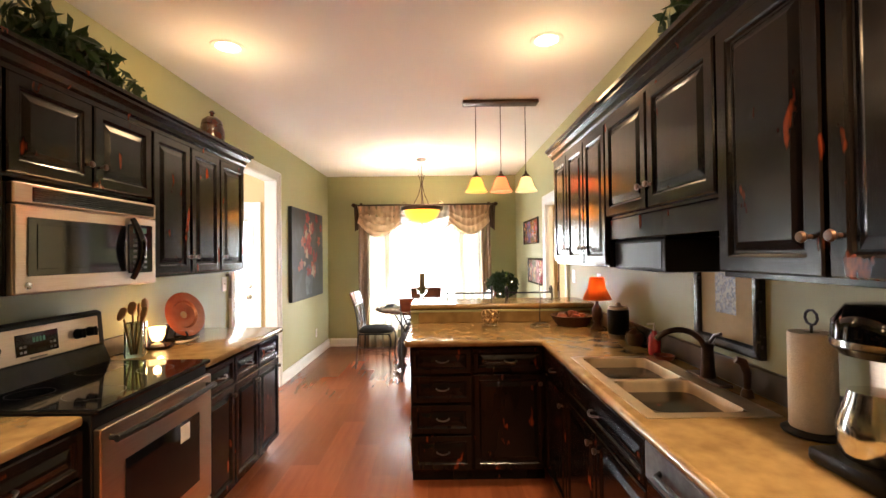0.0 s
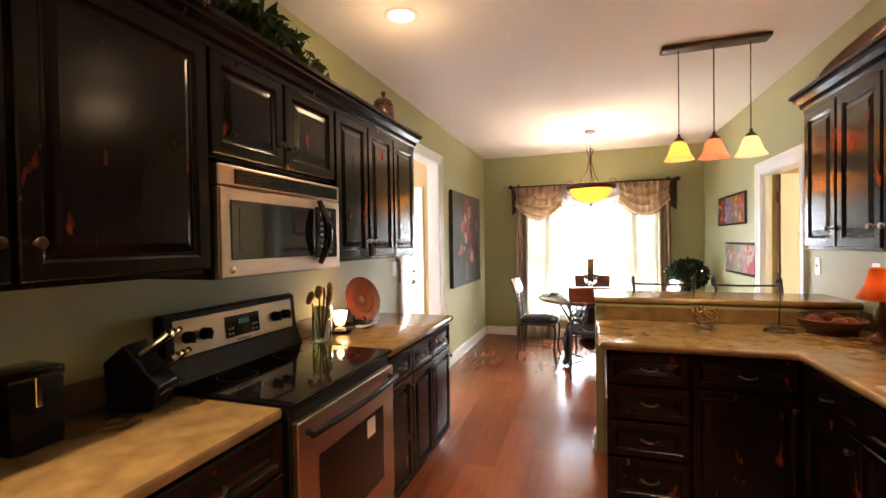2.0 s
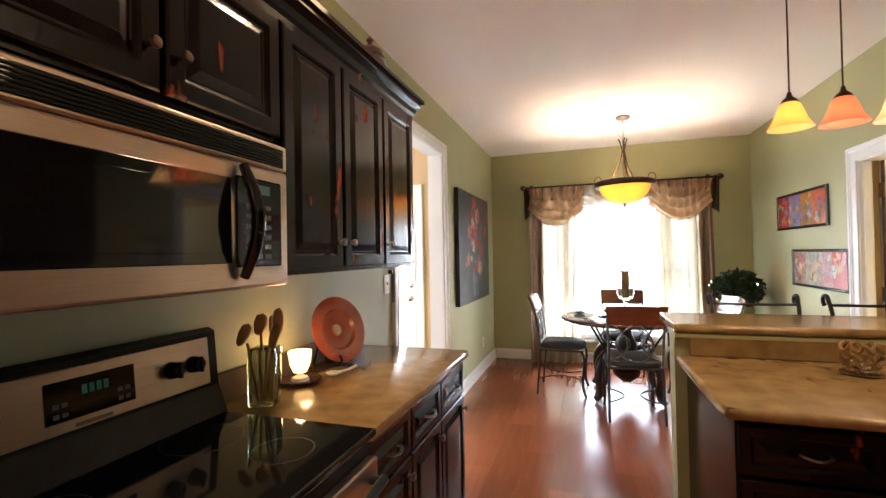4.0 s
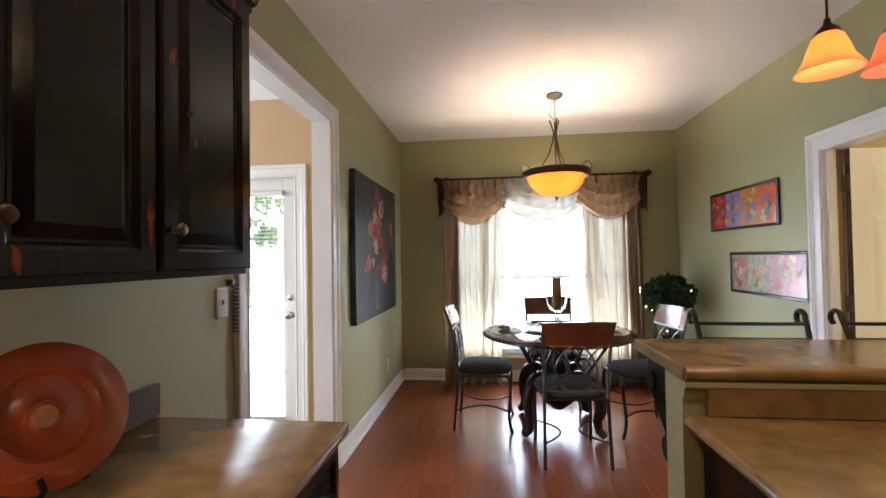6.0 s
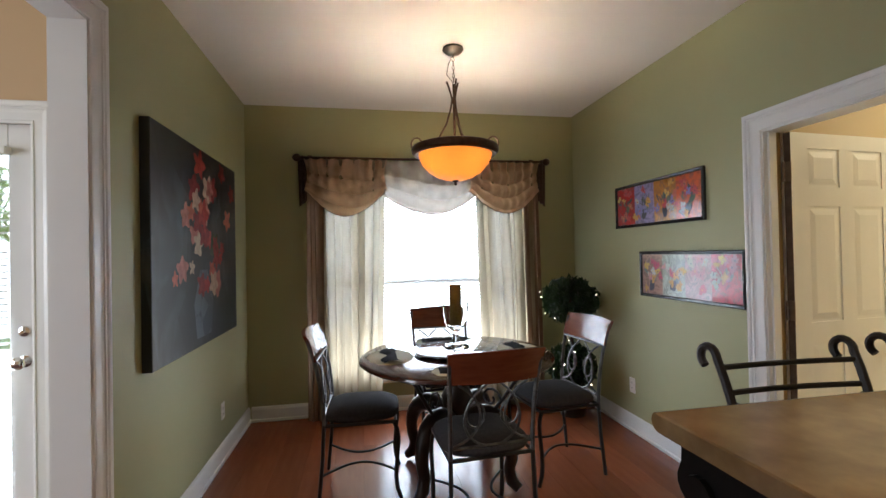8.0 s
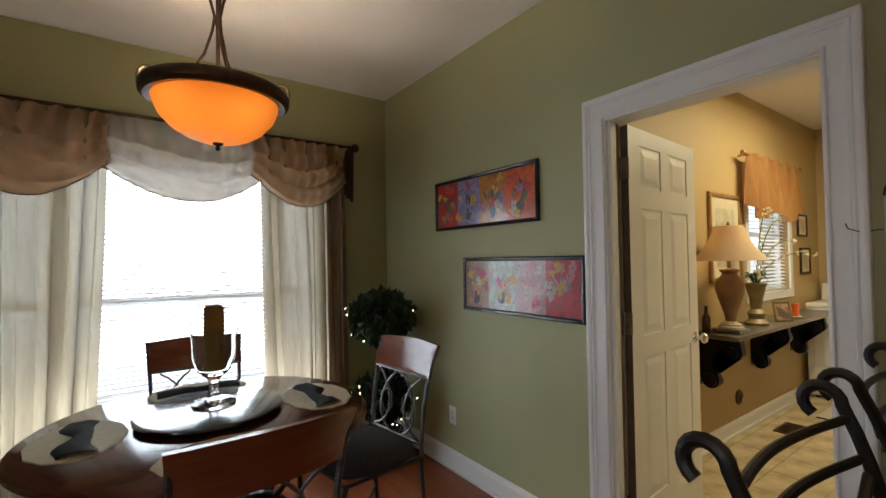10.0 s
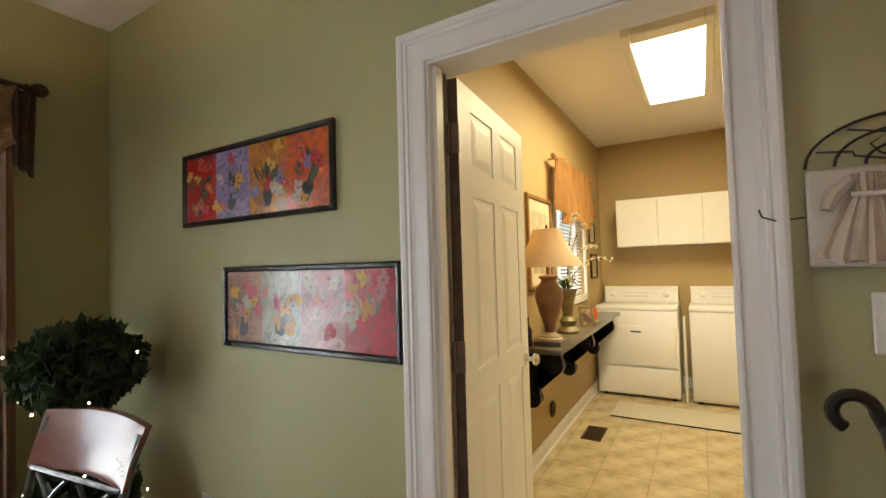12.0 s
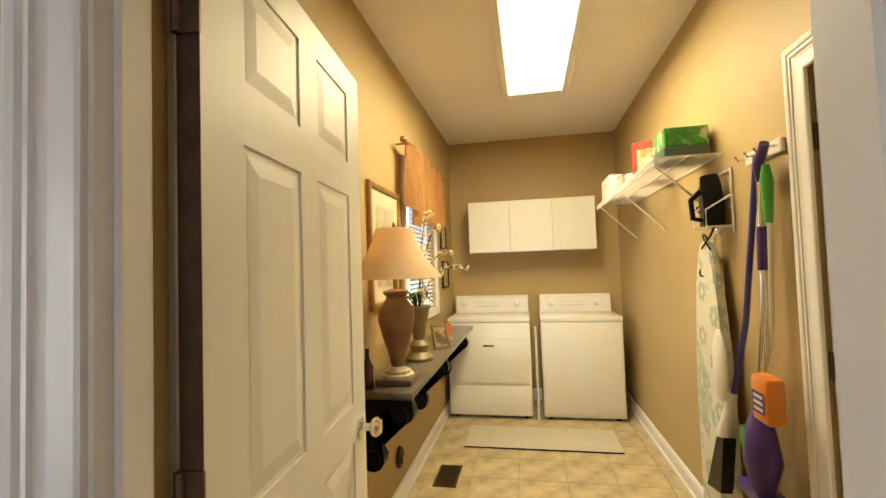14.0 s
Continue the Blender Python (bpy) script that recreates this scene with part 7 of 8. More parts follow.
wc = thing("laundry_cabinet", "white three-door wall cabinet above the machines", "cabinet", pose(5.344, 6.41, 1.505, 0, 0, -90))
part("body", bx(0, 1.21, 0.0, 0.315, 0, 0.505, 0.002), M["white"], wc)
for i in range(3):
    part("door", bx(i * 0.4033 + 0.003, (i + 1) * 0.4033 - 0.003, -0.018, -0.0005, 0.004, 0.50, 0.004), M["white"], wc)
M["rug"] = material("cream_rug", (0.60, 0.56, 0.46), 0.95, second=(0.52, 0.48, 0.38), scale=60, bump=0.8, bump_scale=220)
rg_ = thing("rug", "cream cotton rug in front of the machines", "rug", pose(4.62, 5.80, 0.0005))
part("woven_body", bx(-0.22, 0.22, -0.58, 0.58, 0, 0.012, 0.005, 2), M["rug"], rg_, smooth=True)
part("hem", bx(-0.228, -0.2205, -0.58, 0.58, 0, 0.009, 0.002), M["napkin"], rg_, "dark bound edge")
M["ventmetal"] = material("brown_vent", (0.10, 0.06, 0.03), 0.5, 0.5, second=(0.07, 0.04, 0.02), scale=20)
fv = thing("floor_vent", "brown metal floor register", "vent", pose(3.925, 6.42, 0.0005))
bm = bmesh.new()
for x0, x1, y0, y1 in ((-0.15, 0.15, -0.075, -0.06), (-0.15, 0.15, 0.06, 0.075), (-0.15, -0.13, -0.06, 0.06), (0.13, 0.15, -0.06, 0.06)):
    box(bm, x0, x1, y0, y1, 0, 0.006, 0.001)
part("frame", bm, M["ventmetal"], fv)
for i in range(9):
    part("slat", bx(-0.125 + i * 0.029, -0.113 + i * 0.029, -0.0595, 0.0595, 0.0, 0.005), M["ventmetal"], fv)
# Flat black sheet: the shade below the slats is put into its colour
part("duct", bx(-0.1295, 0.1295, -0.0595, 0.0595, -0.0002, 0.0004), M["plastic"], fv, "thin black sheet imitating the dark of the duct")

# ---- laundry shelf ----
M["slate"] = material("grey_shelf_paint", (0.10, 0.085, 0.065), 0.3, second=(0.16, 0.13, 0.10), scale=10, bump=0.1, bump_scale=60, coat=0.2)
SHX0, SHX1, SHY = 2.84, 4.96, 6.35
sf = thing("wall_shelf", "long dark shelf on black scrolled brackets", "shelf", pose(0, 0, 0))
part("board", bx(SHX0, SHX1, SHY, LY1 - 0.001, 0.818, 0.85, 0.008, 2), M["slate"], sf, "dark polished board", True)
for x in (2.98, 3.85, 4.75):
    scroll_corbel("shelf_bracket", "black scrolled wooden bracket under the shelf", pose(x, LY1 - 0.001, 0.8175, 0, 0, -90), 0.25, 0.36, 0.07, M["plastic"])
M["urnstone"] = material("tan_ceramic", (0.30, 0.16, 0.07), 0.45, second=(0.18, 0.09, 0.04), scale=9, bump=0.15, bump_scale=40)
M["cream"] = material("cream_mount", (0.62, 0.55, 0.38), 0.8, second=(0.58, 0.51, 0.35), scale=30)
tl = thing("table_lamp", "tan urn table lamp with a cream bell shade", "lamp", pose(3.02, 6.465, 0.8505))
part("base", lathe(bmesh.new(), [(0, 0.028), (0.075, 0.028), (0.075, 0.04), (0.062, 0.046), (0.062, 0.056), (0.045, 0.062), (0.03, 0.075), (0, 0.075)], 26), M["cream"], tl, "pale stepped base", True)
part("plinth", bx(-0.085, 0.085, -0.085, 0.085, 0, 0.0275, 0.004), M["slate"], tl, "dark square plinth")
part("body", lathe(bmesh.new(), [(0, 0.0755), (0.03, 0.0755), (0.038, 0.12), (0.07, 0.22), (0.087, 0.29), (0.082, 0.345), (0.05, 0.385), (0.045, 0.40), (0.06, 0.415), (0.06, 0.425), (0.02, 0.435), (0, 0.435)], 30), M["urnstone"], tl, "tan ceramic urn", True)
part("neck", lathe(bmesh.new(), [(0, 0.4355), (0.012, 0.4355), (0.012, 0.51), (0, 0.51)], 12), M["gold"], tl)
part("shade", lathe(bmesh.new(), [(0.085, 0.72), (0.09, 0.718), (0.105, 0.66), (0.15, 0.57), (0.225, 0.485), (0.222, 0.484), (0.146, 0.57), (0.10, 0.66), (0.085, 0.715)], 36), M["shade"], tl, "cream bell shade", True)
part("finial", lathe(bmesh.new(), [(0, 0.70), (0.006, 0.71), (0.01, 0.735), (0.004, 0.75), (0, 0.752)], 10), M["gold"], tl, smooth=True)
lamp("shelf_lamp_bulb", "POINT", 1.8, (1.0, 0.76, 0.46), pose(3.02, 6.465, 1.44), 0.04)
bo_ = tagged(part("bottle", lathe(bmesh.new(), [(0, 0), (0.022, 0), (0.026, 0.01), (0.026, 0.10), (0.01, 0.13), (0.01, 0.17), (0.012, 0.175), (0, 0.176)], 18), M["redglaze"], smooth=True), "small dark red bottle on the shelf", "bottle")
bo_.location = (2.90, 6.57, 0.8505)
M["greenstone"] = material("green_gold_ceramic", (0.26, 0.20, 0.07), 0.4, second=(0.14, 0.11, 0.04), scale=12, bump=0.15, bump_scale=40)
va = thing("vase", "tall olive ceramic vase of white orchid sprays", "vase", pose(3.50, 6.48, 0.8505))
part("body", lathe(bmesh.new(), [(0, 0), (0.075, 0), (0.08, 0.02), (0.05, 0.05), (0.06, 0.09), (0.035, 0.12), (0.045, 0.20), (0.065, 0.29), (0.075, 0.31), (0.07, 0.312), (0.03, 0.28), (0, 0.27)], 26), M["greenstone"], va, smooth=True)
M["petal"] = add_translucent(material("cream_petal", (0.70, 0.62, 0.36), 0.6, second=(0.75, 0.70, 0.52), scale=20), (0.75, 0.65, 0.35), 0.3)
for k, (tx, ty, tz) in enumerate(((0.55, -0.22, 0.52), (0.12, -0.06, 0.86), (0.34, -0.14, 0.62), (-0.10, -0.06, 0.36), (0.24, -0.10, 0.78))):
    pts = bez((0, 0, 0.28), (0.02, 0, 0.42), (tx * 0.5, ty * 0.5, tz + 0.06), (tx, ty, tz), 10)
    st = part("flower_stem", tube(bmesh.new(), pts, 0.003, 6), M["leaf"], va, "green stem", True)
    bm = bmesh.new()
    for p in pts[3:]:
        leaf_cloud(bm, p, 0.022, 7, 0.016, rng, 0.3)
    part("blossom", bm, M["petal"], st, "cream blossoms")
bm = bmesh.new()
for i in range(9):
    a = i * 0.75
    p1 = Vector((0.16 * math.cos(a), 0.10 * math.sin(a), 0.33 + 0.02 * (i % 3)))
    vs = [bm.verts.new(v) for v in (Vector((0.01 * math.cos(a), 0.01 * math.sin(a), 0.29)), p1 * 0.55 + Vector((-0.02 * math.sin(a), 0.02 * math.cos(a), 0.19)), p1, p1 * 0.55 + Vector((0.02 * math.sin(a), -0.02 * math.cos(a), 0.19)))]
    bm.faces.new(vs)
part("leaf", bm, M["leaf"], va, "dark strap leaves")
pfm = framed("photo_frame", "small gilt photo frame standing on the shelf", pose(3.80, 6.46, 0.8505, -12, 0, -40), 0.13, 0.16, 0.02, 0.015, M["greenstone"], painted("photo_print", [(0.25, 0.10, 0.07), (0.45, 0.30, 0.20), (0.10, 0.07, 0.06)], 14, 0.3, 7.0))
og = thing("candle_cup", "orange glass candle cup on a white saucer", "candle", pose(4.20, 6.46, 0.8505))
M["orange"] = material("orange_glass", (0.65, 0.12, 0.02), 0.2, second=(0.5, 0.08, 0.01), scale=8, coat=0.5)
part("saucer", lathe(bmesh.new(), [(0, 0), (0.06, 0), (0.07, 0.01), (0, 0.01)], 20), M["white"], og, smooth=True)
part("cup", lathe(bmesh.new(), [(0, 0.0105), (0.04, 0.0105), (0.045, 0.11), (0.041, 0.11), (0.036, 0.02), (0, 0.02)], 20), M["orange"], og, smooth=True)
# wall pictures on the laundry's north wall
M["paleprint"] = painted("pale_print", [(0.50, 0.45, 0.30), (0.40, 0.42, 0.28), (0.55, 0.50, 0.36), (0.45, 0.33, 0.20)], 9, 0.3, 1.0, 0.5)
framed("picture", "tall gilt-framed print with a cream mount", pose(3.12, LY1 - 0.001, 1.17), 0.54, 0.67, 0.035, 0.025, M["gold"], M["paleprint"], "picture", 0.08, M["cream"])
framed("picture", "small dark-framed print beside the laundry window", pose(5.0, LY1 - 0.001, 1.55), 0.26, 0.22, 0.02, 0.02, M["bronze"], M["paleprint"], "picture", 0.03, M["cream"])
framed("picture", "small dark-framed print beside the laundry window", pose(5.05, LY1 - 0.001, 1.18), 0.28, 0.26, 0.02, 0.02, M["bronze"], M["paleprint"], "picture", 0.03, M["cream"])
# laundry window
lw = thing("window_2", "small white laundry window with blinds", "window", kind="structure")
bm = bmesh.new()
for x0, x1, z0, z1 in ((LW0, LW0 + 0.04, LWZ0, LWZ1), (LW1 - 0.04, LW1, LWZ0, LWZ1), (LW0 + 0.04, LW1 - 0.04, LWZ0, LWZ0 + 0.04), (LW0 + 0.04, LW1 - 0.04, LWZ1 - 0.04, LWZ1), (LW0 + 0.04, LW1 - 0.04, 1.53, 1.57)):
    box(bm, x0, x1, LY1 + 0.06, LY1 + 0.10, z0, z1)
part("window_frame", bm, M["trim"], lw)
for z0, z1 in ((LWZ0 + 0.04, 1.53), (1.57, LWZ1 - 0.04)):
    p = part("pane", bx(LW0 + 0.04, LW1 - 0.04, LY1 + 0.075, LY1 + 0.08, z0, z1), M["glass"], lw)
    p.visible_shadow = False
bm = bmesh.new()
for x0, x1, z0, z1 in ((LW0 - 0.07, LW0, LWZ0 - 0.07, LWZ1 + 0.07), (LW1, LW1 + 0.07, LWZ0 - 0.07, LWZ1 + 0.07), (LW0, LW1, LWZ0 - 0.07, LWZ0), (LW0, LW1, LWZ1, LWZ1 + 0.07)):
    box(bm, x0, x1, LY1 - 0.018, LY1 - 0.001, z0, z1, 0.003)
part("casing", bm, M["trim"], lw)
blind("blind", "white slatted blind in the laundry window", pose(LW0 + 0.008, LY1 + 0.03, 0), LW1 - LW0 - 0.016, LWZ0 + 0.005, LWZ1 - 0.005, 0.032)
M["rust"] = add_translucent(material("rust_valance", (0.27, 0.095, 0.018), 0.8, second=(0.40, 0.22, 0.06), scale=12, stretch=(3, 1, 0.4), bump=0.2, bump_scale=200), (0.42, 0.20, 0.04), 0.2)


def laundry_valance(u, v):
    x = 3.63 + 1.2 * u
    return (x, LY1 - 0.085 + (0.034 * math.sin(u * 34 + 2 * v) + 0.012 * math.sin(u * 71)) * (0.4 + 0.6 * v), 2.185 - v * (0.40 + 0.12 * abs(math.sin(u * 6.3))))


cloth("valance", "gathered rust and gold valance over the laundry window", laundry_valance, 120, 14, M["rust"], "valance")
rd2 = thing("curtain_rod", "brass curtain rod over the laundry window", "curtain rod", pose(4.23, LY1 - 0.075, 2.17))
part("rod", tube(bmesh.new(), [(-0.62, 0, 0), (0.62, 0, 0)], 0.009, 8), M["gold"], rd2, smooth=True)
for s in (-1, 1):
    part("finial", lathe(bmesh.new(), [(0, -0.02), (0.014, -0.016), (0.024, 0.0), (0.02, 0.02), (0, 0.028)], 14, s * 0.635, 0), M["gold"], rd2, smooth=True)
    part("bracket", tube(bmesh.new(), [(s * 0.55, 0.0, 0), (s * 0.55, 0.074, 0)], 0.007, 7), M["gold"], rd2, smooth=True)
# Scroll shape in place of a plug in a low outlet
tagged(part("wall_sconce", tube(bmesh.new(), [(3.54 + 0.05 * math.cos(t) * (1 - i * 0.05), LY1 - 0.012, 0.27 + 0.06 * math.sin(t) * (1 - i * 0.04)) for i, t in enumerate([radians(40 * k) for k in range(14)])], 0.012, 7), M["bronze"], smooth=True), "small bronze scroll standing in for a plug low on the wall", "ornament")

# ---- wire shelf and things on the south wall ----
ws = thing("wire_shelf", "white wire shelf with diagonal braces", "shelf", pose(0, 0, 0))
WX_0, WX_1, WZ, WY1 = 3.22, 4.96, 1.86, LY0 + 0.30
for y in (LY0 + 0.01, LY0 + 0.15, WY1):
    part("rail", tube(bmesh.new(), [(WX_0, y, WZ), (WX_1, y, WZ)], 0.004, 6), M["whiteplastic"], ws, smooth=True)
part("front_lip", tube(bmesh.new(), [(WX_0, WY1, WZ - 0.03), (WX_1, WY1, WZ - 0.03)], 0.004, 6), M["whiteplastic"], ws, smooth=True)
wire = mesh_of("wire", tube(tube(bmesh.new(), [(0, LY0 + 0.005, WZ + 0.005), (0, WY1 + 0.001, WZ + 0.005)], 0.002, 5), [(0, WY1 + 0.003, WZ + 0.005), (0, WY1 + 0.003, WZ - 0.03)], 0.002, 5), M["whiteplastic"])
for i in range(78):
    o = new("wire", wire)
    o.parent = ws
    o.location = (WX_0 + 0.01 + i * (WX_1 - WX_0 - 0.02) / 77, 0, 0)
for x in (3.30, 4.10, 4.90):
    part("brace", tube(bmesh.new(), [(x, WY1 - 0.01, WZ - 0.012), (x, LY0 + 0.006, WZ - 0.29)], 0.006, 6), M["whiteplastic"], ws, "white diagonal brace", True)
M["greenbox"] = painted("green_carton", [(0.04, 0.22, 0.04), (0.08, 0.36, 0.06), (0.05, 0.26, 0.05), (0.45, 0.55, 0.35)], 14, 0.4, 4.0, 0.1)
gb = thing("carton", "green printed cardboard carton on the wire shelf", "box", pose(3.40, LY0 + 0.13, WZ + 0.0085))
part("box", bx(-0.10, 0.10, -0.10, 0.10, 0.06, 0.155, 0.006), M["greenbox"], gb)
part("tray", bx(-0.105, 0.105, -0.105, 0.105, 0, 0.0595, 0.006), material("dark_tray", (0.05, 0.09, 0.08), 0.5, second=(0.08, 0.12, 0.10), scale=10), gb, "dark tray under it")
rb = thing("carton", "upright red printed box on the wire shelf", "box", pose(3.90, LY0 + 0.14, WZ + 0.0085, 0, 0, 66))
part("box", bx(-0.10, 0.10, -0.02, 0.02, 0, 0.25, 0.003), material("red_card", (0.62, 0.05, 0.02), 0.45, second=(0.55, 0.04, 0.02), scale=10), rb)
part("label", bx(-0.07, 0.07, 0.0202, 0.0212, 0.03, 0.20), painted("label_print", [(0.70, 0.66, 0.55), (0.35, 0.45, 0.15), (0.72, 0.68, 0.6), (0.6, 0.3, 0.1)], 12, 0.4, 1.0, 0.0), rb, "pale printed label")
M["towelpack"] = painted("wrapped_paper", [(0.72, 0.70, 0.66), (0.66, 0.64, 0.60), (0.74, 0.72, 0.68), (0.45, 0.50, 0.55), (0.7, 0.68, 0.64)], 16, 0.4, 8.0, 0.2)
tk = thing("paper_pack", "wrapped pack of white paper rolls on the wire shelf", "paper pack", pose(4.68, LY0 + 0.15, WZ + 0.0085))
for i in range(6):
    part("roll", lathe(bmesh.new(), [(0, 0), (0.058, 0), (0.06, 0.006), (0.06, 0.165), (0.056, 0.172), (0, 0.172)], 22, -0.125 + 0.125 * (i % 3), 0.07 - 0.125 * (i // 3)), M["towelpack"], tk, smooth=True)
# iron in its wall holder
ih = thing("iron_holder", "white wire holder with a black steam iron", "iron holder", pose(3.23, LY0, 1.49) @ Matrix.Scale(1.08, 4))
bm = bmesh.new()
for x in (-0.07, 0.07):
    tube(bm, [(x, 0.008, 0.0), (x, 0.008, 0.27)], 0.005, 6)
    tube(bm, [(x, 0.008, 0.03), (x, 0.11, 0.03), (x, 0.11, 0.10), (x, 0.008, 0.16)], 0.004, 6)
for z in (0.03, 0.15, 0.26):
    tube(bm, [(-0.07, 0.008, z), (0.07, 0.008, z)], 0.005, 6)
part("rack", bm, M["whiteplastic"], ih, "white wire rack", True)
bm = bmesh.new()
pts = [(-0.055, 0.0), (0.055, 0.0), (0.058, 0.08), (0.035, 0.17), (0.0, 0.225), (-0.035, 0.17), (-0.058, 0.08)]
rings = [[bm.verts.new((x * k, y, 0.035 + z * (0.9 + 0.1 * k))) for x, z in pts] for y, k in ((0.03, 1.0), (0.05, 1.0), (0.085, 0.75), (0.10, 0.45))]
for a, b in zip(rings, rings[1:]):
    for i in range(7):
        bm.faces.new((a[i], a[(i + 1) % 7], b[(i + 1) % 7], b[i]))
bm.faces.new(rings[0][::-1])
bm.faces.new(rings[-1])
part("steam_iron", bm, M["plastic"], ih, "black steam iron", True)
part("handle", tube(bmesh.new(), [(0, 0.09, 0.06), (0, 0.135, 0.07), (0, 0.14, 0.15), (0, 0.095, 0.19)], 0.012, 8), M["plastic"], ih, smooth=True)
part("power_cord", tube(bmesh.new(), [(0.05 * math.cos(t) + 0.075, 0.06 + 0.02 * math.sin(1.7 * t), 0.10 - 0.02 * t + 0.06 * math.sin(t)) for t in [0.45 * i for i in range(32)]], 0.004, 6), M["plastic"], ih, "tangled black cord", True)
# ironing board hung upright
M["boardcloth"] = painted("flowered_cover", [(0.66, 0.62, 0.50), (0.68, 0.64, 0.52), (0.66, 0.62, 0.50), (0.68, 0.65, 0.54), (0.40, 0.47, 0.40), (0.67, 0.63, 0.51)], 8, 0.9, 2.0, 0.0, (1, 1, 1), 0.35)
ib = thing("ironing_board", "ironing board in a pale flowered cover, hung upright", "ironing board", pose(3.32, LY0 + 0.06, 0.06))
bm = bmesh.new()
prof = [(0.165, 0.0), (0.175, 0.1), (0.175, 0.65), (0.15, 0.95), (0.11, 1.2), (0.075, 1.34), (0.04, 1.395), (0.0, 1.41)]
outl = [(x, z) for x, z in prof] + [(-x, z) for x, z in prof[-2::-1]]
lo = [bm.verts.new((x, -0.02, z)) for x, z in outl]
hi = [bm.verts.new((x, 0.018, z)) for x, z in outl]
for i in range(len(outl)):
    j = (i + 1) % len(outl)
    bm.faces.new((lo[i], lo[j], hi[j], hi[i]))
bm.faces.new(lo[::-1])
bm.faces.new(hi)
bmesh.ops.bevel(bm, geom=[e for e in bm.edges if abs(e.verts[0].co.y - e.verts[1].co.y) < 1e-4], offset=0.008, segments=2, affect="EDGES")
part("padded_board", bm, M["boardcloth"], ib, "flowered padded cover", True)
M["sagepetal"] = material("sage_print", (0.36, 0.42, 0.36), 0.9, second=(0.46, 0.50, 0.42), scale=40)
rngf = random.Random(3)
for i in range(11):
    fx, fz = (-0.07 if i % 2 else 0.075) + rngf.uniform(-0.02, 0.02), 0.08 + i * 0.108
    if fz > 1.1:
        fx *= 0.5
    bm = bmesh.new()
    for k in range(6):
        a = radians(60 * k + 13 * i)
        ring = [bm.verts.new((fx + 0.034 * math.cos(a) + 0.018 * math.cos(t), 0.0188, fz + 0.034 * math.sin(a) + 0.018 * math.sin(t))) for t in [2 * math.pi * q / 10 for q in range(10)]]
        bm.faces.new(ring)
    part("printed_flower", bm, M["sagepetal"], ib)
for s in (-1, 1):
    part("leg", tube(bmesh.new(), [(s * 0.06, -0.035, -0.055), (s * 0.05, -0.035, 1.3)], 0.010, 7), M["whiteplastic"], ib, smooth=True)
part("hanger", tube(bmesh.new(), [(0, -0.03, 1.38), (0, -0.045, 1.45), (0.0, -0.055, 1.46)], 0.006, 6), M["chrome"], ib, smooth=True)
# peg rail with broom and mop
M["purple"] = material("purple_plastic", (0.07, 0.03, 0.20), 0.35, second=(0.05, 0.02, 0.15), scale=10)
M["blue"] = material("blue_handle", (0.06, 0.05, 0.28), 0.35, second=(0.05, 0.04, 0.22), scale=10)
M["green"] = material("green_plastic", (0.08, 0.40, 0.05), 0.35, second=(0.06, 0.32, 0.04), scale=10)
M["orangebottle"] = material("orange_bottle", (0.70, 0.22, 0.02), 0.3, second=(0.60, 0.18, 0.02), scale=10)
rk = thing("peg_rail", "white peg rail with hooks on the tan wall", "rack", pose(2.875, LY0, 1.775))
part("rail", bx(-0.13, 0.13, 0.0005, 0.016, -0.025, 0.025, 0.003), M["whiteplastic"], rk)
for i in range(4):
    part("hook", tube(bmesh.new(), [(-0.11 + 0.073 * i, 0.016, 0), (-0.11 + 0.073 * i, 0.05, -0.004), (-0.11 + 0.073 * i, 0.06, 0.014)], 0.005, 6), M["chrome"], rk, smooth=True)
br = thing("broom", "blue-handled broom with a black brush and dustpan", "broom", pose(3.0, LY0 + 0.06, 0.0))
part("handle", tube(bmesh.new(), [(-0.155, -0.012, 1.76), (-0.02, 0.0, 1.12), (0.06, 0.03, 0.80)], 0.012, 10), M["blue"], br, "blue steel handle", True)
part("socket", tube(bmesh.new(), [(0.06, 0.03, 0.82), (0.125, 0.04, 0.62)], [0.018, 0.035], 10), M["whiteplastic"], br, "white socket", True)
bm = bmesh.new()
pr = [(0.02, 0.62), (0.09, 0.60), (0.23, 0.33), (0.08, 0.36)]
lo = [bm.verts.new((0.07 + x, 0.015, z)) for x, z in pr]
hi = [bm.verts.new((0.07 + x, 0.065, z)) for x, z in pr]
for i in range(4):
    bm.faces.new((lo[i], lo[(i + 1) % 4], hi[(i + 1) % 4], hi[i]))
bm.faces.new(lo[::-1])
bm.faces.new(hi)
part("bristles", bm, M["plastic"], br, "black bristles")
bm = lathe(bmesh.new(), [(0, -0.18), (0.04, -0.16), (0.06, -0.06), (0.055, 0.06), (0.02, 0.12), (0, 0.13)], 20)
bmesh.ops.scale(bm, verts=bm.verts, vec=(1, 0.35, 1))
part("dustpan", bm, M["whiteplastic"], br, "white dustpan", True).location = (0.09, 0.06, 0.95)
mo = thing("spray_mop", "purple spray mop with an orange bottle", "mop", pose(2.85, LY0 + 0.06, 0))
part("pole", tube(bmesh.new(), [(-0.025, -0.01, 1.68), (-0.02, 0.0, 1.2), (0.02, 0.02, 0.80)], 0.012, 10), M["chrome"], mo, "silver pole", True)
part("grip", tube(bmesh.new(), [(-0.025, -0.01, 1.66), (-0.04, 0.0, 1.72), (-0.11, 0.01, 1.78)], [0.014, 0.02, 0.016], 10), M["purple"], mo, "purple grip", True)
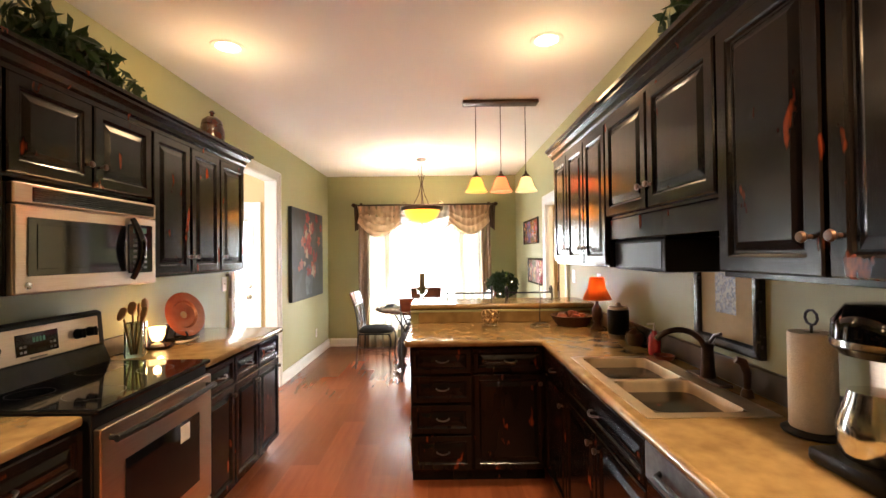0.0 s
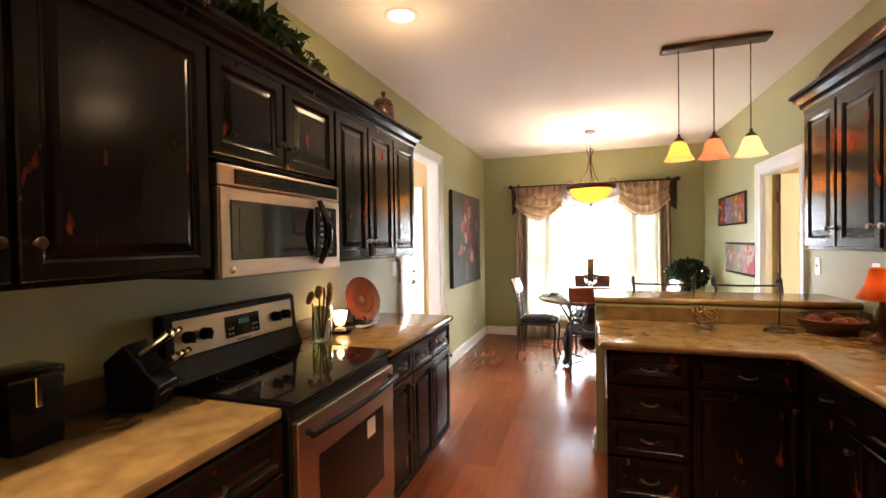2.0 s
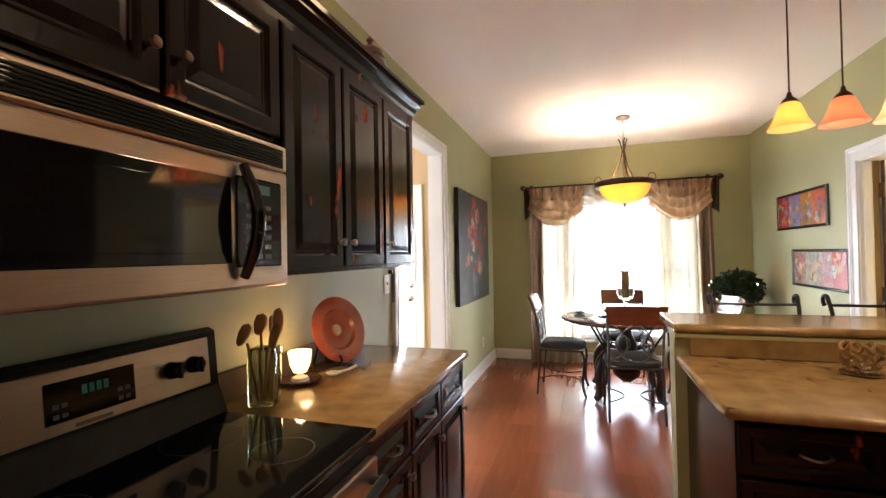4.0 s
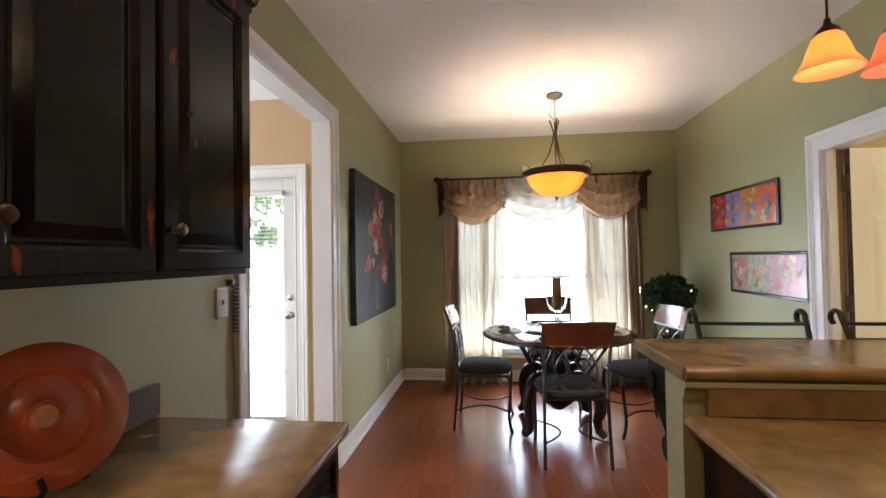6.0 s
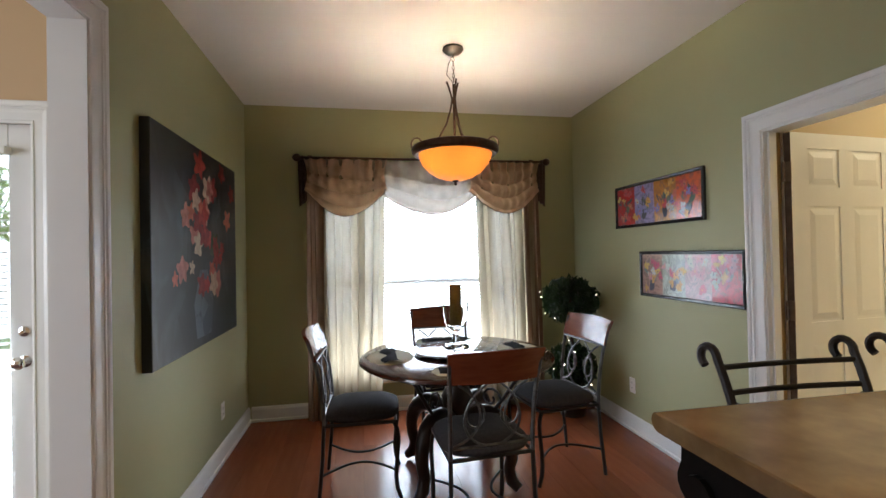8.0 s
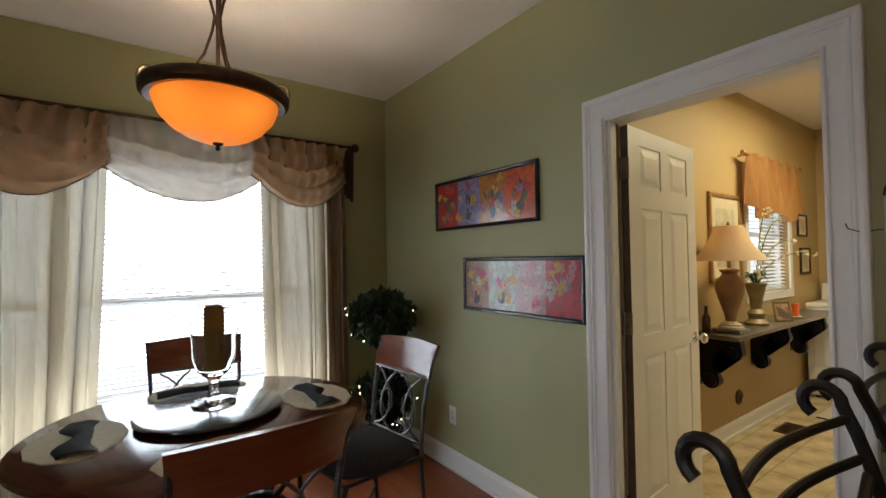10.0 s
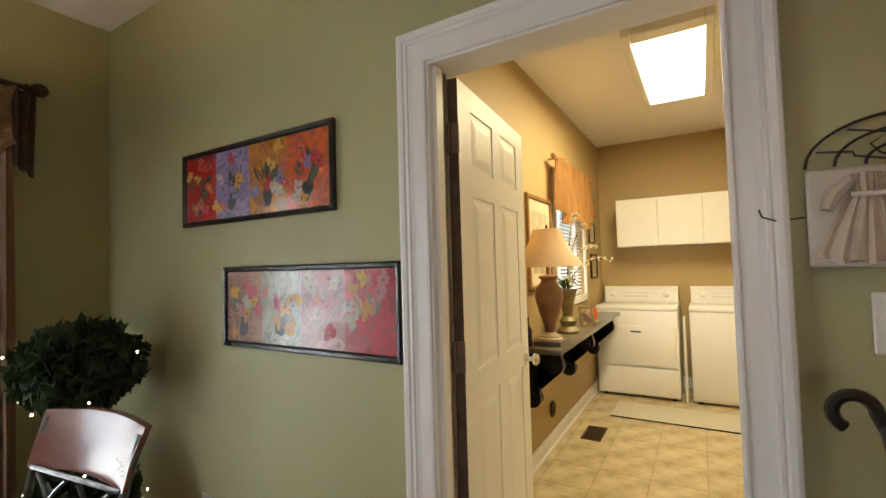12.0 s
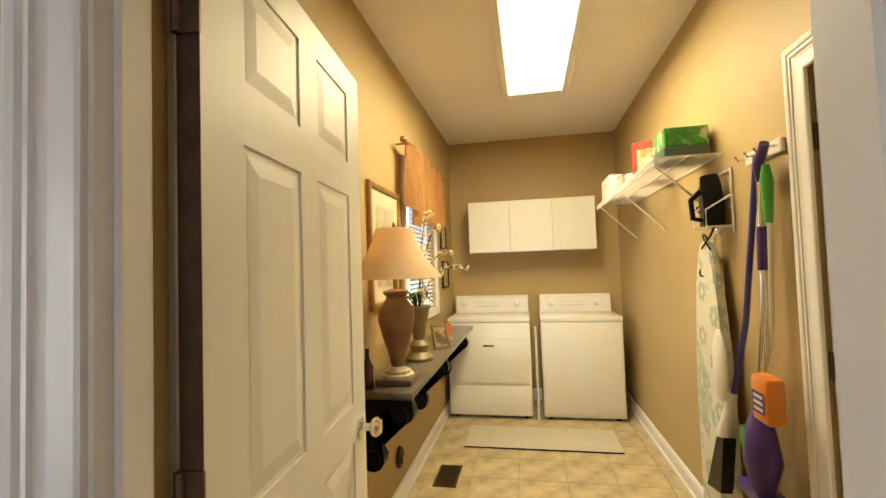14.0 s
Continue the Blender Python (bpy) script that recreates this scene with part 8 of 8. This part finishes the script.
part("sleeve", tube(bmesh.new(), [(-0.024, -0.006, 1.49), (-0.022, -0.002, 1.33)], 0.018, 10), M["purple"], mo, "purple sleeve", True)
part("body", tube(bmesh.new(), [(0.02, 0.02, 0.82), (0.0, 0.03, 0.74), (-0.03, 0.04, 0.64), (-0.02, 0.04, 0.545)], [0.022, 0.05, 0.062, 0.04], 12), M["purple"], mo, "purple moulded body", True)
b_ = part("bottle", bx(-0.155, -0.04, 0.01, 0.075, 0.80, 0.965, 0.018, 2), M["orangebottle"], mo, "orange cleaner bottle", True)
part("label", bx(-0.14, -0.06, 0.0755, 0.0765, 0.835, 0.91), M["purple"], b_, "printed dark label")
for k in range(3):
    part("print_bar", bx(-0.13, -0.07, 0.0767, 0.0772, 0.845 + 0.022 * k, 0.855 + 0.022 * k), M["paper"], b_, "pale printed bar")
part("mop_head", bx(-0.22, 0.13, -0.03, 0.07, 0.475, 0.52, 0.014, 2), M["purple"], mo, "purple flat head", True)
part("neck", tube(bmesh.new(), [(-0.02, 0.04, 0.56), (-0.03, 0.02, 0.515)], 0.018, 8), M["purple"], mo, smooth=True)
du = thing("duster", "green-handled duster hung from the peg rail", "duster", pose(2.772, LY0 + 0.035, 1.38))
part("handle", tube(bmesh.new(), [(0, 0.02, 0.33), (0, 0.02, 0.27), (0.0, 0.02, 0.12)], [0.012, 0.022, 0.012], 10), M["green"], du, smooth=True)
part("stick", tube(bmesh.new(), [(0, 0.02, 0.12), (0.05, 0.01, -0.3), (0.19, 0.03, -0.68)], 0.007, 8), M["whiteplastic"], du, smooth=True)
part("cloth", bx(0.15, 0.27, 0.015, 0.05, -0.78, -0.68, 0.01, 2), M["green"], du, "green cloth pad", True)

# ---- pieces of the floors ----
made = {}


def plank_piece(w, l):
    if ("plank", w, l) not in made:
        made["plank", w, l] = plank_mesh(w - 0.0003, l - 0.0003, 0.011, 0.0003, M["plank"], "plank")
    return made["plank", w, l]


def tile_piece(w, l):
    if ("tile", w, l) not in made:
        made["tile", w, l] = plank_mesh(w - 0.003, l - 0.003, 0.006, 0.001, M["tile"], "tile")
    return made["tile", w, l]


PW, PL = (XR + 0.06 - XL) / 16, 1.25
for ix in range(16):
    y = YB - (ix * 0.47) % PL
    while y < YF:
        y0, y1 = max(y, YB), min(y + PL, YF)
        if y1 - y0 > 0.02:
            ob = new("plank", plank_piece(PW, round(y1 - y0, 4)))
            ob.parent = floor
            ob.location = (XL + ix * PW, y0, 0)
        y += PL
TS = 0.305
for i in range(14):
    for j in range(7):
        x0, y0 = XR + 0.06 + i * TS, max(LY0, LY0 - 0.2 + j * TS)
        x1, y1 = min(XR + 0.06 + (i + 1) * TS, LX1), min(LY0 - 0.2 + (j + 1) * TS, LY1)
        if x1 - x0 > 0.02 and y1 - y0 > 0.02:
            ob = new("tile", tile_piece(round(x1 - x0, 4), round(y1 - y0, 4)))
            ob.parent = laundry_floor
            ob.location = (x0, y0, 0)
